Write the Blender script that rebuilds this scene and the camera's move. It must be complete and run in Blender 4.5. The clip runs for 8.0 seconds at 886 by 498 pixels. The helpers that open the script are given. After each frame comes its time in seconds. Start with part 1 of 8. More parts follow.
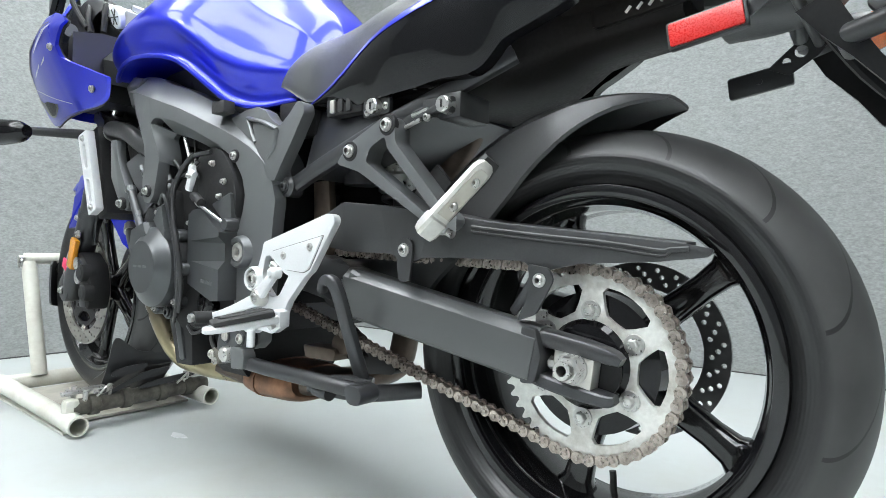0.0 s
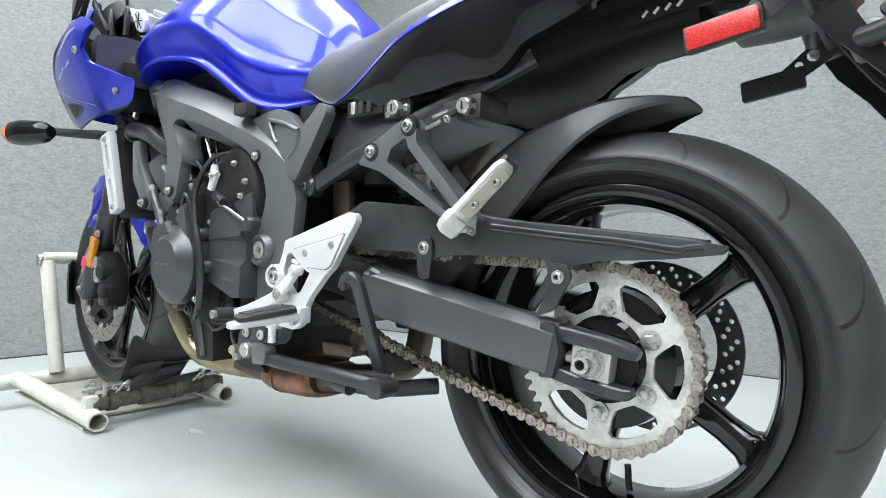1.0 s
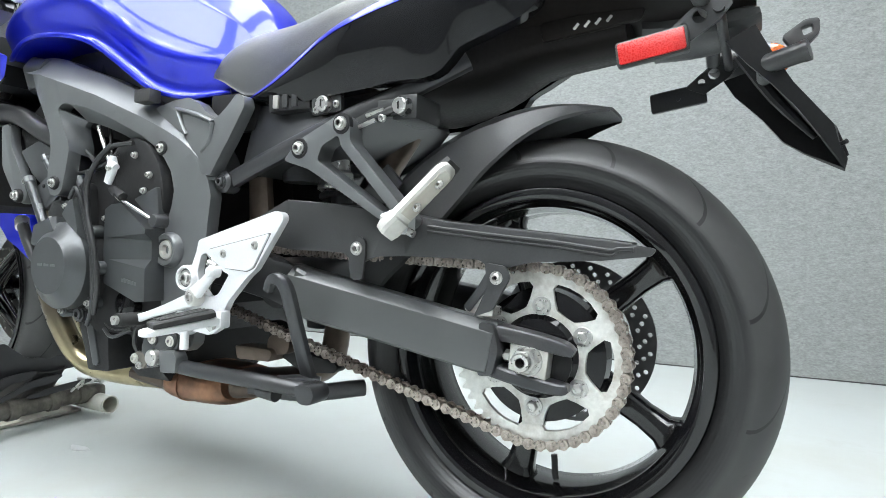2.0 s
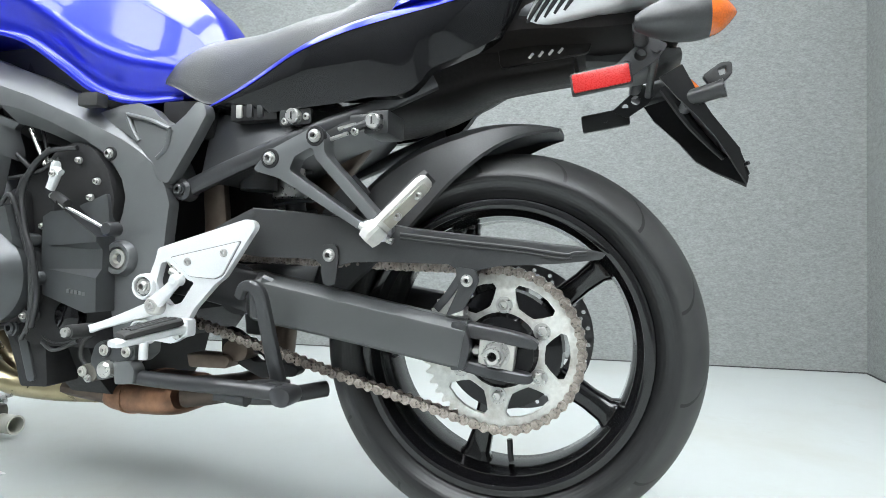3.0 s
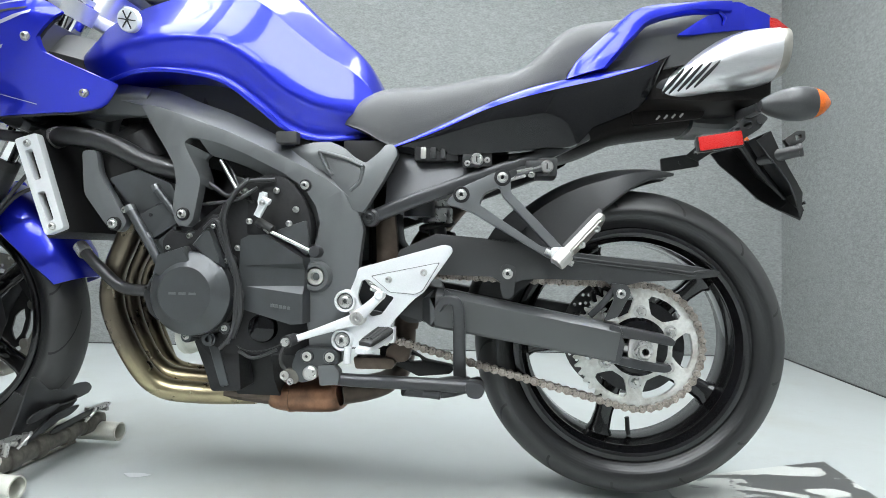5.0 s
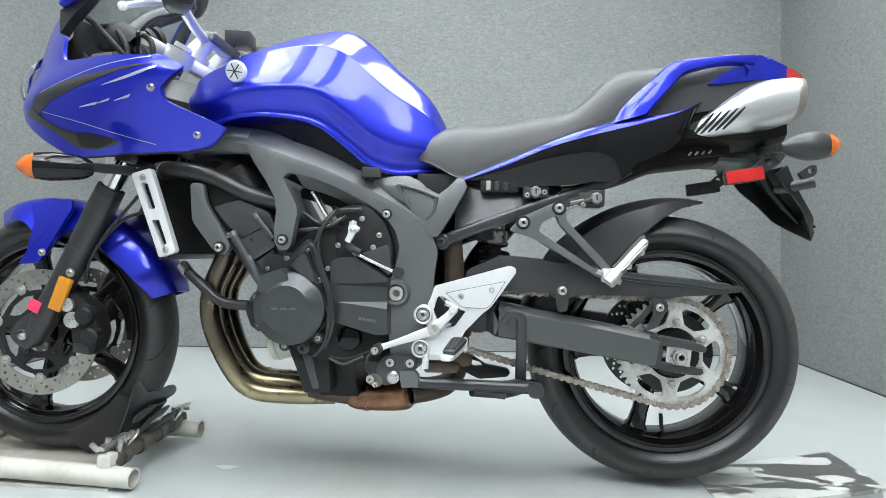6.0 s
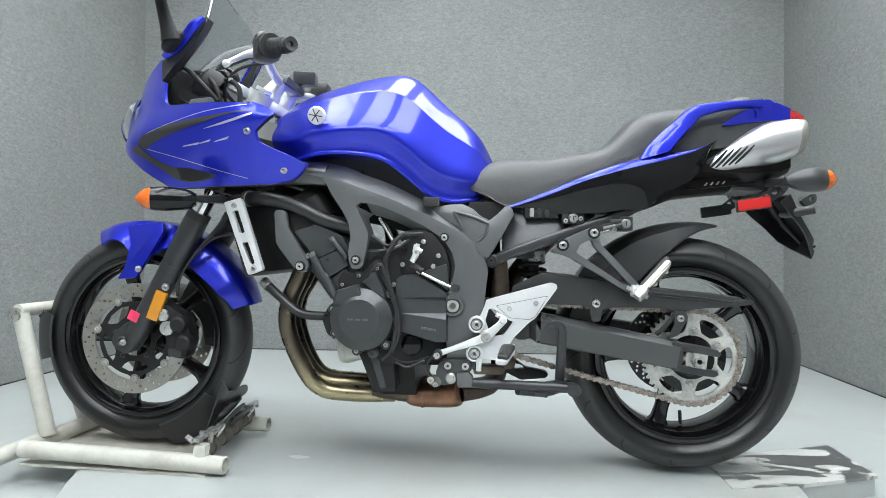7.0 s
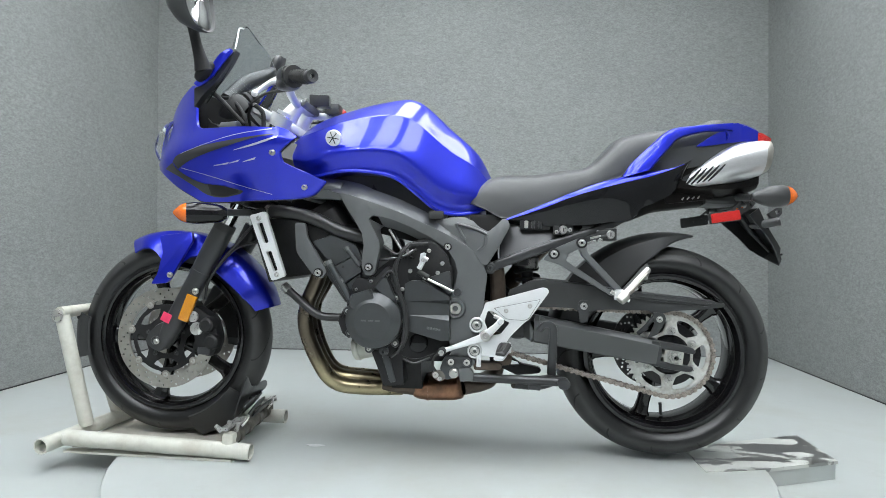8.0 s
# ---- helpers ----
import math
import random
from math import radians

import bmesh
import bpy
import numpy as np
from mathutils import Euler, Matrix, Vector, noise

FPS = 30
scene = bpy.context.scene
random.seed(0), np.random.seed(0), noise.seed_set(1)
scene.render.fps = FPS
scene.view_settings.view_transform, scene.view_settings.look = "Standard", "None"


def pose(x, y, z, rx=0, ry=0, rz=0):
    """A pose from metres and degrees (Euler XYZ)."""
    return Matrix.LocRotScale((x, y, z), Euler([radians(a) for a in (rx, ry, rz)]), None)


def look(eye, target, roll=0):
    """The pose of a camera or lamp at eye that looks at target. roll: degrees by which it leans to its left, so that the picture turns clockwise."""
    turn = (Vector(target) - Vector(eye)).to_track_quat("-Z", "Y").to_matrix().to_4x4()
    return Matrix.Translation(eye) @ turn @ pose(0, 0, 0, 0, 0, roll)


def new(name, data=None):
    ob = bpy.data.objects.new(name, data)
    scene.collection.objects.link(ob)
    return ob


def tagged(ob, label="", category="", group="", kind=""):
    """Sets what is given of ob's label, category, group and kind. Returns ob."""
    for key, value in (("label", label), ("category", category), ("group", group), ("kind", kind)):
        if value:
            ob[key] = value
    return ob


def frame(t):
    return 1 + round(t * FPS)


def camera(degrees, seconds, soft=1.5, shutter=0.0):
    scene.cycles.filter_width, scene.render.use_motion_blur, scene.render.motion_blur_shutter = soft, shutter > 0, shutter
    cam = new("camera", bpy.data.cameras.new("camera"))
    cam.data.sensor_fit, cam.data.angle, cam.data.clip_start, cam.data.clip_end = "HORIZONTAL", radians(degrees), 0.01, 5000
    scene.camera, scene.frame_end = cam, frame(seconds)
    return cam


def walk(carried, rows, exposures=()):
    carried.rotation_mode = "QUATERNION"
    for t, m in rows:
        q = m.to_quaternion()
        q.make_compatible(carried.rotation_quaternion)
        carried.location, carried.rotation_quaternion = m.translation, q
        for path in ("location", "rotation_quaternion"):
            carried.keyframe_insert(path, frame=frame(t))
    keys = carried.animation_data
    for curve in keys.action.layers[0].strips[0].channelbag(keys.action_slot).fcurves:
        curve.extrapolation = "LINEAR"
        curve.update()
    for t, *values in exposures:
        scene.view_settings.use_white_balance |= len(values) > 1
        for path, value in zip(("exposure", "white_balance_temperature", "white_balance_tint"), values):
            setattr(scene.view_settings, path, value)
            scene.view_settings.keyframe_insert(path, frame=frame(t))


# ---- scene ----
cam = camera(71.64, 8.0, soft=0.9)
PATH = [
(0, (1.0330, -0.7770, 0.4355), (-0.2097, 0.7901, 0.4339), 1.63),
    (0.5, (1.0338, -0.8001, 0.4325), (-0.2381, 0.7434, 0.4341), 1.70),
    (1, (1.0307, -0.8061, 0.4267), (-0.2240, 0.7513, 0.4372), 1.89),
    (1.5, (1.0059, -0.8203, 0.4306), (-0.1277, 0.8274, 0.4336), 1.89),
    (2, (0.9637, -0.8481, 0.4354), (0.0450, 0.9284, 0.4347), 1.82),
    (2.2, (0.9490, -0.8638, 0.4358), (0.1163, 0.9546, 0.4364), 1.76),
    (3.3, (0.8271, -0.9995, 0.4375), (0.3537, 0.9435, 0.4604), 1.10),
    (3.5, (0.7867, -1.0281, 0.4396), (0.3636, 0.9265, 0.4639), 1.11),
    (4, (0.6590, -1.0974, 0.4450), (0.3575, 0.8797, 0.4663), 1.11),
    (4.5, (0.5519, -1.1692, 0.4523), (0.3137, 0.8164, 0.4689), 1.18),
    (6, (0.3378, -1.4294, 0.5087), (0.1614, 0.5628, 0.5146), 1.09),
    (6.5, (0.2823, -1.5305, 0.5307), (0.1053, 0.4617, 0.5344), 1.12),
    (7, (0.2396, -1.6372, 0.5505), (0.0586, 0.3546, 0.5558), 1.10),
    (7.5, (0.2268, -1.7301, 0.5622), (0.0460, 0.2617, 0.5701), 1.10),
    (8, (0.2389, -1.8049, 0.5690), (0.0653, 0.1875, 0.5777), 1.10),
]
walk(cam, [(t, look(eye, target, roll)) for t, eye, target, roll in PATH],
     exposures=[(0, 0.37), (1.4, 0.36), (2, 0.51), (4, 0.32), (6, 0.14), (7, 0.0), (8, -0.12)])

# ---- light ----
world = bpy.data.worlds.new("booth_air")
world.use_nodes = True
world.node_tree.nodes["Background"].inputs["Color"].default_value = (0.5, 0.52, 0.55, 1)
world.node_tree.nodes["Background"].inputs["Strength"].default_value = 0.05
scene.world = world
LAMP, LAMP_COLOUR, PANEL_SIZE = 9.6, (0.95, 1.0, 1.035), (0.42, 0.62)
LAMPS = [(-0.78, 0.46), (0.18, 0.6), (1.28, 0.65), (-0.95, -0.75), (0.14, -0.75), (1.28, -0.75), (-0.95, -2.1), (0.14, -2.1), (1.28, -2.1), (-0.5, -3.0), (0.7, -3.0)]


# ---- shape helpers ----
def part(name, bm, material, parent=None, label="", sharp=32):
    """Links a bmesh as one mesh object under a thing or a part."""
    bmesh.ops.recalc_face_normals(bm, faces=bm.faces)
    limit = radians(sharp)
    for f in bm.faces:
        f.smooth = True
    for e in bm.edges:
        e.smooth = len(e.link_faces) == 2 and e.calc_face_angle(0) < limit
    me = bpy.data.meshes.new(name)
    bm.to_mesh(me)
    bm.free()
    me.materials.append(material)
    ob = new(name, me)
    ob.parent = parent
    if label:
        ob["label"] = label
    return ob


def again(ob, m, parent=None):
    """One more object on the same mesh, at the pose m."""
    twin = new(ob.name.split(".")[0], ob.data)
    twin.parent = parent or ob.parent
    twin.matrix_basis = m
    if "label" in ob:
        twin["label"] = ob["label"]
    return twin


def empty(name, label, category, group="", kind=""):
    return tagged(new(name), label, category, group, kind)


def curve(pts, n=6, closed=False):
    """Catmull-Rom through the points, of any number of coordinates."""
    p = [np.array(q, float) for q in pts]
    count = len(p)
    spans = count if closed else count - 1
    out = []
    for i in range(spans):
        if closed:
            a, b, c, d = (p[(i + k) % count] for k in (-1, 0, 1, 2))
        else:
            b, c = p[i], p[i + 1]
            a = p[i - 1] if i else 2 * b - c
            d = p[i + 2] if i + 2 < count else 2 * c - b
        for k in range(n):
            u = k / n
            out.append(0.5 * (2 * b + (c - a) * u + (2 * a - 5 * b + 4 * c - d) * u * u + (3 * b - a - 3 * c + d) * u ** 3))
    if not closed:
        out.append(p[-1])
    return [tuple(float(v) for v in q) for q in out]


def tab(x, table):
    """A smooth curve through (x, value) pairs."""
    xs, ys = [q[0] for q in table], [q[1] for q in table]
    if x <= xs[0]:
        return ys[0]
    if x >= xs[-1]:
        return ys[-1]
    i = max(k for k in range(len(xs) - 1) if xs[k] <= x)

    def slope(k):
        if 0 < k < len(xs) - 1:
            return (ys[k + 1] - ys[k - 1]) / (xs[k + 1] - xs[k - 1])
        k = min(k, len(xs) - 2)
        return (ys[k + 1] - ys[k]) / (xs[k + 1] - xs[k])
    h = xs[i + 1] - xs[i]
    u = (x - xs[i]) / h
    return ((2 * u ** 3 - 3 * u * u + 1) * ys[i] + (u ** 3 - 2 * u * u + u) * h * slope(i)
            + (3 * u * u - 2 * u ** 3) * ys[i + 1] + (u ** 3 - u * u) * h * slope(i + 1))


def skin(rings, closed=True, caps=True, bm=None):
    """Faces between rings of points of equal count."""
    bm = bm or bmesh.new()
    rows = [[bm.verts.new(Vector(p)) for p in ring] for ring in rings]
    n = len(rows[0])
    for a, b in zip(rows, rows[1:]):
        for i in range(n if closed else n - 1):
            j = (i + 1) % n
            bm.faces.new((a[i], a[j], b[j], b[i]))
    if caps and closed:
        bm.faces.new(rows[0][::-1])
        bm.faces.new(rows[-1])
    return bm


def sweep(pts, n=6, segs=14, power=2.0, ref=(0, 1, 0), bm=None, smooth=True, turn=0.0, sec=None):
    """A bar along points (x, y, z, half width along ref, half height); sec: its outline in those units."""
    line = curve(pts, n) if smooth else [tuple(p) for p in pts]
    place = [Vector(p[:3]) for p in line]
    rings = []
    for i, p in enumerate(line):
        t = (place[min(i + 1, len(place) - 1)] - place[max(i - 1, 0)]).normalized()
        side = Vector(ref)
        side = (side - side.dot(t) * t).normalized()
        up = t.cross(side)
        ring = []
        for q in sec or ():
            ring.append(place[i] + p[3] * q[0] * side + p[4] * q[1] * up)
        for k in range(0 if sec else segs):
            a = 2 * math.pi * (k + 0.5) / segs + turn
            c, s = math.cos(a), math.sin(a)
            c, s = math.copysign(abs(c) ** (2 / power), c), math.copysign(abs(s) ** (2 / power), s)
            ring.append(place[i] + p[3] * c * side + p[4] * s * up)
        rings.append(ring)
    return skin(rings, bm=bm)


def tube(pts, r, n=6, segs=12, ref=None, bm=None, smooth=True):
    if ref is None:
        d = Vector(pts[-1][:3]) - Vector(pts[0][:3])
        ref = min(((1, 0, 0), (0, 1, 0), (0, 0, 1)), key=lambda v: abs(Vector(v).dot(d)))
    return sweep([(*p[:3], r, r) for p in pts], n, segs, 2.0, ref, bm, smooth)


def lathe(profile, centre, segs=48, axis="y", closed=False, bm=None, caps=True):
    """Turns (radius, offset) pairs round an axis through centre."""
    bm = bm or bmesh.new()
    c = Vector(centre)
    rings = []
    for k in range(segs):
        a = 2 * math.pi * k / segs
        co, si = math.cos(a), math.sin(a)
        if axis == "y":
            rings.append([c + Vector((r * co, o, r * si)) for r, o in profile])
        elif axis == "x":
            rings.append([c + Vector((o, r * co, r * si)) for r, o in profile])
        else:
            rings.append([c + Vector((r * co, r * si, o)) for r, o in profile])
    rows = [[bm.verts.new(p) for p in ring] for ring in rings]
    m = len(profile)
    for i in range(segs):
        a, b = rows[i], rows[(i + 1) % segs]
        for k in range(m if closed else m - 1):
            j = (k + 1) % m
            bm.faces.new((a[k], a[j], b[j], b[k]))
    if not closed and caps:
        bm.faces.new([r[0] for r in rows])
        bm.faces.new([r[-1] for r in rows][::-1])
    return bm


def turned(bm, pivot, rx=0, ry=0, rz=0):
    p = Vector(pivot)
    m = Matrix.Translation(p) @ pose(0, 0, 0, rx, ry, rz) @ Matrix.Translation(-p)
    bmesh.ops.transform(bm, matrix=m, verts=bm.verts)
    return bm


def disc_bar(a, b, r, segs=16, bm=None):
    """A plain round bar between two places."""
    return tube([a, b], r, 1, segs, bm=bm, smooth=False)


def plate(loops, y0, y1, bevel=0.003, warp=None, steps=2):
    """A plate cut to the first outline (x, z), with the others as holes, from y0 to y1."""
    bm = bmesh.new()
    edges = []
    for loop in loops:
        vs = [bm.verts.new((p[0], y0, p[1])) for p in loop]
        edges += [bm.edges.new((vs[i], vs[(i + 1) % len(vs)])) for i in range(len(vs))]
    bmesh.ops.triangle_fill(bm, use_beauty=True, use_dissolve=len(loops) == 1, edges=edges)
    got = bmesh.ops.extrude_face_region(bm, geom=bm.faces[:])
    vs = [g for g in got["geom"] if isinstance(g, bmesh.types.BMVert)]
    bmesh.ops.translate(bm, verts=vs, vec=(0, y1 - y0, 0))
    bmesh.ops.recalc_face_normals(bm, faces=bm.faces)
    if bevel:
        rim = [e for e in bm.edges if len(e.link_faces) == 2 and e.calc_face_angle(0) > radians(60)
               and abs(e.verts[0].co.y - e.verts[1].co.y) < 1e-6]
        bmesh.ops.bevel(bm, geom=rim, offset=bevel, segments=steps, affect="EDGES", profile=0.6, clamp_overlap=True)
    if warp:
        for v in bm.verts:
            v.co = Vector(warp(*v.co))
    return bm


def block(lo, hi, bevel=0.004, bm=None, steps=2):
    bm2 = bmesh.new()
    bmesh.ops.create_cube(bm2, size=1)
    for v in bm2.verts:
        v.co = Vector([lo[k] + (v.co[k] + 0.5) * (hi[k] - lo[k]) for k in range(3)])
    if bevel:
        bmesh.ops.bevel(bm2, geom=bm2.edges[:], offset=bevel, segments=steps, affect="EDGES", profile=0.6)
    if bm is None:
        return bm2
    tmp = bpy.data.meshes.new("tmp")
    bm2.to_mesh(tmp)
    bm.from_mesh(tmp)
    bpy.data.meshes.remove(tmp)
    bm2.free()
    return bm


def join(a, *others):
    for b in others:
        tmp = bpy.data.meshes.new("tmp")
        b.to_mesh(tmp)
        a.from_mesh(tmp)
        bpy.data.meshes.remove(tmp)
        b.free()
    return a


def ring(cx, cz, r, n=24, start=0.0):
    return [(cx + r * math.cos(start + 2 * math.pi * k / n), cz + r * math.sin(start + 2 * math.pi * k / n)) for k in range(n)]


def rounded(pts, n=5):
    """A closed outline, its corners rounded."""
    return [tuple(p) for p in curve(pts, n, closed=True)]


def corners(pts, r=0.006, n=3):
    """A closed outline with straight edges and small rounded corners."""
    out = []
    m = len(pts)
    for i in range(m):
        p, a, b = Vector(pts[i]), Vector(pts[i - 1]), Vector(pts[(i + 1) % m])
        ra = min(r, (a - p).length * 0.45, (b - p).length * 0.45)
        s, e = p + (a - p).normalized() * ra, p + (b - p).normalized() * ra
        for k in range(n + 1):
            u = k / n
            q = (1 - u) ** 2 * s + 2 * u * (1 - u) * p + u * u * e
            out.append((q.x, q.y))
    return out


def ribbon(a, b, ya, yb, thick=0.004):
    """A leaning strip between two lines of (x, z), with its outside at ya(x, z) and yb(x, z)."""
    n = 40
    pa, pb = curve(a, 6), curve(b, 6)

    def along(p, u):
        arr = np.array(p)
        run = np.r_[0, np.cumsum(np.hypot(*np.diff(arr, axis=0).T))]
        return float(np.interp(u * run[-1], run, arr[:, 0])), float(np.interp(u * run[-1], run, arr[:, 1]))
    rings = []
    for k in range(n + 1):
        (xa, za), (xb, zb) = along(pa, k / n), along(pb, k / n)
        y0, y1 = ya(xa, za), yb(xb, zb)
        s = math.copysign(thick, y0)
        rings.append([(xa, y0, za), (xb, y1, zb), (xb, y1 - s, zb), (xa, y0 - s, za)])
    return skin(rings)


def sliced(loops, y0, y1, bevel, warp, step=0.03):
    """A plate like plate(), cut across every step so that it can follow a bend."""
    bm = bmesh.new()
    edges = []
    for loop in loops:
        vs = [bm.verts.new((p[0], y0, p[1])) for p in loop]
        edges += [bm.edges.new((vs[i], vs[(i + 1) % len(vs)])) for i in range(len(vs))]
    bmesh.ops.triangle_fill(bm, use_beauty=True, use_dissolve=False, edges=edges)
    x0, x1 = min(v.co.x for v in bm.verts), max(v.co.x for v in bm.verts)
    for k in range(1, int((x1 - x0) / step)):
        bmesh.ops.bisect_plane(bm, geom=bm.verts[:] + bm.edges[:] + bm.faces[:], plane_co=(x0 + k * step, 0, 0), plane_no=(1, 0, 0))
    got = bmesh.ops.extrude_face_region(bm, geom=bm.faces[:])
    vs = [g for g in got["geom"] if isinstance(g, bmesh.types.BMVert)]
    bmesh.ops.translate(bm, verts=vs, vec=(0, y1 - y0, 0))
    bmesh.ops.recalc_face_normals(bm, faces=bm.faces)
    rim = [e for e in bm.edges if len(e.link_faces) == 2 and e.calc_face_angle(0) > radians(60)
           and abs(e.verts[0].co.y - e.verts[1].co.y) < 1e-6]
    bmesh.ops.bevel(bm, geom=rim, offset=bevel, segments=2, affect="EDGES", profile=0.6, clamp_overlap=True)
    for v in bm.verts:
        v.co = Vector(warp(*v.co))
    return bm


BOLTS = {}


def bolt(place, r, stuff, parent, ry=0.0, length=0.006, socket=True, label="", flip=False):
    """A flanged screw whose head looks towards -y."""
    key = (round(r, 4), length, socket, stuff.name)
    if key not in BOLTS:
        head = [(0, -length), (r * 0.55, -length), (r * 0.72, -length * 0.85), (r * 0.72, -length * 0.3), (r, -length * 0.25), (r, 0.002), (0, 0.002)]
        if socket:
            head = [(0, 0.001), (r * 0.34, 0.001), (r * 0.36, -length)] + head[1:]
        bm = lathe(head, (0, 0, 0), 18 if socket else 6, caps=False)
        if not socket:
            join(bm, lathe([(0, -0.002), (r * 1.15, -0.002), (r * 1.2, 0), (r * 1.2, 0.002), (0, 0.002)], (0, 0, 0), 20, caps=False))
        ob = part("bolt", bm, stuff, parent, label, sharp=25)
        BOLTS[key] = ob.data
    else:
        ob = new("bolt", BOLTS[key])
        ob.parent = parent
    ob.matrix_basis = pose(*place, 0, ry, 180 if flip else 0)
    return ob


# a cast spar: creased along its outside, the upper facet leaning up, the lower one leaning in
SPAR_SEC = [(-1.0, 0.22), (-0.96, 0.34), (-0.52, 0.93), (-0.40, 1.0), (0.7, 1.0), (1.0, 0.8), (1.0, -0.8), (0.7, -1.0), (-0.28, -1.0), (-0.42, -0.92), (-0.97, 0.10)]
# a box with bevelled edges
BOX_SEC = [(-1.0, 0.56), (-0.97, 0.62), (-0.40, 0.97), (-0.30, 1.0), (0.6, 1.0), (1.0, 0.8), (1.0, -0.8), (0.6, -1.0), (-0.80, -1.0), (-1.0, -0.88)]


def flip_sec(sec):
    return [(-a, b) for a, b in sec][::-1]


# ---- materials ----
def material(name, colour, rough=0.5, metal=0.0, coat=0.0, grain=0.0, scale=60.0, bump=0.0, stain=None, stain_scale=9.0, stain_amount=0.5, coat_rough=0.03, stretch=(1, 1, 1), spec=0.5):
    m = bpy.data.materials.new(name)
    m.use_nodes = True
    nodes, links = m.node_tree.nodes, m.node_tree.links
    b = nodes["Principled BSDF"]
    b.inputs["Roughness"].default_value = rough
    b.inputs["Metallic"].default_value = metal
    b.inputs["Coat Weight"].default_value = coat
    b.inputs["Coat Roughness"].default_value = coat_rough
    b.inputs["Specular IOR Level"].default_value = spec
    b.inputs["Base Color"].default_value = (*colour, 1)
    at = nodes.new("ShaderNodeTexCoord")
    mp = nodes.new("ShaderNodeMapping")
    mp.inputs["Scale"].default_value = stretch
    links.new(at.outputs["Object"], mp.inputs["Vector"])
    out = None
    if grain or bump:
        fine = nodes.new("ShaderNodeTexNoise")
        fine.inputs["Scale"].default_value, fine.inputs["Detail"].default_value = scale, 6
        links.new(mp.outputs["Vector"], fine.inputs["Vector"])
        if grain:
            mix = nodes.new("ShaderNodeMix")
            mix.data_type = "RGBA"
            mix.inputs[6].default_value = (*[max(0, c * (1 - grain)) for c in colour], 1)
            mix.inputs[7].default_value = (*[min(1, c * (1 + grain)) for c in colour], 1)
            ramp = nodes.new("ShaderNodeMapRange")
            ramp.inputs["From Min"].default_value, ramp.inputs["From Max"].default_value = 0.3, 0.7
            links.new(fine.outputs["Fac"], ramp.inputs["Value"])
            links.new(ramp.outputs["Result"], mix.inputs[0])
            out = mix.outputs[2]
            rr = nodes.new("ShaderNodeMapRange")
            rr.inputs["From Min"].default_value, rr.inputs["From Max"].default_value = 0.3, 0.7
            rr.inputs["To Min"].default_value, rr.inputs["To Max"].default_value = rough * 0.85, min(1, rough * 1.15)
            links.new(fine.outputs["Fac"], rr.inputs["Value"])
            links.new(rr.outputs["Result"], b.inputs["Roughness"])
        if bump:
            bp = nodes.new("ShaderNodeBump")
            bp.inputs["Strength"].default_value, bp.inputs["Distance"].default_value = bump, 0.002
            links.new(fine.outputs["Fac"], bp.inputs["Height"])
            links.new(bp.outputs["Normal"], b.inputs["Normal"])
    if stain:
        big = nodes.new("ShaderNodeTexNoise")
        big.inputs["Scale"].default_value, big.inputs["Detail"].default_value = stain_scale, 7
        big.inputs["Roughness"].default_value = 0.65
        links.new(mp.outputs["Vector"], big.inputs["Vector"])
        rg = nodes.new("ShaderNodeMapRange")
        rg.inputs["From Min"].default_value, rg.inputs["From Max"].default_value = 0.45, 0.7
        rg.inputs["To Max"].default_value = stain_amount
        links.new(big.outputs["Fac"], rg.inputs["Value"])
        mx = nodes.new("ShaderNodeMix")
        mx.data_type = "RGBA"
        mx.inputs[6].default_value = (*colour, 1)
        mx.inputs[7].default_value = (*stain, 1)
        links.new(rg.outputs["Result"], mx.inputs[0])
        if out:
            links.new(out, mx.inputs[6])
        out = mx.outputs[2]
    if out:
        links.new(out, b.inputs["Base Color"])
    return m


BLUE = material("blue_paint", (0.004, 0.014, 0.47), 0.33, 0.62, 0.65, grain=0.10, scale=900, stain=(0.005, 0.011, 0.42), stain_scale=3, stain_amount=0.3, coat_rough=0.07)
GLOSS_BLACK = material("gloss_black", (0.007, 0.007, 0.008), 0.06, 0.0, 0.0, grain=0.1, scale=300, stain=(0.006, 0.005, 0.005), stain_scale=6, spec=0.32)
PLASTIC = material("black_plastic", (0.030, 0.031, 0.032), 0.38, grain=0.15, scale=400, bump=0.05, stain=(0.028, 0.027, 0.026), stain_scale=7)
SATIN = material("satin_black_metal", (0.044, 0.045, 0.048), 0.33, 0.35, grain=0.12, scale=500, bump=0.04, stain=(0.045, 0.043, 0.040), stain_scale=10)
SWING_GREY = material("swingarm_grey", (0.074, 0.077, 0.077), 0.38, 0.35, 0.7, grain=0.03, scale=900, stain=(0.062, 0.064, 0.063), stain_scale=5, stain_amount=0.5, coat_rough=0.28)
FRAME_GREY = material("frame_grey", (0.150, 0.156, 0.158), 0.38, 0.58, grain=0.05, scale=900, bump=0.02, stain=(0.125, 0.127, 0.126), stain_scale=8)
ENGINE_GREY = material("engine_grey", (0.070, 0.074, 0.077), 0.33, 0.48, grain=0.06, scale=700, bump=0.03, stain=(0.052, 0.052, 0.051), stain_scale=14)
CRANK_BLACK = material("crankcase_black", (0.018, 0.018, 0.019), 0.52, 0.1, grain=0.2, scale=200, bump=0.15, stain=(0.022, 0.020, 0.018), stain_scale=12, spec=0.28)
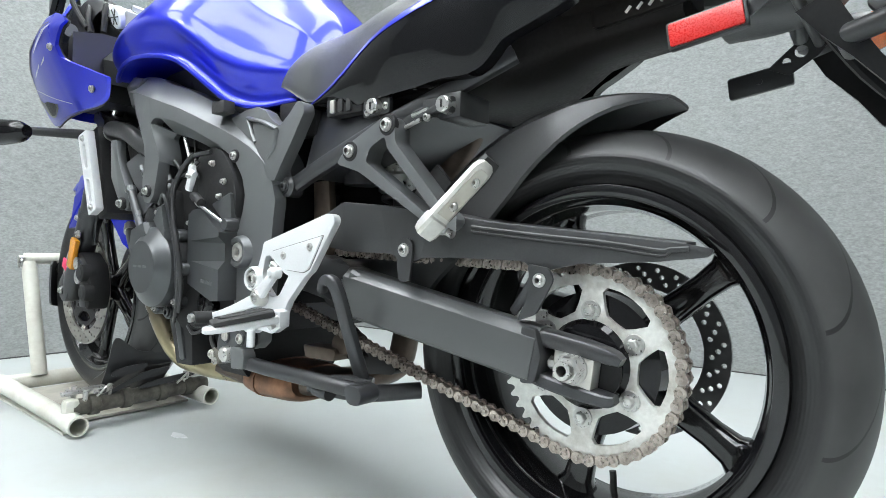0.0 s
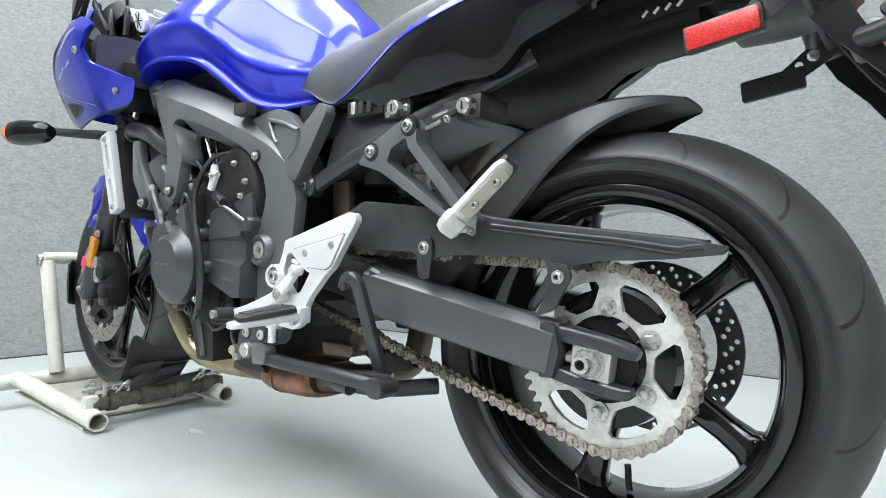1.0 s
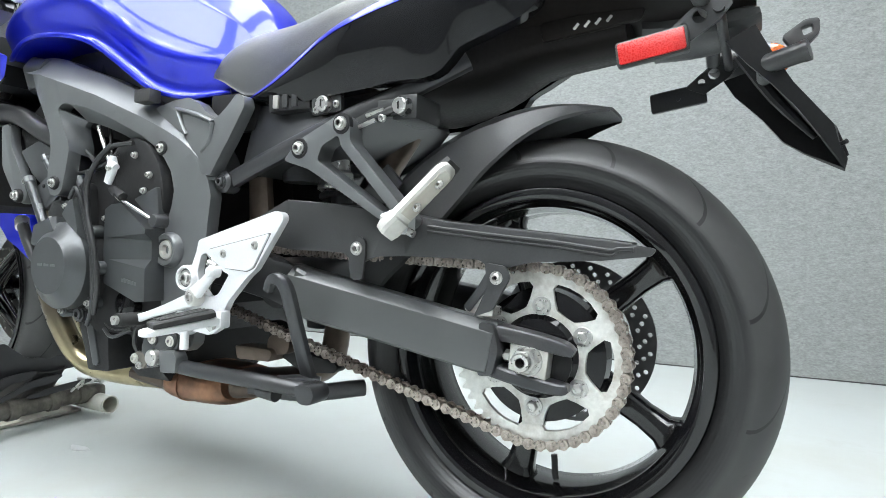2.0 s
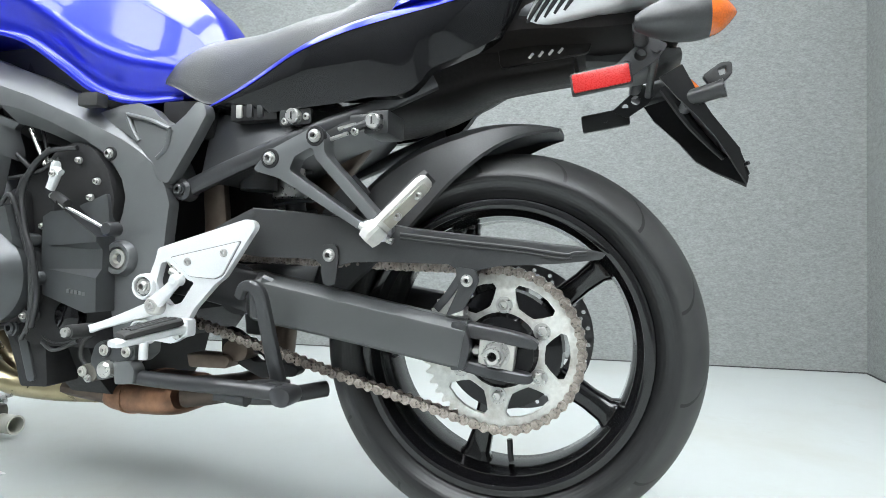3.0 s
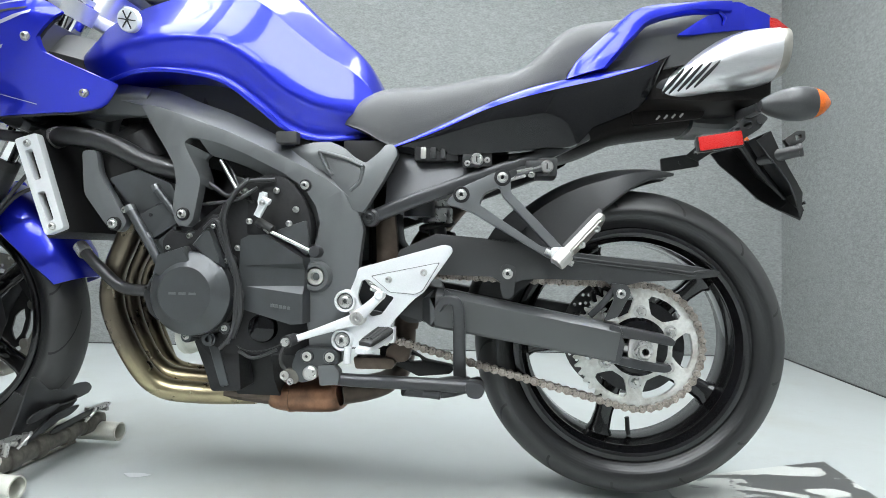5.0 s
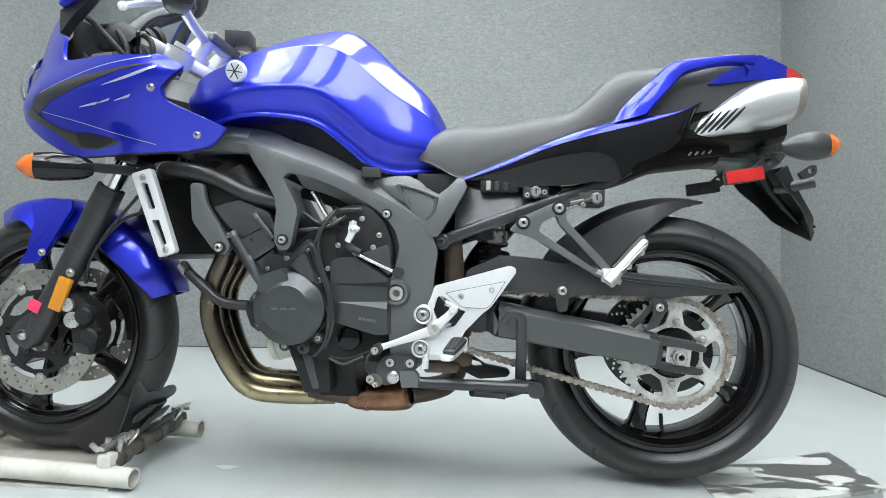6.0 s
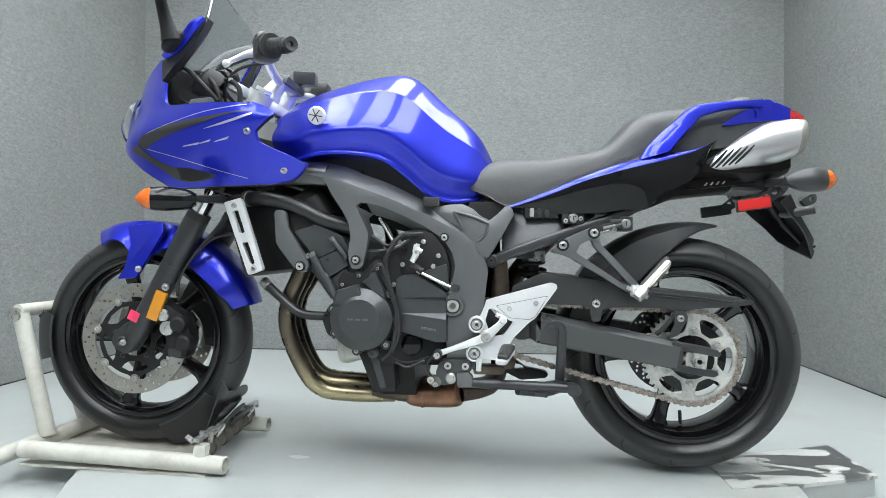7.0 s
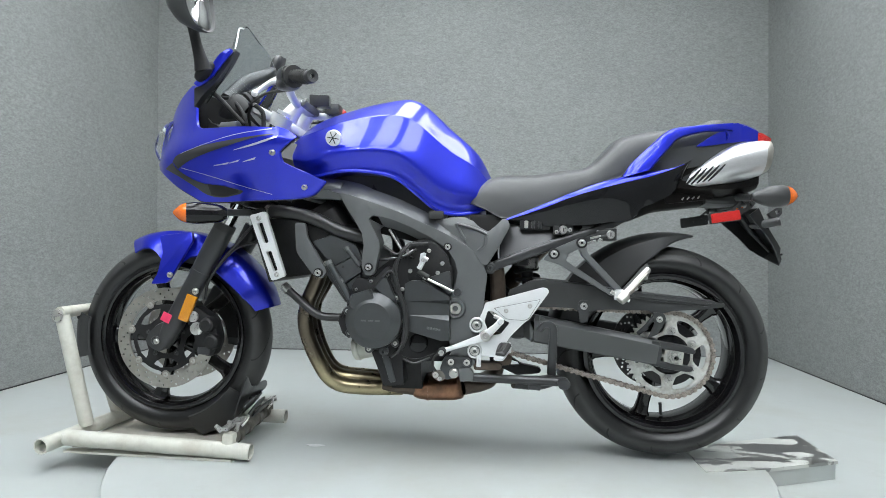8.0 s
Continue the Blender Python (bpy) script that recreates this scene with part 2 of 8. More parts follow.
VINYL = material("seat_vinyl", (0.034, 0.036, 0.037), 0.44, grain=0.12, scale=900, bump=0.35, stain=(0.044, 0.045, 0.045), stain_scale=5, spec=0.5)
RUBBER = material("rubber", (0.022, 0.022, 0.022), 0.62, grain=0.15, scale=300, bump=0.1, stain=(0.04, 0.038, 0.035), stain_scale=14)
HOSE = material("hose_rubber", (0.020, 0.020, 0.021), 0.34, grain=0.15, scale=200, bump=0.05, stain=(0.032, 0.031, 0.030), stain_scale=12)
WHEEL_BLACK = material("wheel_black", (0.006, 0.006, 0.007), 0.15, 0.0, 0.6, grain=0.15, scale=400, stain=(0.008, 0.007, 0.006), stain_scale=10, coat_rough=0.05, spec=0.30)
ALLOY = material("cast_alloy", (0.68, 0.69, 0.70), 0.36, 0.35, grain=0.05, scale=600, bump=0.05, stain=(0.7, 0.7, 0.7), stain_scale=12)
STEEL = material("zinc_steel", (0.50, 0.495, 0.48), 0.30, 0.85, grain=0.04, scale=200, stain=(0.48, 0.46, 0.43), stain_scale=25, stain_amount=0.25)
BLOCK_STEEL = material("dulled_block_steel", (0.55, 0.54, 0.51), 0.40, 0.6, grain=0.10, scale=120, bump=0.1, stain=(0.30, 0.28, 0.24), stain_scale=30, stain_amount=0.45)
SPROCKET = material("worn_sprocket_steel", (0.66, 0.66, 0.63), 0.45, 0.55, grain=0.1, scale=150, bump=0.1, stain=(0.25, 0.21, 0.17), stain_scale=22, stain_amount=0.8)
CHAIN = material("chain_steel", (0.42, 0.37, 0.33), 0.30, 0.85, grain=0.25, scale=180, stain=(0.08, 0.06, 0.05), stain_scale=60, stain_amount=0.7)
DISC = material("brake_disc_steel", (0.40, 0.385, 0.35), 0.34, 0.9, grain=0.08, scale=80, stain=(0.40, 0.36, 0.30), stain_scale=16)
DARK_DISC = material("brake_disc_dark", (0.10, 0.10, 0.10), 0.38, 0.85, grain=0.1, scale=90)
GOLD = material("heat_gold_header", (0.40, 0.345, 0.215), 0.30, 0.95, grain=0.10, scale=30, stain=(0.22, 0.18, 0.12), stain_scale=14, stain_amount=0.5)
COPPER = material("heat_brown_collector", (0.34, 0.18, 0.11), 0.38, 0.85, grain=0.2, scale=60, stain=(0.12, 0.08, 0.06), stain_scale=12, stain_amount=0.9)
BROWN_PIPE = material("sooty_pipe", (0.13, 0.10, 0.08), 0.45, 0.7, grain=0.2, scale=50, stain=(0.05, 0.04, 0.035), stain_scale=10)
SILVER = material("muffler_silver", (0.60, 0.60, 0.61), 0.34, 0.9, grain=0.05, scale=700, stretch=(0.15, 1, 1))
CHROME = material("fork_chrome", (0.75, 0.75, 0.75), 0.08, 1.0, grain=0.03, scale=50)
WHITE_TUBE = material("white_stand_paint", (0.56, 0.56, 0.50), 0.40, grain=0.05, scale=60, bump=0.08, stain=(0.38, 0.35, 0.29), stain_scale=11, stain_amount=0.7)
GRIMY = material("grimy_steel", (0.16, 0.15, 0.13), 0.5, 0.6, grain=0.3, scale=60, bump=0.2, stain=(0.05, 0.045, 0.04), stain_scale=18, stain_amount=0.9)
FORK_AMBER = material("amber_reflector", (0.60, 0.24, 0.012), 0.18, coat=0.6, grain=0.25, scale=350, bump=0.3)
RED = material("red_reflector", (0.50, 0.016, 0.014), 0.28, coat=0.25, grain=0.12, scale=500, bump=0.15)
AMBER = material("amber_lens", (0.62, 0.12, 0.008), 0.16, coat=0.6, grain=0.15, scale=400, bump=0.12)
UNDER = material("under_tail_plastic", (0.013, 0.012, 0.012), 0.40, grain=0.2, scale=200, stain=(0.014, 0.011, 0.009), stain_scale=7, spec=0.06)
TAIL_BLACK = material("tail_black_plastic", (0.010, 0.010, 0.011), 0.34, grain=0.2, scale=200, stain=(0.016, 0.015, 0.014), stain_scale=7, spec=0.30)
SCUFFED = material("scuffed_plate_paint", (0.42, 0.40, 0.35), 0.5, grain=0.1, scale=50, bump=0.08, stain=(0.24, 0.22, 0.18), stain_scale=8, stain_amount=0.8)
PINK = material("red_paint_mark", (0.75, 0.04, 0.12), 0.5, grain=0.1, scale=80)
BADGE_SILVER = material("badge_silver", (0.74, 0.75, 0.78), 0.32, 0.3, 0.6)
SILVER_DECAL_SHEEN = material("silver_decal_sheen", (0.42, 0.43, 0.56), 0.35, 0.3, 0.6)
GREY_DECAL = material("dark_grey_decal", (0.020, 0.021, 0.024), 0.36, 0.0, 0.25, grain=0.15, scale=300)
FLOOR_PAINT = material("grey_floor_paint", (0.425, 0.452, 0.445), 0.30, stain=(0.385, 0.40, 0.385), stain_scale=2.6, stain_amount=0.5)
UNSEEN_WALL = material("unseen_wall_dark", (0.13, 0.135, 0.135), 0.7, grain=0.03, scale=40, bump=0.05, stain=(0.11, 0.115, 0.115), stain_scale=2)
CEILING = material("ceiling_board", (0.82, 0.82, 0.80), 0.8, grain=0.04, scale=60)


def heat_tint(m):
    """Headers: dull brown where they leave the engine, straw gold where they run level."""
    nodes, links = m.node_tree.nodes, m.node_tree.links
    b = nodes["Principled BSDF"]
    before = b.inputs["Base Color"].links[0].from_socket
    at = nodes.new("ShaderNodeTexCoord")
    sep = nodes.new("ShaderNodeSeparateXYZ")
    links.new(at.outputs["Object"], sep.inputs[0])
    nz = nodes.new("ShaderNodeTexNoise")
    nz.inputs["Scale"].default_value = 14
    links.new(at.outputs["Object"], nz.inputs["Vector"])
    add = nodes.new("ShaderNodeMath")
    add.operation, add.inputs[1].default_value = "MULTIPLY_ADD", 0.12
    links.new(nz.outputs["Fac"], add.inputs[0])
    links.new(sep.outputs["Z"], add.inputs[2])
    rg = nodes.new("ShaderNodeMapRange")
    rg.inputs["From Min"].default_value, rg.inputs["From Max"].default_value = 0.25, 0.36
    links.new(add.outputs[0], rg.inputs["Value"])
    mix = nodes.new("ShaderNodeMix")
    mix.data_type = "RGBA"
    links.new(before, mix.inputs[6])
    mix.inputs[7].default_value = (0.135, 0.112, 0.085, 1)
    links.new(rg.outputs["Result"], mix.inputs[0])
    links.new(mix.outputs[2], b.inputs["Base Color"])


heat_tint(GOLD)


def floor_marks(m):
    """Broad faint stains and fainter brown smudges on the painted floor."""
    nodes, links = m.node_tree.nodes, m.node_tree.links
    b = nodes["Principled BSDF"]
    at = nodes.new("ShaderNodeTexCoord")
    for scale, detail, low, high, amount, colour in ((1.7, 5, 0.50, 0.75, 0.45, (0.34, 0.335, 0.285, 1)), (6, 9, 0.60, 0.80, 0.34, (0.27, 0.25, 0.20, 1))):
        before = b.inputs["Base Color"].links[0].from_socket
        nz = nodes.new("ShaderNodeTexNoise")
        nz.inputs["Scale"].default_value, nz.inputs["Detail"].default_value = scale, detail
        nz.inputs["Roughness"].default_value = 0.7
        links.new(at.outputs["Object"], nz.inputs["Vector"])
        rg = nodes.new("ShaderNodeMapRange")
        rg.inputs["From Min"].default_value, rg.inputs["From Max"].default_value = low, high
        rg.inputs["To Max"].default_value = amount
        links.new(nz.outputs["Fac"], rg.inputs["Value"])
        mix = nodes.new("ShaderNodeMix")
        mix.data_type = "RGBA"
        links.new(rg.outputs["Result"], mix.inputs[0])
        links.new(before, mix.inputs[6])
        mix.inputs[7].default_value = colour
        links.new(mix.outputs[2], b.inputs["Base Color"])


floor_marks(FLOOR_PAINT)


def felt():
    """Grey needle-felt panels: short flecks running across, clouded at a larger scale."""
    m = material("grey_felt", (0.235, 0.245, 0.242), 0.95, spec=0.15)
    nodes, links = m.node_tree.nodes, m.node_tree.links
    b = nodes["Principled BSDF"]
    at = nodes.new("ShaderNodeTexCoord")
    total = None
    for scale, weight, stretch in ((190, 0.55, (0.45, 0.45, 1)), (70, 0.33, (0.45, 0.45, 1)), (2.2, 0.12, (1, 1, 1))):
        mp = nodes.new("ShaderNodeMapping")
        mp.inputs["Scale"].default_value = stretch
        links.new(at.outputs["Object"], mp.inputs["Vector"])
        nz = nodes.new("ShaderNodeTexNoise")
        nz.inputs["Scale"].default_value, nz.inputs["Detail"].default_value = scale, 5
        nz.inputs["Roughness"].default_value = 0.6
        links.new(mp.outputs["Vector"], nz.inputs["Vector"])
        mul = nodes.new("ShaderNodeMath")
        mul.operation = "MULTIPLY_ADD"
        mul.inputs[1].default_value = weight
        links.new(nz.outputs["Fac"], mul.inputs[0])
        if total:
            links.new(total, mul.inputs[2])
        else:
            mul.inputs[2].default_value = 0
        total = mul.outputs[0]
    ramp = nodes.new("ShaderNodeMapRange")
    ramp.inputs["From Min"].default_value, ramp.inputs["From Max"].default_value = 0.36, 0.66
    links.new(total, ramp.inputs["Value"])
    mix = nodes.new("ShaderNodeMix")
    mix.data_type = "RGBA"
    mix.inputs[6].default_value = (0.168, 0.175, 0.172, 1)
    mix.inputs[7].default_value = (0.288, 0.300, 0.295, 1)
    links.new(ramp.outputs["Result"], mix.inputs[0])
    links.new(mix.outputs[2], b.inputs["Base Color"])
    bp = nodes.new("ShaderNodeBump")
    bp.inputs["Strength"].default_value, bp.inputs["Distance"].default_value = 0.5, 0.004
    links.new(total, bp.inputs["Height"])
    links.new(bp.outputs["Normal"], b.inputs["Normal"])
    return m


FELT = felt()


def worn_plate():
    """Bare steel with flaked white paint."""
    m = material("worn_steel_plate", (0.20, 0.20, 0.19), 0.30, 0.85)
    nodes, links = m.node_tree.nodes, m.node_tree.links
    b = nodes["Principled BSDF"]
    at = nodes.new("ShaderNodeTexCoord")
    mp = nodes.new("ShaderNodeMapping")
    mp.inputs["Scale"].default_value = (1.0, 2.2, 1)
    links.new(at.outputs["Object"], mp.inputs["Vector"])
    nz = nodes.new("ShaderNodeTexNoise")
    nz.inputs["Scale"].default_value, nz.inputs["Detail"].default_value, nz.inputs["Distortion"].default_value = 6.5, 5, 0.8
    links.new(mp.outputs["Vector"], nz.inputs["Vector"])
    rg = nodes.new("ShaderNodeMapRange")
    rg.inputs["From Min"].default_value, rg.inputs["From Max"].default_value = 0.515, 0.535
    links.new(nz.outputs["Fac"], rg.inputs["Value"])
    mix = nodes.new("ShaderNodeMix")
    mix.data_type = "RGBA"
    mix.inputs[6].default_value = (0.30, 0.30, 0.29, 1)
    mix.inputs[7].default_value = (0.52, 0.53, 0.50, 1)
    links.new(rg.outputs["Result"], mix.inputs[0])
    links.new(mix.outputs[2], b.inputs["Base Color"])
    flip = nodes.new("ShaderNodeMath")
    flip.operation, flip.inputs[0].default_value = "SUBTRACT", 0.85
    links.new(rg.outputs["Result"], flip.inputs[1])
    flip.use_clamp = True
    links.new(flip.outputs[0], b.inputs["Metallic"])
    return m


WORN_PLATE = worn_plate()


def tyre_rubber(name, half, count, lean):
    """Rubber with curved water grooves; u runs round the tyre, v across it."""
    m = material(name, (0.025, 0.025, 0.025), 0.48, spec=0.5)
    nodes, links = m.node_tree.nodes, m.node_tree.links
    b = nodes["Principled BSDF"]
    uv = nodes.new("ShaderNodeUVMap")
    uv.uv_map = "round"
    sep = nodes.new("ShaderNodeSeparateXYZ")
    links.new(uv.outputs["UV"], sep.inputs[0])

    def node(op, a, c=None, d=None):
        n = nodes.new("ShaderNodeMath")
        n.operation = op
        for i, v in enumerate((a, c, d)):
            if v is None:
                continue
            if isinstance(v, (int, float)):
                n.inputs[i].default_value = v
            else:
                links.new(v, n.inputs[i])
        return n.outputs[0]
    u, v = sep.outputs["X"], sep.outputs["Y"]
    av = node("ABSOLUTE", v)
    side = node("GREATER_THAN", v, 0.0)
    shift = node("MULTIPLY", side, 0.5)
    inner = node("SUBTRACT", 1.0, node("DIVIDE", av, 0.68))
    bend = node("MULTIPLY", node("MULTIPLY", inner, inner), lean)
    s = node("FRACT", node("ADD", node("MULTIPLY_ADD", u, count, shift), bend))
    far = node("ABSOLUTE", node("SUBTRACT", s, 0.5))
    line = node("LESS_THAN", far, 0.020)
    band = node("MULTIPLY", node("GREATER_THAN", av, 0.06), node("LESS_THAN", av, 0.68))
    groove = node("MULTIPLY", line, band)
    nz = nodes.new("ShaderNodeTexNoise")
    nz.inputs["Scale"].default_value, nz.inputs["Detail"].default_value = 18, 6
    at = nodes.new("ShaderNodeTexCoord")
    links.new(at.outputs["Object"], nz.inputs["Vector"])
    mix = nodes.new("ShaderNodeMix")
    mix.data_type = "RGBA"
    mix.inputs[6].default_value = (0.022, 0.022, 0.0225, 1)
    mix.inputs[7].default_value = (0.058, 0.058, 0.057, 1)
    links.new(nz.outputs["Fac"], mix.inputs[0])
    mix2 = nodes.new("ShaderNodeMix")
    mix2.data_type = "RGBA"
    mix2.inputs[7].default_value = (0.004, 0.004, 0.004, 1)
    links.new(mix.outputs[2], mix2.inputs[6])
    links.new(groove, mix2.inputs[0])
    links.new(mix2.outputs[2], b.inputs["Base Color"])
    wall = node("SMOOTH_MIN", node("MAXIMUM", node("MULTIPLY", node("SUBTRACT", av, 0.66), 12.0), 0.0), 1.0, 0.1)
    mix3 = nodes.new("ShaderNodeMix")
    mix3.data_type = "RGBA"
    mix3.inputs[7].default_value = (0.011, 0.011, 0.0115, 1)
    links.new(mix2.outputs[2], mix3.inputs[6])
    links.new(wall, mix3.inputs[0])
    links.new(mix3.outputs[2], b.inputs["Base Color"])
    links.new(node("MULTIPLY_ADD", wall, -0.20, 0.50), b.inputs["Roughness"])
    rings = node("MULTIPLY", node("MULTIPLY", node("SINE", node("MULTIPLY", av, 190.0)), wall), 0.025)
    nick = node("MULTIPLY", node("LESS_THAN", node("ABSOLUTE", node("SUBTRACT", node("FRACT", node("MULTIPLY_ADD", u, count * 1.0, node("MULTIPLY", av, 0.8))), 0.5)), 0.035), node("LESS_THAN", node("ABSOLUTE", node("SUBTRACT", av, 0.47)), 0.035))
    height = node("ADD", node("SUBTRACT", node("MULTIPLY", nz.outputs["Fac"], 0.05), node("MAXIMUM", groove, nick)), rings)
    bp = nodes.new("ShaderNodeBump")
    bp.inputs["Strength"].default_value, bp.inputs["Distance"].default_value = 0.8, 0.003
    links.new(height, bp.inputs["Height"])
    links.new(bp.outputs["Normal"], b.inputs["Normal"])
    return m


def glass(name, colour, rough=0.02, alpha=0.25):
    m = bpy.data.materials.new(name)
    m.use_nodes = True
    nodes, links = m.node_tree.nodes, m.node_tree.links
    b = nodes["Principled BSDF"]
    b.inputs["Base Color"].default_value = (*colour, 1)
    b.inputs["Roughness"].default_value = rough
    b.inputs["Transmission Weight"].default_value = 1.0
    b.inputs["IOR"].default_value = 1.15
    return m


SCREEN = glass("tinted_screen", (0.80, 0.84, 0.85))
LENS = glass("headlight_lens", (0.92, 0.94, 0.95))


def glow(name, colour, strength):
    m = bpy.data.materials.new(name)
    m.use_nodes = True
    b = m.node_tree.nodes["Principled BSDF"]
    b.inputs["Base Color"].default_value = (0.8, 0.8, 0.8, 1)
    b.inputs["Emission Color"].default_value = (*colour, 1)
    b.inputs["Emission Strength"].default_value = strength
    return m


PANEL = glow("light_panel", LAMP_COLOUR, LAMP)

# ---- the booth ----
LEAN_X = -0.015
FLOOR = -0.05
TOP = 2.75


def wall(name, a, b, thick, label, stuff=None):
    """A wall from a to b (x, y), thick to the right of that way, standing on the floor and leaning to fit the camera's
    view.
    """
    a, b = Vector(a), Vector(b)
    d = (b - a).normalized()
    n = Vector((d.y, -d.x)) * thick
    bm = bmesh.new()
    lo = [bm.verts.new((p.x + LEAN_X * FLOOR, p.y, FLOOR)) for p in (a, b, b + n, a + n)]
    hi = [bm.verts.new((p.x + LEAN_X * TOP, p.y, TOP)) for p in (a, b, b + n, a + n)]
    bm.faces.new(lo[::-1])
    bm.faces.new(hi)
    for i in range(4):
        j = (i + 1) % 4
        bm.faces.new((lo[i], lo[j], hi[j], hi[i]))
    ob = part(name, bm, stuff or FELT)
    return tagged(ob, label, "wall", kind="structure")


# inside corners of the booth, the back wall first
NW, NE, SE, SW = (-1.83, 1.80), (1.93, 2.17), (1.86, -3.4), (-1.80, -3.4)
FELT_LABEL = "booth wall covered in mottled grey felt"
wall("wall_north", NE, NW, 0.08, FELT_LABEL)
wall("wall_east", (SE[0], SE[1]), NE, 0.08, FELT_LABEL)
wall("wall_west", NW, SW, 0.08, FELT_LABEL)
# added unseen wall behind the camera; its dark colour deepens the gloss reflections
wall("wall_south", SW, SE, 0.08, "dark wall added out of view behind the camera", UNSEEN_WALL)
tagged(part("floor", block((-2.2, -3.7, FLOOR - 0.1), (2.2, 2.5, FLOOR), 0), FLOOR_PAINT), "light grey painted booth floor", "floor", kind="structure")
tagged(part("ceiling", block((-2.2, -3.7, TOP), (2.2, 2.5, TOP + 0.1), 0), CEILING), "pale booth ceiling", "ceiling", kind="structure")


# dark strip put along the wall foot in place of a shaded gap
def gap_strip(name, a, b):
    a, b = Vector(a), Vector(b)
    d = (b - a).normalized()
    n = Vector((-d.y, d.x))
    bm = skin([[(*(p + n * o), z) for o, z in ((0.001, FLOOR), (0.006, FLOOR), (0.005, FLOOR + 0.004), (0.001, FLOOR + 0.005))] for p in (a, b)])
    tagged(part(name, bm, RUBBER), "thin dark strip in place of the shaded gap at the wall foot", "baseboard", kind="structure")


gap_strip("gap_strip_north", NE, NW)
gap_strip("gap_strip_east", SE, NE)
gap_strip("gap_strip_west", NW, SW)

# the round turntable that carries the motorcycle, and the worn plate let into its edge
TURN_C, TURN_R = (0.085, 0.03), 0.895
bm = lathe([(0, -0.012), (TURN_R - 0.004, -0.012), (TURN_R, -0.010), (TURN_R, -0.004), (TURN_R - 0.004, 0.0), (0, 0.0)], (*TURN_C, 0), 128, "z", caps=False)
turntable = tagged(part("turntable", bm, FLOOR_PAINT), "low round turntable painted light grey, scuffed", "turntable")
part("edge_band", lathe([(TURN_R - 0.02, FLOOR + 0.001), (TURN_R - 0.003, FLOOR + 0.001), (TURN_R - 0.003, -0.0125), (TURN_R - 0.02, -0.0125)], (*TURN_C, 0), 128, "z", closed=True), FLOOR_PAINT, turntable)


def ramp():
    pts = [(0.80, -0.13), (0.9694, -0.0854), (1.2046, 0.0109), (1.2085, 0.2566), (1.01, 0.17), (0.869, 0.1025), (0.80, 0.09)]
    thing = empty("steel_plate", "worn steel plate with flaked white paint under the rear tyre", "plate")
    bm = skin([[(x, y, z) for x, y in pts] for z in (-0.006, 0.003)])
    part("top_plate", bm, WORN_PLATE, thing)
    body = [(0.973, -0.080), (1.200, 0.014), (1.203, 0.250), (0.99, 0.155)]
    part("edge_beam", skin([[(x, y, z) for x, y in body] for z in (FLOOR, -0.007)]), FLOOR_PAINT, thing, "white painted edge")
    return thing


ramp()

# ceiling troffers
def ceiling_light(x, y, group="ceiling lights"):
    thing = empty("ceiling_light", "white rectangular ceiling light panel", "lamp", group)
    w, d = PANEL_SIZE
    rim = bmesh.new()
    for lo, hi in (((-w, -d), (w, -d + 0.03)), ((-w, d - 0.03), (w, d)), ((-w, -d + 0.03), (-w + 0.03, d - 0.03)), ((w - 0.03, -d + 0.03), (w, d - 0.03))):
        block((x + lo[0], y + lo[1], TOP - 0.05), (x + hi[0], y + hi[1], TOP), 0.003, rim)
    part("housing", rim, CEILING, thing)
    part("diffuser", block((x - w + 0.03, y - d + 0.03, TOP - 0.03), (x + w - 0.03, y + d - 0.03, TOP - 0.01), 0), PANEL, thing, "lit diffuser")
    return thing


for lx, ly in LAMPS:
    ceiling_light(lx, ly)

# ---- the motorcycle ----
MOTO = empty("motorcycle", "blue half-faired motorcycle with black engine, upright in a wheel stand", "motorcycle")
# nose parts scaled towards the camera's last position to fit its views
NOSE_FIT = Matrix.Translation((0.0091, -0.0686, 0.0216)) @ Matrix.Scale(0.962, 4)
# front wheel shifted to the near side to fit the camera's views
FRONT_FIT_Y = -0.014
REAR, FRONT = Vector((0.7125, 0, 0.3015)), Vector((-0.716, 0, 0.303))


def tyre(name, centre, radius, half, bead, count, lean, parent):
    side = radius - bead
    prof = []
    steps = 44
    for k in range(steps + 1):
        v = -1 + 2 * k / steps
        a = abs(v)
        if a < 0.70:
            q = a / 0.70
            y, r = half * math.sin(q * 1.30) / math.sin(1.30) * 0.985, radius - side * 0.52 * (1 - math.cos(q * 1.30)) / (1 - math.cos(1.30))
        else:
            q = (a - 0.70) / 0.30
            y, r = half * (0.985 + 0.03 * math.sin(math.pi * q) - 0.235 * q * q), radius - side * (0.52 + 0.48 * q)
        prof.append((r, math.copysign(y, v), v))
    prof = [(bead - 0.012, -half * 0.66, -1.0)] + prof + [(bead - 0.012, half * 0.66, 1.0)]
    segs = 160
    bm = bmesh.new()
    lay = bm.loops.layers.uv.new("round")
    rows = [[bm.verts.new(centre + Vector((r * math.cos(2 * math.pi * i / segs), y, r * math.sin(2 * math.pi * i / segs)))) for r, y, v in prof] for i in range(segs)]
    for i in range(segs):
        a, b = rows[i], rows[(i + 1) % segs]
        for k in range(len(prof) - 1):
            f = bm.faces.new((a[k], a[k + 1], b[k + 1], b[k]))
            for loop, (uu, kk) in zip(f.loops, ((i, k), (i, k + 1), (i + 1, k + 1), (i + 1, k))):
                loop[lay].uv = (uu / segs, prof[kk][2])
    return part("tyre", bm, tyre_rubber(name, half, count, lean), parent, "worn black road tyre with curved grooves", sharp=60)


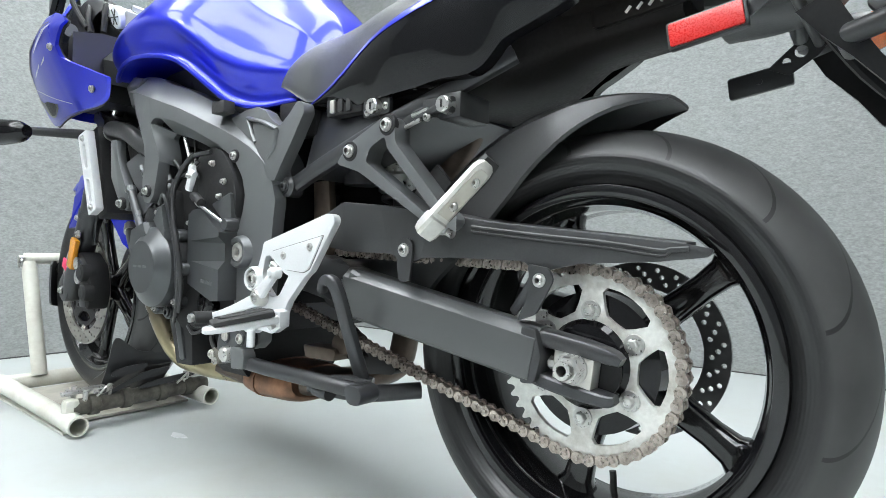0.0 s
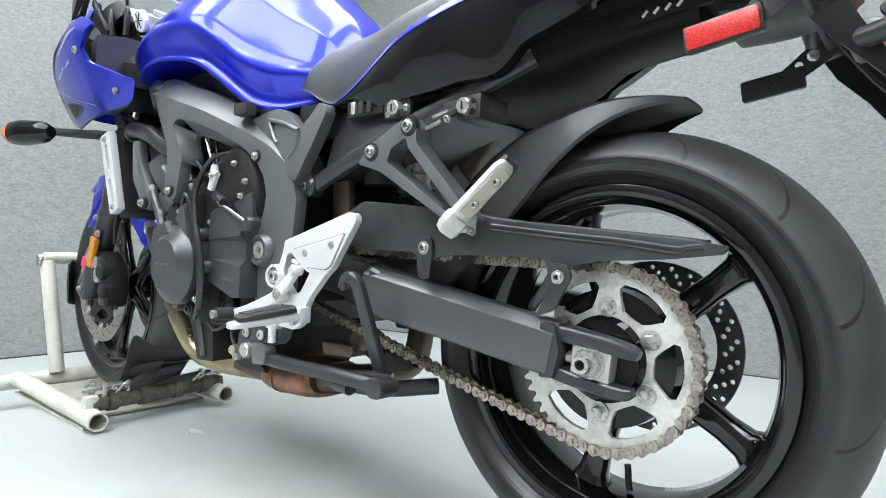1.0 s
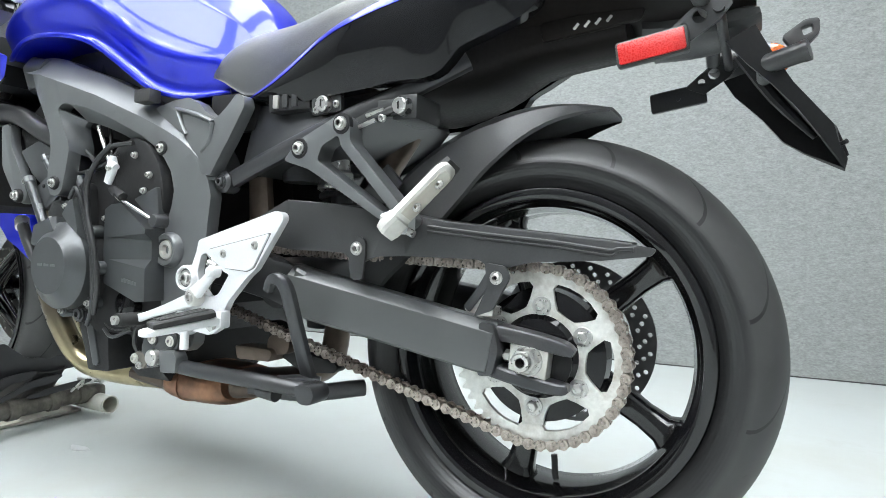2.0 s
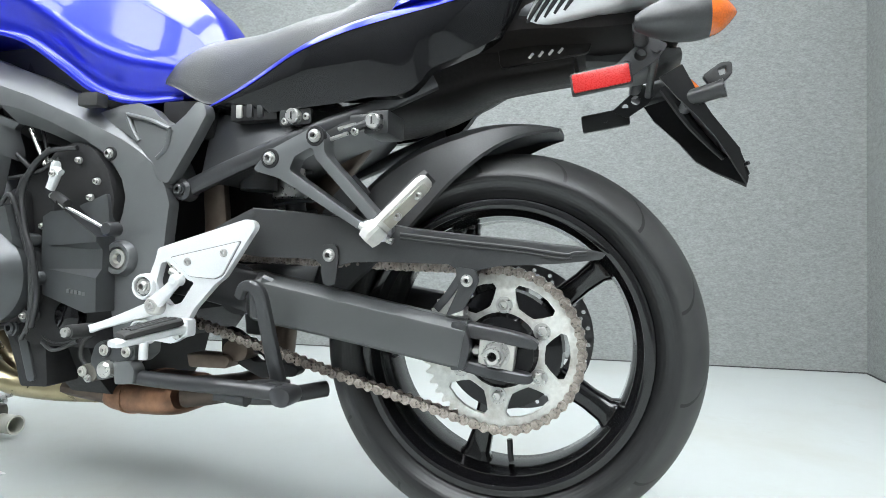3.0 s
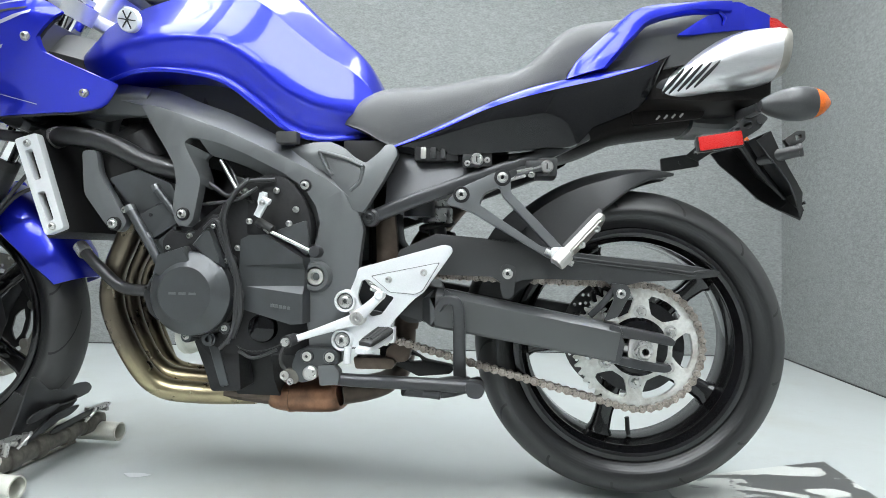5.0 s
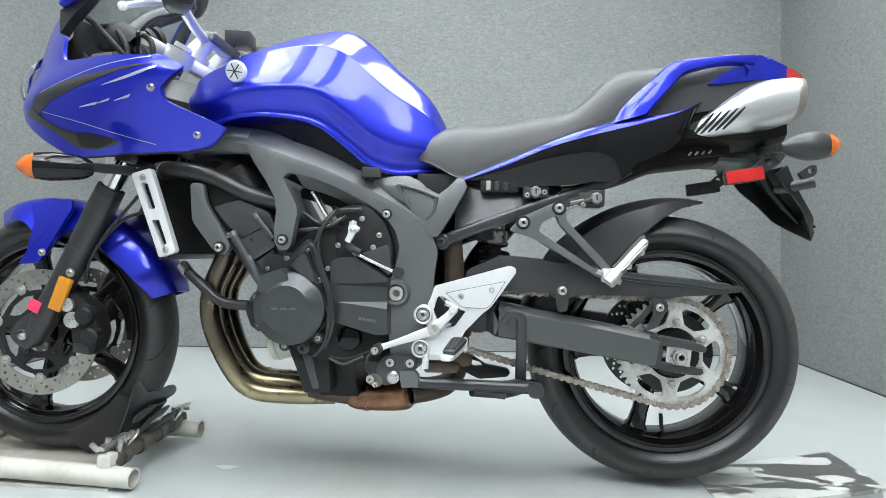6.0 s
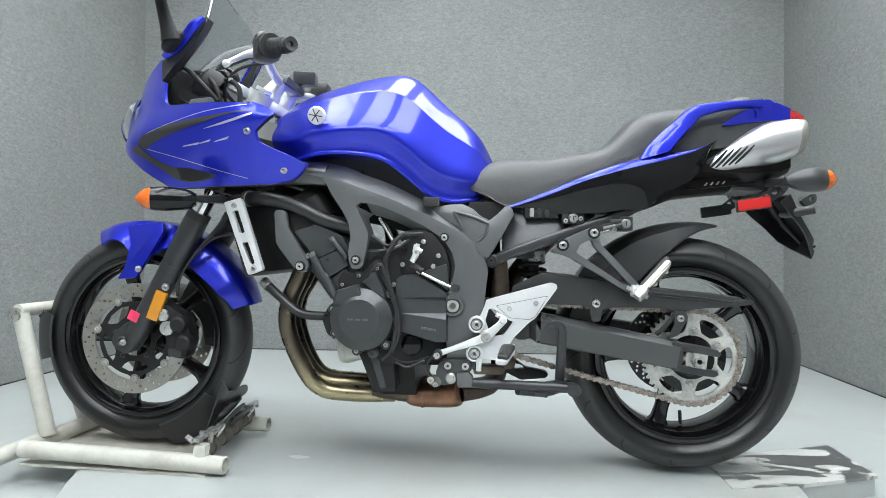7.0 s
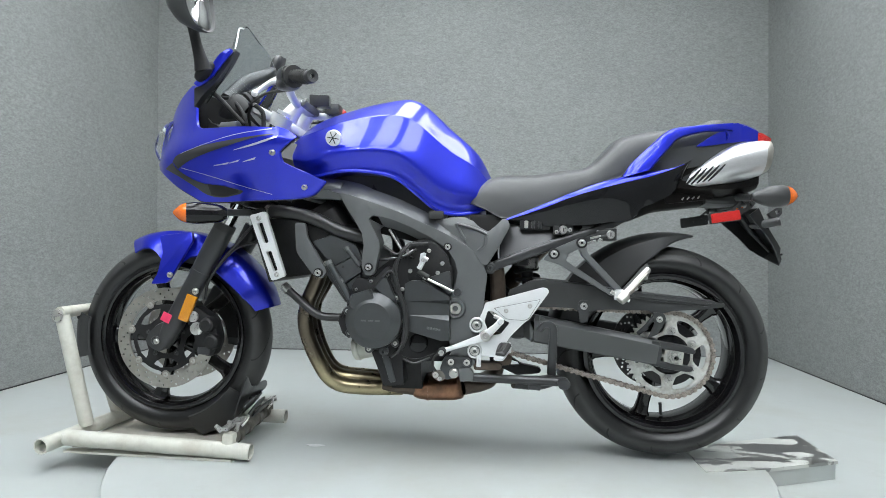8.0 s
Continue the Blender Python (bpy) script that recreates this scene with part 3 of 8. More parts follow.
def rim_ring(centre, r, half, parent):
    out = [(r + 0.010, -half - 0.002), (r + 0.012, -half + 0.004), (r + 0.002, -half + 0.010), (r - 0.002, -half + 0.022), (r - 0.010, -half + 0.034), (r - 0.011, 0)]
    inn = [(r - 0.019, 0), (r - 0.019, -half + 0.036), (r - 0.0145, -half + 0.026), (r - 0.0140, -half + 0.017), (r - 0.0105, -half + 0.014), (r - 0.0095, -half + 0.007), (r - 0.0060, -half + 0.004), (r - 0.0045, -half - 0.001), (r + 0.002, -half - 0.004)]
    full = out + [(a, -b) for a, b in out[-2::-1]] + [(a, -b) for a, b in inn[:0:-1]] + inn
    return part("rim", lathe(full, centre, 128, closed=True), WHEEL_BLACK, parent, "black cast rim", sharp=45)


def spokes(centre, r0, r1, first, half, parent, count=5):
    for k in range(count):
        a = radians(first + 360 / count * k)
        d = Vector((math.cos(a), 0, math.sin(a)))
        n = Vector((-math.sin(a), 0, math.cos(a)))
        rings = []
        for r, w, t in ((r0, 0.027, half), (r0 + 0.25 * (r1 - r0), 0.0205, half * 0.95), (r0 + 0.7 * (r1 - r0), 0.0175, half * 0.9), (r0 + 0.88 * (r1 - r0), 0.020, half * 1.05), (r0 + 0.96 * (r1 - r0), 0.028, half * 1.2), (r1, 0.045, half * 1.4)):
            sec = [(math.copysign(abs(math.cos(q)) ** 0.7, math.cos(q)), math.copysign(abs(math.sin(q)) ** 0.7, math.sin(q))) for q in [2 * math.pi * (i + 0.5) / 16 for i in range(16)]]
            rings.append([centre + d * r + n * w * s + Vector((0, t * q, 0)) for s, q in sec])
        part("spoke", skin(rings), WHEEL_BLACK, parent)


def drilled(centre, r_out, r_in, rows, per, y0, y1, material_, parent, name="brake_disc", label="", start=0.0, hole=0.0035):
    loops = [ring(centre.x, centre.z, r_out, 72), ring(centre.x, centre.z, r_in, 60)]
    for j, r in enumerate(rows):
        for k in range(per):
            a = start + 2 * math.pi * (k + j / len(rows)) / per
            loops.append(ring(centre.x + r * math.cos(a), centre.z + r * math.sin(a), hole, 8))
    return part(name, plate(loops, y0, y1, 0), material_, parent, label)


# rear wheel
rear_wheel = part("rear_wheel", lathe([(0.022, -0.085), (0.030, -0.085), (0.034, -0.060), (0.052, -0.045), (0.058, -0.020), (0.046, 0.0), (0.052, 0.03), (0.060, 0.055), (0.030, 0.07), (0.022, 0.09)], REAR, 48), WHEEL_BLACK, MOTO, "black five-spoke rear wheel")
# tyre and rim shifted off the axle and sprocket line to fit the camera's views
REAR_MID = REAR + Vector((-0.008, 0.008, 0))
tyre("rear_tyre_rubber", REAR_MID, 0.2955, 0.083, 0.220, 13, -0.85, rear_wheel)
rim_ring(REAR_MID, 0.209, 0.068, rear_wheel)
spokes(REAR_MID, 0.045, 0.196, -104, 0.018, rear_wheel)
part("valve", tube([(REAR.x + 0.004, 0, REAR.z - 0.186), (REAR.x + 0.002, 0, REAR.z - 0.178), (REAR.x + 0.001, 0, REAR.z - 0.160), (REAR.x, 0, REAR.z - 0.152)], 0.0045, 1), RUBBER, rear_wheel)
drilled(REAR, 0.1225, 0.088, (0.098, 0.106, 0.114), 26, 0.082, 0.087, DARK_DISC, rear_wheel, label="drilled rear brake disc")
part("sprocket_carrier", lathe([(0.030, -0.096), (0.048, -0.094), (0.060, -0.082), (0.086, -0.078), (0.088, -0.056), (0.060, -0.048), (0.030, -0.046)], REAR, 48), GLOSS_BLACK, rear_wheel)
# sprocket: a toothed ring on six arms
TEETH = 46
PITCH_R = 0.0155 / 2 / math.sin(math.pi / TEETH)
SPR_A = radians(87)


def sprocket():
    outer = []
    for k in range(TEETH):
        for q, r in ((0.0, -0.0045), (0.16, -0.0035), (0.36, 0.0035), (0.5, 0.0052), (0.64, 0.0035), (0.84, -0.0035)):
            a = 2 * math.pi * (k + q) / TEETH
            outer.append((REAR.x + (PITCH_R + r) * math.cos(a), REAR.z + (PITCH_R + r) * math.sin(a)))
    loops = [outer, [(REAR.x + (0.050 + 0.004 * math.cos(6 * (t - SPR_A) + math.pi)) * math.cos(t), REAR.z + (0.050 + 0.004 * math.cos(6 * (t - SPR_A) + math.pi)) * math.sin(t)) for t in [2 * math.pi * k / 60 for k in range(60)]]]
    for k in range(6):
        a = SPR_A + math.pi / 6 + k * math.pi / 3
        w = []
        for r, s in ((0.064, 0.20), (0.074, 0.30), (0.089, 0.375), (0.096, 0.33), (0.0975, 0.16), (0.098, 0.0), (0.0975, -0.16), (0.096, -0.33), (0.089, -0.375), (0.074, -0.30), (0.064, -0.20), (0.062, 0)):
            w.append((REAR.x + r * math.cos(a + s), REAR.z + r * math.sin(a + s)))
        loops.append(w[::-1])
    ob = part("sprocket", plate(loops, -0.088, -0.081, 0), SPROCKET, rear_wheel, "worn silver chain sprocket with a white bloom")
    for k in range(6):
        a = SPR_A + k * math.pi / 3
        bolt((REAR.x + 0.065 * math.cos(a), -0.088, REAR.z + 0.065 * math.sin(a)), 0.0105, STEEL, rear_wheel, length=0.011, socket=False)


sprocket()

# drive chain: rear wrap, sagging lower run, front wrap, upper run
FSP, FR = Vector((0.075, 0, 0.392)), 0.0425


def chain():
    body = part("drive_chain", lathe([(0.014, -0.091), (FR - 0.004, -0.089), (FR + 0.003, -0.085), (FR - 0.004, -0.081), (0.014, -0.079)], FSP, 32), CHAIN, MOTO, "rusty brown roller chain")
    pts = []
    for k in range(61):
        a = radians(93 - k * (93 + 101) / 60)
        pts.append((REAR.x + PITCH_R * math.cos(a), REAR.z + PITCH_R * math.sin(a)))
    start, end = pts[-1], (FSP.x + FR * math.cos(radians(-112)), FSP.z + FR * math.sin(radians(-112)))
    for k in range(1, 50):
        u = k / 50
        pts.append((start[0] + (end[0] - start[0]) * u, start[1] + (end[1] - start[1]) * u - 0.003 * math.sin(math.pi * u)))
    for k in range(31):
        a = radians(-112 - k * 153 / 30)
        pts.append((FSP.x + FR * math.cos(a), FSP.z + FR * math.sin(a)))
    last, first = pts[-1], pts[0]
    for k in range(1, 40):
        u = k / 40
        pts.append((last[0] + (first[0] - last[0]) * u, last[1] + (first[1] - last[1]) * u - 0.003 * math.sin(math.pi * u)))
    pts.append(pts[0])
    arr = np.array(pts)
    run = np.r_[0, np.cumsum(np.hypot(*np.diff(arr, axis=0).T))]
    count = int(round(run[-1] / 0.0155 / 2)) * 2
    pins = [(np.interp(run[-1] * k / count, run, arr[:, 0]), np.interp(run[-1] * k / count, run, arr[:, 1])) for k in range(count)]
    step = run[-1] / count

    def link(outer):
        h = step / 2
        o = []
        for k in range(7):
            a = radians(90 + 180 * k / 6)
            o.append((-h + 0.0072 * math.cos(a), 0.0072 * math.sin(a)))
        o.append((0, -0.0042))
        for k in range(7):
            a = radians(-90 + 180 * k / 6)
            o.append((h + 0.0072 * math.cos(a), 0.0072 * math.sin(a)))
        o.append((0, 0.0042))
        ys = ((-0.0100, -0.0075), (0.0075, 0.0100)) if outer else ((-0.0070, -0.0048), (0.0048, 0.0070))
        bm = plate([o], ys[0][0], ys[0][1], 0)
        join(bm, plate([o], ys[1][0], ys[1][1], 0))
        for s in (-h, h):
            if outer:
                lathe([(0, -0.0116), (0.0026, -0.0116), (0.0030, -0.0108), (0.0030, 0.0116), (0, 0.0116)], (s, 0, 0), 8, bm=bm, caps=False)
            else:
                lathe([(0.0050, -0.0050), (0.0050, 0.0050)], (s, 0, 0), 8, bm=bm)
        return bm
    kinds = [part("link", link(False), CHAIN, body), part("link", link(True), CHAIN, body)]
    for k in range(count):
        p, q = pins[k], pins[(k + 1) % count]
        m = pose((p[0] + q[0]) / 2, -0.085, (p[1] + q[1]) / 2, 0, -math.degrees(math.atan2(q[1] - p[1], q[0] - p[0])), 0)
        if k < 2:
            kinds[k].matrix_basis = m
        else:
            again(kinds[k % 2], m, body)


chain()

# swingarm
swing = part("swingarm", sweep([(0.330, -0.110, 0.366, 0.020, 0.026), (0.348, -0.124, 0.366, 0.022, 0.035), (0.36, -0.126, 0.365, 0.022, 0.036), (0.52, -0.126, 0.338, 0.021, 0.034), (0.668, -0.124, 0.312, 0.020, 0.033)], 5, sec=BOX_SEC), SWING_GREY, MOTO, "satin black box-section swingarm", sharp=20)
part("arm_root", sweep([(0.10, -0.098, 0.410, 0.020, 0.040), (0.22, -0.100, 0.392, 0.020, 0.036), (0.345, -0.106, 0.367, 0.020, 0.034)], 5, 16, 5.0), SATIN, swing)
part("right_arm", sweep([(0.10, 0.105, 0.405, 0.022, 0.045), (0.34, 0.122, 0.367, 0.022, 0.035), (0.66, 0.120, 0.318, 0.020, 0.037), (0.75, 0.115, 0.300, 0.012, 0.035)], 6, 16, 5.0), SATIN, swing)
part("cross_tube", disc_bar((0.30, -0.12, 0.375), (0.30, 0.12, 0.375), 0.040), SATIN, swing)
part("pivot_tube", disc_bar((0.134, -0.14, 0.42), (0.134, 0.14, 0.42), 0.034), SATIN, swing)
part("upper_prong", sweep([(0.655, -0.118, 0.334, 0.017, 0.011), (0.70, -0.118, 0.329, 0.015, 0.010), (0.752, -0.117, 0.320, 0.013, 0.009), (0.768, -0.116, 0.314, 0.010, 0.005)], 4, 12, 5.0), SATIN, swing)
part("lower_prong", sweep([(0.655, -0.118, 0.287, 0.017, 0.009), (0.70, -0.118, 0.277, 0.015, 0.009), (0.750, -0.117, 0.270, 0.013, 0.008), (0.762, -0.116, 0.272, 0.010, 0.005)], 4, 12, 5.0), SATIN, swing)
part("dropout_back", plate([rounded([(0.66, 0.335), (0.74, 0.330), (0.762, 0.301), (0.742, 0.268), (0.66, 0.28)], 4)], -0.106, -0.100, 0.001), CRANK_BLACK, swing)
part("end_cap", plate([corners([(0.652, 0.346), (0.672, 0.343), (0.680, 0.312), (0.672, 0.279), (0.652, 0.277)], 0.005)], -0.143, -0.100, 0.003), SATIN, swing)
part("adjuster_block", plate([corners([(0.690, 0.324), (0.740, 0.318), (0.736, 0.278), (0.687, 0.285)], 0.003)], -0.128, -0.106, 0.002), BLOCK_STEEL, swing, "silver chain adjuster block")
part("adjuster_screw", disc_bar((0.650, -0.120, 0.306), (0.69, -0.120, 0.303), 0.0035), STEEL, swing)
part("adjuster_nut", disc_bar((0.681, -0.120, 0.3037), (0.688, -0.120, 0.3032), 0.008, 6), STEEL, swing)
part("axle_washer", lathe([(0.010, -0.127), (0.0195, -0.127), (0.0200, -0.129), (0.0195, -0.1305), (0.010, -0.1305)], (REAR.x, 0, REAR.z), 28), STEEL, swing)
part("axle_nut", lathe([(0.0175, -0.130), (0.0175, -0.141), (0.0155, -0.144), (0.0115, -0.144), (0.0110, -0.140), (0.0085, -0.139), (0.0080, -0.128)], (REAR.x, 0, REAR.z), 6, caps=True), STEEL, swing, "silver axle nut", sharp=20)
part("axle", lathe([(0.0115, -0.130), (0.0115, -0.152), (0.0105, -0.154), (0.0062, -0.154), (0.0058, -0.132)], (REAR.x, 0, REAR.z), 24), STEEL, swing)
# black disc inside the axle end puts the hole's shade into colour
part("axle_bore_shade", lathe([(0.0, -0.1335), (0.0057, -0.1335), (0.0057, -0.130), (0.0, -0.130)], (REAR.x, 0, REAR.z), 16, caps=False), CRANK_BLACK, swing)
part("lug", block((0.645, -0.135, 0.352), (0.668, -0.105, 0.364), 0.002), STEEL, swing)

# chain guard: a long pressed plate that bows inwards towards its rear end
GUARD_TOP = [(0.276, 0.470), (0.341, 0.500), (0.428, 0.493), (0.527, 0.482), (0.600, 0.470), (0.738, 0.457), (0.827, 0.448), (0.856, 0.443)]


def guard_y(x):
    u = max(0.0, min(1.0, (x - 0.50) / 0.36))
    return -0.150 + 0.056 * u * u * (3 - 2 * u) * 0.6 + 0.056 * 0.4 * u


guard = part("chain_guard", sliced([corners(GUARD_TOP + [(0.850, 0.434), (0.794, 0.427), (0.711, 0.422), (0.672, 0.412), (0.656, 0.414), (0.645, 0.423), (0.540, 0.424), (0.500, 0.422), (0.480, 0.414), (0.462, 0.414), (0.446, 0.426), (0.353, 0.427), (0.268, 0.440)], 0.006)], 0.0, 0.005, 0.0015, lambda x, y, z: (x, guard_y(x) + y, z), 0.025), PLASTIC, MOTO, "matt black chain guard")
part("top_flange", skin([[(x, guard_y(x), z), (x, guard_y(x) + 0.003, z + 0.004), (x, -0.060, z + 0.006), (x, -0.060, z + 0.002)] for x, z in curve([(a, b - 0.003) for a, b in GUARD_TOP[1:-1]], 4)]), PLASTIC, guard)
for da, db in ((0.010, 0.0025), (0.016, 0.0018)):
    line = [(0.575, 0.474 - da), (0.66, 0.465 - da), (0.738, 0.458 - da), (0.800, 0.450 - da), (0.812, 0.447 - da * 0.5), (0.830, 0.447 - da * 0.4)]
    part("crease", sweep([(x, guard_y(x) - 0.0005, z, 0.002, db) for x, z in line], 4, 8), PLASTIC, guard)
part("front_bracket", plate([rounded([(0.459, 0.440), (0.472, 0.448), (0.486, 0.440), (0.483, 0.396), (0.481, 0.391), (0.463, 0.392)], 3)], -0.155, -0.151, 0.001), PLASTIC, guard)
part("rear_bracket", plate([corners([(0.655, 0.420), (0.684, 0.416), (0.690, 0.402), (0.668, 0.360), (0.642, 0.350), (0.660, 0.390)], 0.005)], -0.137, -0.132, 0.001), PLASTIC, guard)
part("bracket_strut", sweep([(0.662, -0.128, 0.408, 0.003, 0.006), (0.642, -0.120, 0.380, 0.003, 0.006), (0.622, -0.112, 0.358, 0.003, 0.006)], 3, 8, 3), SATIN, guard)
bolt((0.472, -0.155, 0.432), 0.0095, STEEL, guard)
bolt((0.672, -0.137, 0.401), 0.0085, STEEL, guard)


rear_caliper = part("rear_caliper", plate([corners([(0.646, 0.394), (0.696, 0.404), (0.726, 0.384), (0.716, 0.348), (0.656, 0.354)], 0.010)], 0.070, 0.112, 0.006), CRANK_BLACK, MOTO, "black rear brake caliper")
part("caliper_bracket", sweep([(0.706, 0.094, 0.368, 0.006, 0.012), (0.690, 0.096, 0.330, 0.006, 0.014), (0.712, 0.098, 0.302, 0.006, 0.018)], 3, 12, 3), SATIN, rear_caliper)
part("bleed_screw", disc_bar((0.676, 0.080, 0.398), (0.672, 0.080, 0.414), 0.004, 10), STEEL, rear_caliper)

# hugger over the rear tyre
def hugger():
    """A crowned strip over the tyre with a skirt down each side; it ends in a blunt tip."""
    rings = []
    for k in range(29):
        u = k / 28
        a = radians(166 - 88.5 * u)
        r = 0.330 + 0.006 * u
        narrow = 1 - 0.55 * max(0.0, (u - 0.72) / 0.28) ** 2.0
        skirt = tab(u, [(0, 0.050), (0.25, 0.085), (0.50, 0.080), (0.72, 0.045), (0.88, 0.016), (1.0, 0.001)])
        half = []
        for y, d in ((0.0, 0.0), (0.035, 0.001), (0.062, 0.006), (0.080, 0.014), (0.088, 0.022)):
            half.append((y * narrow, d * min(1.0, 0.12 + 3.2 * (1 - u))))
        y1, d1 = half[-1]
        half += [(y1 + 0.006 * min(1, skirt / 0.04), d1 + skirt * 0.5), (y1 + 0.010 * min(1, skirt / 0.04), d1 + skirt)]
        row = [(-y, d) for y, d in half[::-1]] + half[1:]
        rr = [(REAR.x + (r - d) * math.cos(a), y, REAR.z + (r - d) * math.sin(a)) for y, d in row]
        back = [(p[0] - 0.004 * math.cos(a), p[1] * 0.96, p[2] - 0.004 * math.sin(a)) for p in rr[::-1]]
        rings.append(rr + back)
    return skin(rings)


hug = part("hugger", hugger(), PLASTIC, MOTO, "matt black rear tyre hugger", sharp=22)
part("stay", sweep([(0.42, -0.10, 0.44, 0.004, 0.012), (0.46, -0.105, 0.50, 0.004, 0.02), (0.50, -0.105, 0.54, 0.004, 0.02)], 4, 8, 4), PLASTIC, hug)

# black mass added to darken the space behind the frame leg
part("dark_filler", plate([corners([(0.195, 0.400), (0.300, 0.395), (0.292, 0.450), (0.250, 0.490), (0.240, 0.600), (0.200, 0.600)], 0.012)], -0.030, 0.075, 0.008), UNDER, MOTO, "black mass added to darken the space behind the frame")
part("cross_member", sweep([(0.238, -0.10, 0.400, 0.012, 0.020), (0.246, -0.10, 0.450, 0.012, 0.022), (0.240, -0.10, 0.540, 0.012, 0.020)], 4, 14, 3), BROWN_PIPE, MOTO, "rusty brown frame cross member")
# rear shock
shock = part("shock_absorber", disc_bar((0.34, 0.0, 0.42), (0.315, 0.0, 0.62), 0.018), SATIN, MOTO, "rear shock with dark spring")
spring = [(0.34 - 0.025 * u + 0.032 * math.cos(u * 14 * math.pi), 0.032 * math.sin(u * 14 * math.pi), 0.43 + 0.17 * u) for u in [k / 140 for k in range(141)]]
part("spring", tube(spring, 0.006, 1, 8, ref=(0, 0, 1)), RUBBER, shock)
part("reservoir", lathe([(0.026, 0), (0.030, 0.003), (0.030, 0.03), (0.024, 0.035), (0.024, 0.06)], (0.33, -0.02, 0.525), 24, "z"), STEEL, shock)

# frame: a flat cast face with two legs, a leaning strip above its crease and a leaning wall round the opening
FACE_Y = [(-0.40, 0.09), (-0.32, 0.150), (-0.25, 0.200), (-0.20, 0.222), (-0.12, 0.233), (-0.02, 0.217), (0.08, 0.192), (0.15, 0.182), (0.30, 0.178)]
CREASE = [(-0.224, 0.729), (-0.177, 0.718), (-0.149, 0.714), (-0.107, 0.701), (-0.062, 0.686), (-0.017, 0.671), (0.026, 0.652), (0.070, 0.633), (0.116, 0.611), (0.144, 0.596), (0.173, 0.576), (0.194, 0.556), (0.208, 0.530)]
SPAR_TOP = [(-0.290, 0.764), (-0.240, 0.763), (-0.186, 0.757), (-0.151, 0.751), (-0.118, 0.743), (-0.085, 0.729), (-0.034, 0.712), (0.011, 0.693), (0.056, 0.671), (0.103, 0.645), (0.150, 0.622), (0.185, 0.598), (0.212, 0.565), (0.219, 0.530)]
FACE_IN = [(0.118, 0.343), (0.118, 0.400), (0.120, 0.446), (0.134, 0.490), (0.138, 0.515), (0.130, 0.545), (0.108, 0.578), (0.070, 0.604), (0.009, 0.634), (-0.035, 0.651), (-0.071, 0.659)]
OPEN_IN = [(0.106, 0.343), (0.106, 0.400), (0.108, 0.440), (0.120, 0.480), (0.122, 0.508), (0.114, 0.535), (0.090, 0.562), (0.058, 0.585), (0.013, 0.609), (-0.023, 0.623), (-0.060, 0.633)]


def face_y(x, z):
    return tab(x, FACE_Y) + 0.030 * max(0.0, 0.66 - z) * (1 if x < -0.05 else 0)


def spar_face(s):
    out = CREASE[1:] + [(0.216, 0.505), (0.211, 0.466), (0.205, 0.401), (0.196, 0.345), (0.188, 0.275), (0.172, 0.262), (0.128, 0.262)] + FACE_IN
    out += [(-0.084, 0.659), (-0.094, 0.650), (-0.084, 0.628), (-0.067, 0.596), (-0.064, 0.582), (-0.067, 0.559), (-0.074, 0.515), (-0.082, 0.504), (-0.098, 0.504), (-0.107, 0.520), (-0.109, 0.544), (-0.105, 0.581), (-0.110, 0.611), (-0.127, 0.641), (-0.150, 0.674)]
    return sliced([corners(out, 0.004, 2)], 0.0, 0.022, 0.003, lambda x, y, z: (x, s * (face_y(x, z) - y), z), 0.025)


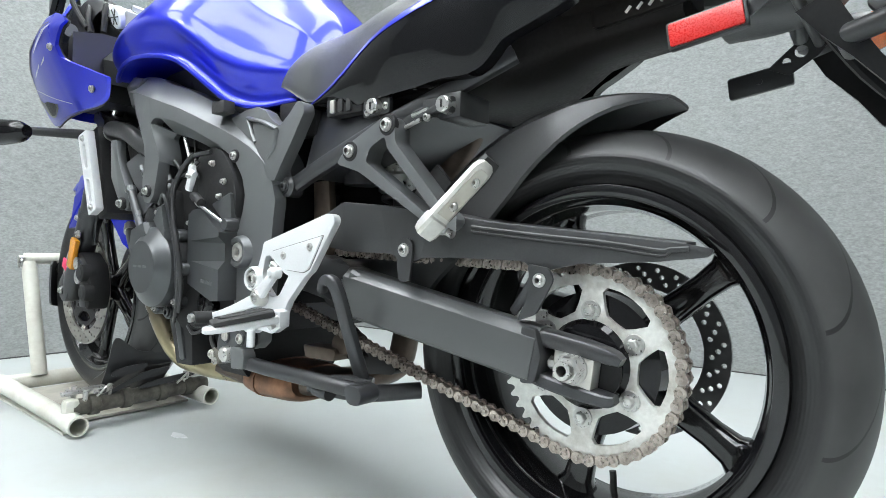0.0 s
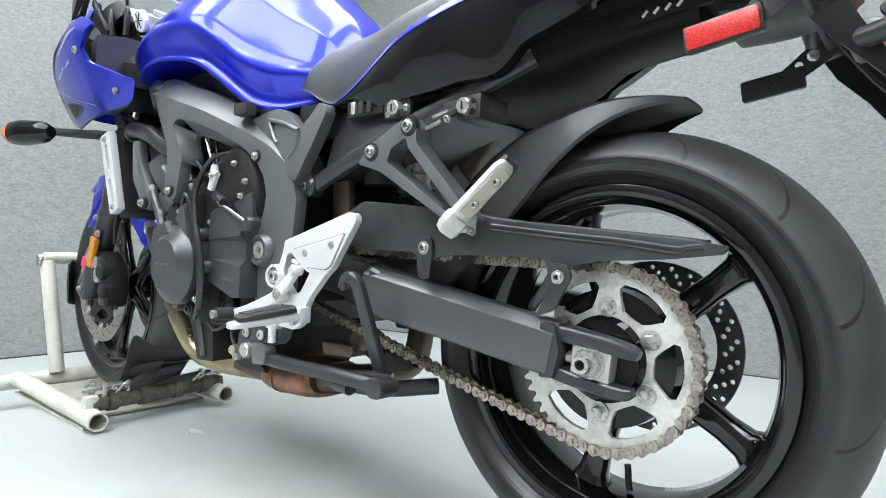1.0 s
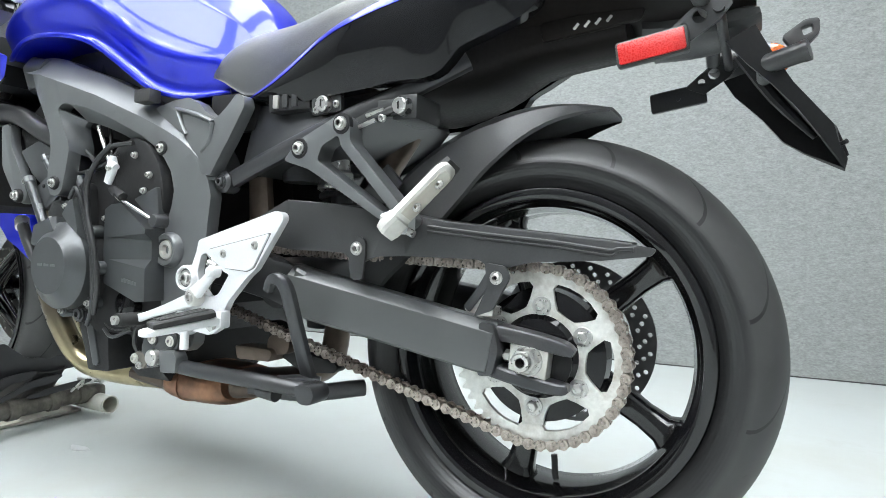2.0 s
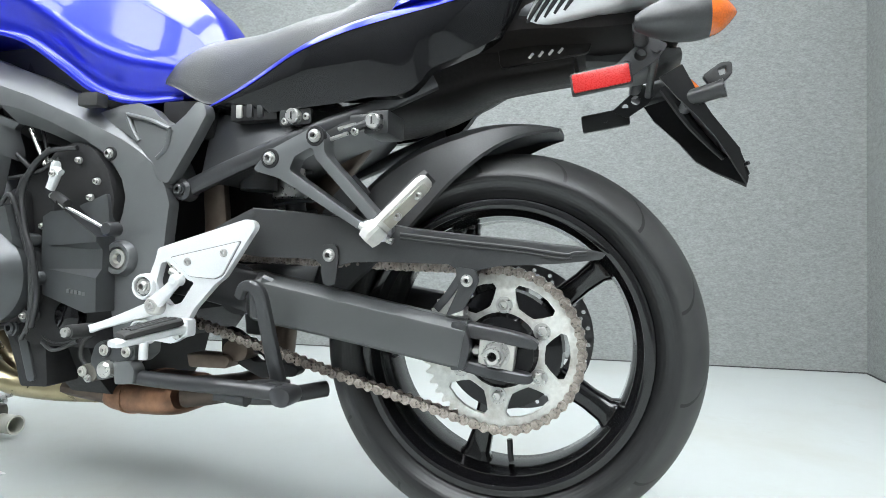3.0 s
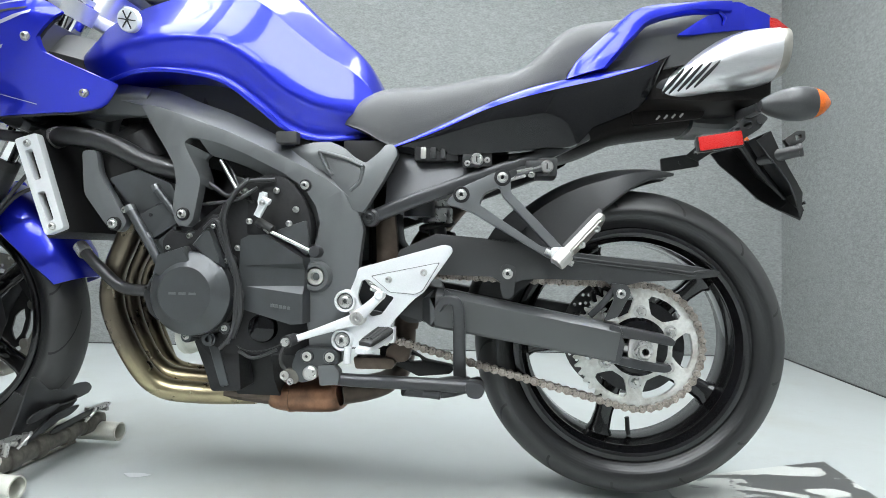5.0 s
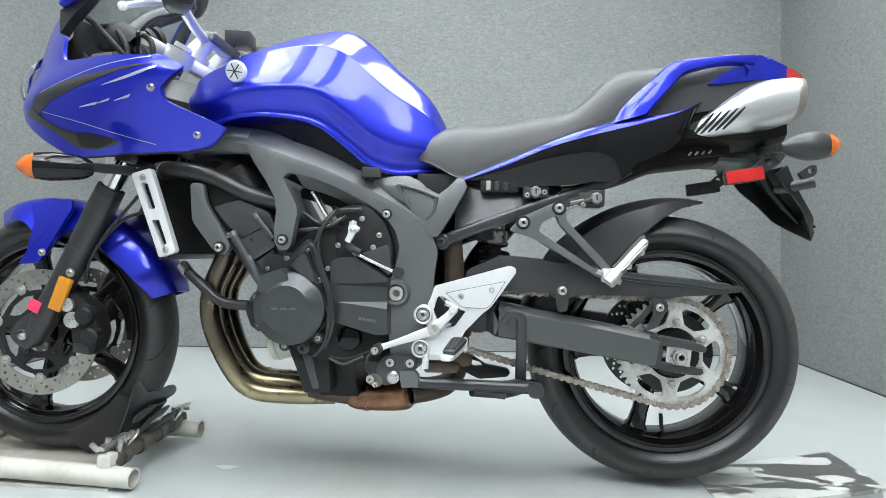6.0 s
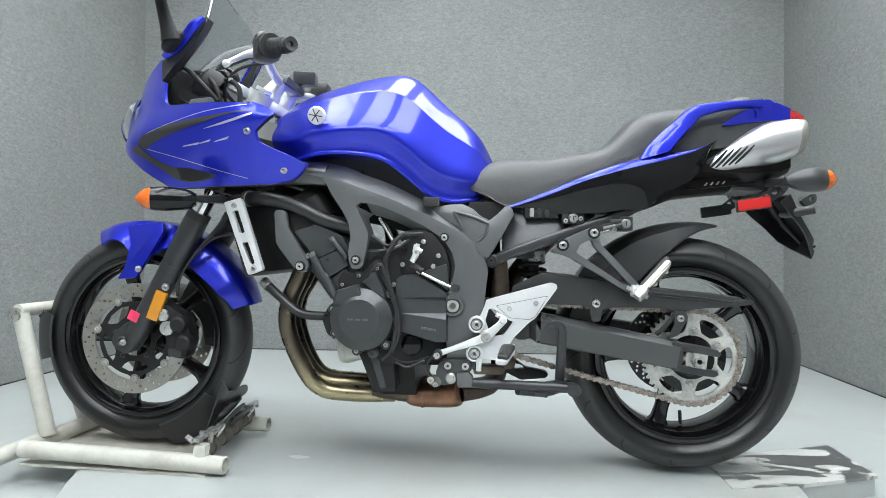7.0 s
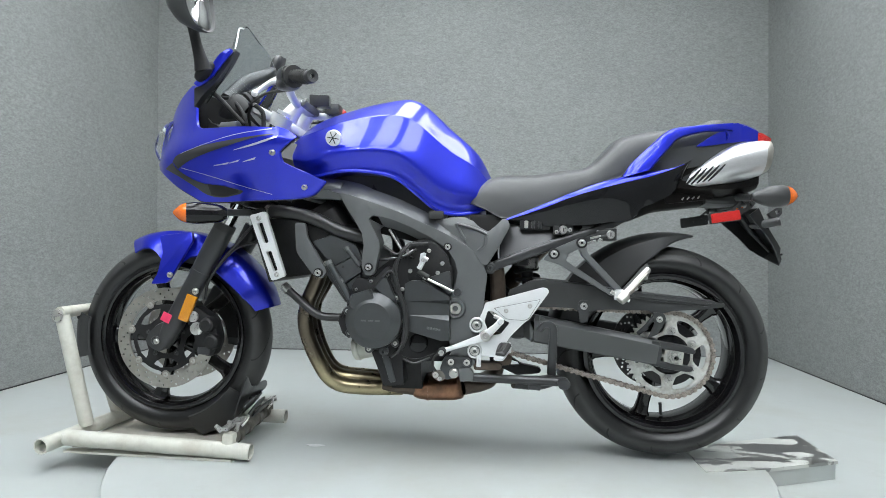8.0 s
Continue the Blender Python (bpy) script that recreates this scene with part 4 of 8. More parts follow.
main_frame = part("frame", spar_face(-1), FRAME_GREY, MOTO, "cast frame in satin dark grey", sharp=24)
part("right_spar", spar_face(1), FRAME_GREY, main_frame, sharp=24)
for s in (-1, 1):
    part("upper_facet", ribbon(CREASE, SPAR_TOP, lambda x, z: s * face_y(x, z), lambda x, z: s * (face_y(x, z) - 0.030), 0.03), FRAME_GREY, main_frame, sharp=24)
    part("opening_wall", ribbon(FACE_IN, OPEN_IN, lambda x, z: s * (face_y(x, z) - 0.002), lambda x, z: s * (face_y(x, z) - 0.026), 0.012), FRAME_GREY, main_frame, sharp=24)
    part("leg_wall", ribbon([(-0.092, 0.650), (-0.084, 0.628), (-0.067, 0.597), (-0.064, 0.580)], [(-0.062, 0.634), (-0.070, 0.622), (-0.060, 0.590), (-0.060, 0.572)], lambda x, z: s * (face_y(x, z) - 0.002), lambda x, z: s * (face_y(x, z) - 0.030), 0.010), FRAME_GREY, main_frame, sharp=24)
    part("neck_casting", sweep([(-0.40, s * 0.050, 0.775, 0.030, 0.040), (-0.32, s * 0.125, 0.752, 0.026, 0.038), (-0.24, s * 0.188, 0.735, 0.020, 0.030), (-0.17, s * 0.205, 0.725, 0.014, 0.024)], 6, sec=SPAR_SEC if s < 0 else flip_sec(SPAR_SEC)), FRAME_GREY, main_frame, sharp=24)
    # the web under the seat: an arm, a rear strut and a dished panel between them
    lean = lambda x, y, z: (x, y - s * 0.10 * max(0.0, z - 0.555), z)
    web = [corners([(0.060, 0.648), (0.118, 0.661), (0.150, 0.663), (0.176, 0.652), (0.190, 0.638), (0.216, 0.624), (0.236, 0.640), (0.254, 0.660), (0.268, 0.656), (0.274, 0.640), (0.248, 0.590), (0.226, 0.552), (0.214, 0.535), (0.196, 0.540), (0.182, 0.566), (0.150, 0.602), (0.100, 0.632)], 0.005)]
    a, b = (-0.182, -0.160) if s < 0 else (0.160, 0.182)
    part("seat_web", plate(web, a, b, 0.004, warp=lean), FRAME_GREY, main_frame, sharp=24)
    out = s * 0.176
    for pts in ([(0.132, 0.644), (0.178, 0.632), (0.212, 0.618)], [(0.132, 0.644), (0.146, 0.616), (0.156, 0.602)], [(0.212, 0.618), (0.206, 0.590), (0.190, 0.574)]):
        part("web_rib", sweep([(x, out, z, 0.006, 0.004) for x, z in pts], 4, 10), FRAME_GREY, main_frame)
    # black block added so that the gap behind the web reads dark
    part("gap_filler", block((0.165, s * 0.130 - 0.01, 0.610), (0.262, s * 0.130 + 0.01, 0.672), 0.006), CRANK_BLACK, main_frame, "black block added to darken the gap behind the seat web")
part("head_tube", disc_bar((-0.415, 0, 0.72), (-0.375, 0, 0.84), 0.036), FRAME_GREY, main_frame)
for x, y, z in ((0.110, -0.186, 0.582), (-0.091, -0.236, 0.525)):
    # black disc under the bolt head stands in for its shaded recess
    part("washer", lathe([(0.0, -0.002), (0.0105, -0.002), (0.0115, 0.0), (0.0115, 0.006)], (x, y, z), 24, caps=False), CRANK_BLACK, main_frame)
    bolt((x, y - 0.002, z), 0.0078, STEEL, main_frame, length=0.006)
part("pivot_boss", lathe([(0.016, -0.186), (0.018, -0.194), (0.024, -0.195), (0.027, -0.190), (0.030, -0.175), (0.032, -0.165)], (0.134, 0, 0.420), 28), FRAME_GREY, main_frame, "pivot boss")
part("pivot_bolt", lathe([(0.0065, -0.172), (0.0070, -0.190), (0.0085, -0.193), (0.0145, -0.193), (0.0165, -0.188), (0.0165, -0.17)], (0.134, 0, 0.420), 24), BLOCK_STEEL, main_frame)
# black disc closing the pivot hole, in place of the shade inside it
part("pivot_bore_shade", lathe([(0.0, -0.178), (0.0066, -0.178), (0.0066, -0.165), (0.0, -0.165)], (0.134, 0, 0.420), 16, caps=False), CRANK_BLACK, main_frame)
part("tank_pad", block((0.060, -0.202, 0.655), (0.098, -0.180, 0.676), 0.003), RUBBER, main_frame)

# seat subframe
sub = part("subframe", sweep([(0.222, -0.150, 0.528, 0.010, 0.013), (0.30, -0.150, 0.560, 0.010, 0.013), (0.43, -0.148, 0.608, 0.010, 0.013), (0.53, -0.136, 0.645, 0.010, 0.012), (0.61, -0.105, 0.688, 0.010, 0.012)], 5, 14, 3), SATIN, MOTO, "black tubular rear subframe")
part("right_rail", sweep([(0.222, 0.150, 0.528, 0.010, 0.013), (0.43, 0.148, 0.608, 0.010, 0.013), (0.56, 0.135, 0.656, 0.010, 0.013)], 5, 12, 3), SATIN, sub)
part("lug", lathe([(0.0, -0.166), (0.012, -0.166), (0.017, -0.162), (0.017, -0.14)], (0.222, 0, 0.528), 20, caps=False), SATIN, sub)
bolt((0.222, -0.166, 0.528), 0.010, ENGINE_GREY, sub)

# fuel tank
TANK_TOP = [(-0.37, 0.845), (-0.35, 0.880), (-0.29, 0.933), (-0.16, 0.977), (-0.07, 0.998), (-0.01, 1.004), (0.03, 0.988), (0.106, 0.920), (0.185, 0.848), (0.225, 0.775)]
TANK_LOW = [(-0.37, 0.815), (-0.35, 0.800), (-0.30, 0.768), (-0.255, 0.756), (-0.175, 0.772), (-0.085, 0.771), (-0.025, 0.757), (0.028, 0.718), (0.073, 0.682), (0.124, 0.669), (0.176, 0.677), (0.225, 0.690)]
TANK_WIDE = [(-0.37, 0.07), (-0.355, 0.130), (-0.32, 0.188), (-0.25, 0.236), (-0.15, 0.258), (-0.05, 0.252), (0.03, 0.228), (0.10, 0.192), (0.17, 0.152), (0.225, 0.110)]


def tank_section(x):
    """Points (y, z) from the ridge down one side to the lower edge."""
    zt, zb, w = tab(x, TANK_TOP), tab(x, TANK_LOW), tab(x, TANK_WIDE)
    knee = max(0.0, min(1.0, (x + 0.16) / 0.22))
    knee = knee * knee * (3 - 2 * knee)
    h = zt - zb
    deep = 0.10 * knee
    pts = [(0.0, 0.0), (0.16, 0.004), (0.30, 0.022), (0.46, 0.115), (0.62, 0.225), (0.715, 0.292), (0.735, 0.318), (0.80, 0.42), (0.885, 0.545), (0.955, 0.655), (0.995 - deep * 0.2, 0.75), (0.985 - deep * 0.7, 0.82), (0.955 - deep, 0.89), (0.935 - deep, 0.95), (0.93 - deep * 0.75, 1.0)]
    return [(w * a, zt - h * b) for a, b in curve(pts, 4)]


rings = []
for k in range(57):
    x = -0.37 + 0.595 * k / 56
    half = tank_section(x)
    rings.append([(x, -y, z) for y, z in half] + [(x, y, z) for y, z in half[::-1][:-1]])
tank = part("fuel_tank", skin(rings), BLUE, MOTO, "glossy metallic blue fuel tank", sharp=60)
edge = [(x, -tank_section(x)[-1][0] - 0.004, tank_section(x)[-1][1]) for x in [-0.30 + 0.49 * k / 30 for k in range(31)]]
part("lower_lip", sweep([(*p, 0.004, 0.0045) for p in edge], 1, 10, 2.5), BLUE, tank)
part("right_lip", sweep([(p[0], -p[1], p[2], 0.004, 0.0045) for p in edge], 1, 10, 2.5), BLUE, tank)
part("underside", plate([corners([(-0.28, 0.775), (-0.05, 0.785), (0.03, 0.73), (0.10, 0.690), (0.11, 0.690), (0.10, 0.650), (0.05, 0.640), (-0.10, 0.715), (-0.28, 0.740)], 0.01)], -0.150, 0.150, 0), PLASTIC, tank)


def emblem():
    """A round silver badge, drawn as a plain disc with three bars."""
    c = Vector((-0.185, -0.2575, 0.856))
    ob = part("badge", turned(lathe([(0.0, -0.003), (0.019, -0.003), (0.021, 0.0), (0.021, 0.008)], c, 28, caps=False), c, 14, 0, -4), BADGE_SILVER, tank, "round silver badge")
    for k in range(3):
        part("bar", turned(turned(block((c.x - 0.016, c.y - 0.0045, c.z - 0.0010), (c.x + 0.016, c.y - 0.0032, c.z + 0.0010), 0), c, 0, 60 * k + 10, 0), c, 14, 0, -4), GREY_DECAL, ob)


emblem()
part("neck_cover", skin([[(x, y, z) for y, z in [(-w, zb), (-w * 1.02, (zt + zb) / 2), (-w * 0.8, zt), (0, zt + 0.012), (w * 0.8, zt), (w * 1.02, (zt + zb) / 2), (w, zb)]] for x, w, zt, zb in ((-0.42, 0.19, 0.870, 0.80), (-0.36, 0.20, 0.868, 0.77), (-0.30, 0.190, 0.855, 0.755), (-0.27, 0.185, 0.80, 0.745))]), PLASTIC, MOTO, "black plastic panel before the tank")

# seat
SEAT_TOP = [(0.158, 0.728), (0.175, 0.748), (0.20, 0.768), (0.228, 0.783), (0.26, 0.789), (0.34, 0.790), (0.42, 0.802), (0.477, 0.810), (0.505, 0.828), (0.537, 0.862), (0.567, 0.892), (0.60, 0.905), (0.65, 0.914), (0.71, 0.920), (0.77, 0.930), (0.82, 0.947), (0.846, 0.953), (0.87, 0.935)]
SEAT_LOW = [(0.158, 0.704), (0.20, 0.688), (0.262, 0.660), (0.355, 0.696), (0.43, 0.725), (0.50, 0.754), (0.566, 0.777), (0.60, 0.800), (0.65, 0.815), (0.75, 0.845), (0.87, 0.905)]
SEAT_WIDE = [(0.158, 0.120), (0.168, 0.138), (0.20, 0.149), (0.265, 0.148), (0.34, 0.157), (0.44, 0.164), (0.56, 0.142), (0.65, 0.122), (0.75, 0.105), (0.87, 0.070)]


def seat_section(x):
    zt, zb, w = tab(x, SEAT_TOP), tab(x, SEAT_LOW), tab(x, SEAT_WIDE)
    h = zt - zb
    return [(w * a, zt - h * b) for a, b in curve([(0, -0.02), (0.35, 0.0), (0.62, 0.06), (0.82, 0.20), (0.93, 0.42), (0.98, 0.70), (1.0, 0.95), (0.96, 1.0), (0.5, 1.0)], 4)]


rings = []
for k in range(49):
    x = 0.158 + 0.712 * (k / 48) ** 1.3
    half = seat_section(x)
    rings.append([(x, -y, z) for y, z in half] + [(x, y, z) for y, z in half[::-1][:-1]])
seat = part("seat", skin(rings), VINYL, MOTO, "grey-black grained vinyl dual seat", sharp=50)
# tail cowl: blue sliver above, gloss black below
STRIP_TOP = [(0.250, 0.655), (0.268, 0.664), (0.355, 0.699), (0.427, 0.728), (0.498, 0.756), (0.562, 0.774), (0.640, 0.794), (0.668, 0.801), (0.710, 0.810), (0.752, 0.827)]
COWL_TOP = [(0.250, 0.653), (0.268, 0.659), (0.355, 0.688), (0.427, 0.717), (0.499, 0.740), (0.570, 0.759), (0.640, 0.778), (0.703, 0.801), (0.752, 0.826)]
COWL_LOW = [(0.250, 0.652), (0.265, 0.650), (0.313, 0.643), (0.393, 0.643), (0.487, 0.648), (0.530, 0.655), (0.573, 0.657), (0.597, 0.669), (0.615, 0.692), (0.650, 0.708), (0.706, 0.740), (0.736, 0.791), (0.752, 0.825)]
COWL_WIDE = [(0.250, 0.148), (0.30, 0.155), (0.347, 0.166), (0.396, 0.178), (0.443, 0.186), (0.488, 0.186), (0.533, 0.182), (0.569, 0.176), (0.622, 0.166), (0.677, 0.152), (0.752, 0.126)]


def cowl_y(x, v):
    """The side swells below the painted strip, then tucks under."""
    return tab(x, COWL_WIDE) * (1.0 + 0.004 * math.sin(math.pi * min(1.0, v * 1.6)) - 0.15 * max(0.0, v - 0.18) ** 1.4)


cowl = None
for s in (-1, 1):
    rings = []
    for k in range(45):
        x = 0.250 + 0.502 * k / 44
        zt, zb = tab(x, COWL_TOP), tab(x, COWL_LOW)
        o = [(x, s * cowl_y(x, v / 10), zt + (zb - zt) * v / 10) for v in range(11)]
        rings.append(o + [(x, p[1] - s * 0.02, p[2]) for p in o[::-1]])
    if s < 0:
        cowl = part("tail_cowl", skin(rings), GLOSS_BLACK, MOTO, "gloss black tail side cowl", sharp=50)
    else:
        part("right_side", skin(rings), GLOSS_BLACK, cowl, sharp=50)
    strip = []
    for k in range(33):
        x = 0.258 + 0.470 * k / 32
        za, zb = tab(x, STRIP_TOP), tab(x, COWL_TOP)
        y = cowl_y(x, 0)
        fade = min(1.0, (32 - k) / 8 + 0.05)
        za = zb + (za - zb) * fade
        w = za - zb
        strip.append([(x, s * (y + 0.0015), zb - 0.001), (x, s * (y + 0.0012 - 0.10 * w), zb + 0.4 * w), (x, s * (y - 0.35 * w), zb + 0.75 * w), (x, s * (y - 0.85 * w - 0.001), za), (x, s * (y - 0.022), za - 0.002), (x, s * (y - 0.022), zb - 0.001)])
    part("blue_strip", skin(strip), BLUE, cowl, "blue painted strip", sharp=50)
# underside of the tail
rings = []
for k in range(21):
    x = 0.275 + 0.53 * k / 20
    zb = tab(x, [(0.275, 0.652), (0.40, 0.648), (0.50, 0.646), (0.58, 0.660), (0.63, 0.676), (0.67, 0.694), (0.73, 0.703), (0.805, 0.712)])
    w = tab(x, [(0.275, 0.120), (0.40, 0.140), (0.50, 0.135), (0.58, 0.110), (0.63, 0.090), (0.67, 0.070), (0.73, 0.063), (0.805, 0.062)])
    top = tab(x, [(0.275, 0.668), (0.40, 0.680), (0.58, 0.735), (0.67, 0.750), (0.805, 0.755)])
    rings.append([(x, -w * 1.02, top), (x, -w, zb + 0.016), (x, -w * 0.94, zb + 0.006), (x, -w * 0.80, zb), (x, 0, zb - 0.004), (x, w * 0.80, zb), (x, w * 0.94, zb + 0.006), (x, w, zb + 0.016), (x, w * 1.02, top)])
part("undertray", skin(rings), UNDER, cowl, sharp=40)
rings = []
for x, w, zb, zt in ((0.66, 0.115, 0.735, 0.79), (0.74, 0.110, 0.742, 0.81), (0.84, 0.105, 0.738, 0.83), (0.92, 0.080, 0.748, 0.85), (0.95, 0.06, 0.76, 0.84)):
    rings.append([(x, -w, zt), (x, -w * 0.97, zb + 0.012), (x, -w * 0.7, zb), (x, 0, zb - 0.006), (x, w * 0.7, zb), (x, w * 0.97, zb + 0.012), (x, w, zt)])
part("rear_tray", skin(rings), UNDER, cowl, sharp=40)

# grab rail and tail panel
RAIL_OUT = [(0.564, 0.772), (0.582, 0.803), (0.600, 0.823), (0.646, 0.867), (0.681, 0.898), (0.712, 0.909), (0.760, 0.915), (0.816, 0.922), (0.860, 0.928)]
RAIL_IN = [(0.636, 0.793), (0.650, 0.810), (0.666, 0.829), (0.690, 0.856), (0.710, 0.877), (0.746, 0.891), (0.788, 0.901), (0.825, 0.905), (0.860, 0.906)]
rail = None
for s in (-1, 1):
    rings = []
    for p, q in zip(curve(RAIL_OUT, 6), curve(RAIL_IN, 6)):
        y0 = tab(p[0], [(0.56, 0.170), (0.65, 0.151), (0.71, 0.142), (0.80, 0.128), (0.87, 0.106)])
        y1 = tab(q[0], [(0.62, 0.172), (0.69, 0.153), (0.75, 0.141), (0.80, 0.130), (0.87, 0.108)])
        m = ((p[0] + q[0]) / 2, (p[1] + q[1]) / 2, (y0 + y1) / 2 + 0.006)
        rings.append([(p[0], s * (y0 - 0.020), p[1]), (p[0], s * (y0 - 0.003), p[1]), (p[0] * 0.8 + m[0] * 0.2, s * (y0 * 0.4 + m[2] * 0.6), p[1] * 0.8 + m[1] * 0.2), (m[0], s * m[2], m[1]), (q[0] * 0.8 + m[0] * 0.2, s * (y1 * 0.4 + m[2] * 0.6), q[1] * 0.8 + m[1] * 0.2), (q[0], s * (y1 - 0.003), q[1]), (q[0], s * (y1 - 0.020), q[1])])
    if s < 0:
        rail = part("grab_rail", skin(rings), BLUE, MOTO, "blue painted grab rail", sharp=45)
    else:
        part("right_rail", skin(rings), BLUE, rail, sharp=45)
    fin = [corners([(0.763, 0.862), (0.795, 0.885), (0.818, 0.899), (0.846, 0.906), (0.846, 0.924), (0.879, 0.929), (0.911, 0.918), (0.926, 0.906), (0.916, 0.881), (0.888, 0.880), (0.831, 0.870), (0.788, 0.863)], 0.004)]
    part("tail_fin", sliced(fin, 0.0, 0.022, 0.004, lambda x, y, z: (x, s * (tab(x, [(0.76, 0.124), (0.84, 0.112), (0.93, 0.080)]) - y), z), 0.02), BLUE, rail, sharp=40)
    part("tail_step", sweep([(0.845, s * 0.1135, 0.882, 0.002, 0.002), (0.848, s * 0.1135, 0.895, 0.003, 0.003), (0.838, s * 0.1145, 0.906, 0.002, 0.002)], 3, 8), BLUE, rail)
part("tail_panel", skin([[(x, y, z) for y, z in ((-w, zb), (-w, zt - 0.01), (-w * 0.8, zt), (0, zt + 0.008), (w * 0.8, zt), (w, zt - 0.01), (w, zb))] for x, w, zt, zb in ((0.84, 0.10, 0.925, 0.885), (0.90, 0.095, 0.932, 0.880), (0.935, 0.085, 0.920, 0.868), (0.960, 0.06, 0.905, 0.870))]), BLUE, rail)
part("tail_light", skin([[(x, y, z) for y, z in ((-w, zb), (-w, zt), (0, zt + 0.006), (w, zt), (w, zb))] for x, w, zt, zb in ((0.915, 0.090, 0.908, 0.862), (0.950, 0.080, 0.905, 0.856), (0.982, 0.055, 0.896, 0.860))]), RED, MOTO, "red tail light")
part("rear_side_panel", skin([[(x, y, z) for y, z in ((-w, zb), (-w, zt), (w, zt), (w, zb))] for x, w, zt, zb in ((0.64, 0.118, 0.842, 0.79), (0.72, 0.120, 0.860, 0.80), (0.82, 0.112, 0.878, 0.82), (0.93, 0.085, 0.880, 0.86))]), VINYL, MOTO, "grey plastic panel under the grab rail")

# under-seat mufflers: a round can whose front is cut on the slant
CAN_TOP = [(0.766, 0.813), (0.802, 0.839), (0.838, 0.861), (0.881, 0.877), (0.915, 0.882), (0.945, 0.884)]
CAN_LOW = [(0.735, 0.753), (0.772, 0.752), (0.815, 0.758), (0.872, 0.769), (0.910, 0.779), (0.938, 0.789)]
CAN_HALF = [0.030, 0.045, 0.051, 0.053, 0.053, 0.052]
can_rows = [(a, b, h[0]) for a, b, h in zip(curve(CAN_TOP, 6), curve(CAN_LOW, 6), curve([(h, 0.0) for h in CAN_HALF], 6))]


def can_ring(row, s, n=36, grow=0.0, push=0.0):
    a, b, h = row
    c = ((a[0] + b[0]) / 2 + push, (a[1] + b[1]) / 2 + push * 0.25)
    v = ((a[0] - b[0]) / 2, (a[1] - b[1]) / 2)
    out = []
    for k in range(n):
        t = 2 * math.pi * k / n
        co, si = math.cos(t), math.sin(t)
        co, si = math.copysign(abs(co) ** 0.85, co), math.copysign(abs(si) ** 0.85, si)
        out.append((c[0] + v[0] * si * (1 + grow), s * (0.080 + (h * (1 + grow)) * co), c[1] + v[1] * si * (1 + grow)))
    return out


def can_side(x, z):
    """How far the side of the can stands off the middle plane at (x, z)."""
    best = None
    for a, b, h in can_rows:
        c = ((a[0] + b[0]) / 2, (a[1] + b[1]) / 2)
        v = ((a[0] - b[0]) / 2, (a[1] - b[1]) / 2)
        q = ((x - c[0]) * v[0] + (z - c[1]) * v[1]) / (v[0] ** 2 + v[1] ** 2)
        off = math.hypot(x - c[0] - q * v[0], z - c[1] - q * v[1])
        if best is None or off < best[0]:
            best = (off, q, h)
    q = min(0.99, abs(best[1])) ** (1 / 0.85)
    return 0.080 + best[2] * math.sqrt(1 - q * q) ** 0.85


for s in (-1, 1):
    can = part("muffler", skin([can_ring(r, s) for r in can_rows]), SILVER, MOTO, "brushed silver under-seat muffler", sharp=40)
    end = can_rows[-1]
    part("end_ring", skin([can_ring(end, s, grow=-0.05), can_ring(end, s, grow=-0.06, push=0.008), can_ring(end, s, grow=-0.12, push=0.017), can_ring(end, s, grow=-0.40, push=0.019), can_ring(end, s, grow=-0.50, push=0.004)]), DISC, can, "dull metal end ring", sharp=30)
    part("front_collar", skin([can_ring(can_rows[0], s, grow=-0.04, push=-0.016), can_ring(can_rows[0], s, grow=-0.03, push=0.002)]), SATIN, can)
    for k in range(5):
        lo, hi = (0.742 + 0.0135 * k, 0.760 + 0.0026 * k), (0.777 + 0.0145 * k, 0.803 + 0.0026 * k)
        pts = []
        for u in (0.0, 0.15, 0.4, 0.7, 1.0):
            x, z = lo[0] + (hi[0] - lo[0]) * u, lo[1] + (hi[1] - lo[1]) * u
            pts.append((x, s * (can_side(x, z) - 0.0005), z, 0.003, 0.0008 + 0.0024 * math.sin(math.pi * (0.12 + 0.80 * u))))
        part("slot", sweep(pts, 4, 8, 3), CRANK_BLACK, can)
shield = part("heat_shield", plate([corners([(0.700, 0.712), (0.825, 0.726), (0.833, 0.748), (0.696, 0.738)], 0.006)], -0.072, -0.062, 0.002), UNDER, MOTO, "dark heat shield with four pale slots")
for k in range(4):
    part("vent", sweep([(0.742 + 0.014 * k, -0.072, 0.723 + 0.0015 * k, 0.002, 0.0020), (0.748 + 0.014 * k, -0.072, 0.730 + 0.0015 * k, 0.002, 0.0020)], 1, 8), BLOCK_STEEL, shield)

# tail fender with reflectors, plate lamp and indicators
TAIL_Y = 0.037
# far lip, near lip and near back corner of the trough, from its root down to its tip
fender_rows = [
    ((0.908, 0.145, 0.695), (0.921, -0.075, 0.684), (0.951, -0.060, 0.705)),
    ((0.924, 0.135, 0.668), (0.944, -0.070, 0.658), (0.971, -0.050, 0.671)),
    ((0.961, 0.112, 0.627), (0.970, -0.055, 0.636), (0.992, -0.040, 0.640)),
    ((0.986, 0.092, 0.592), (0.998, -0.035, 0.609), (1.016, -0.020, 0.616)),
    ((1.010, 0.075, 0.573), (1.023, -0.005, 0.582), (1.036, 0.000, 0.597)),
    ((1.053, 0.047, 0.546), (1.052, 0.042, 0.552), (1.050, 0.037, 0.561)),
]
rings = []
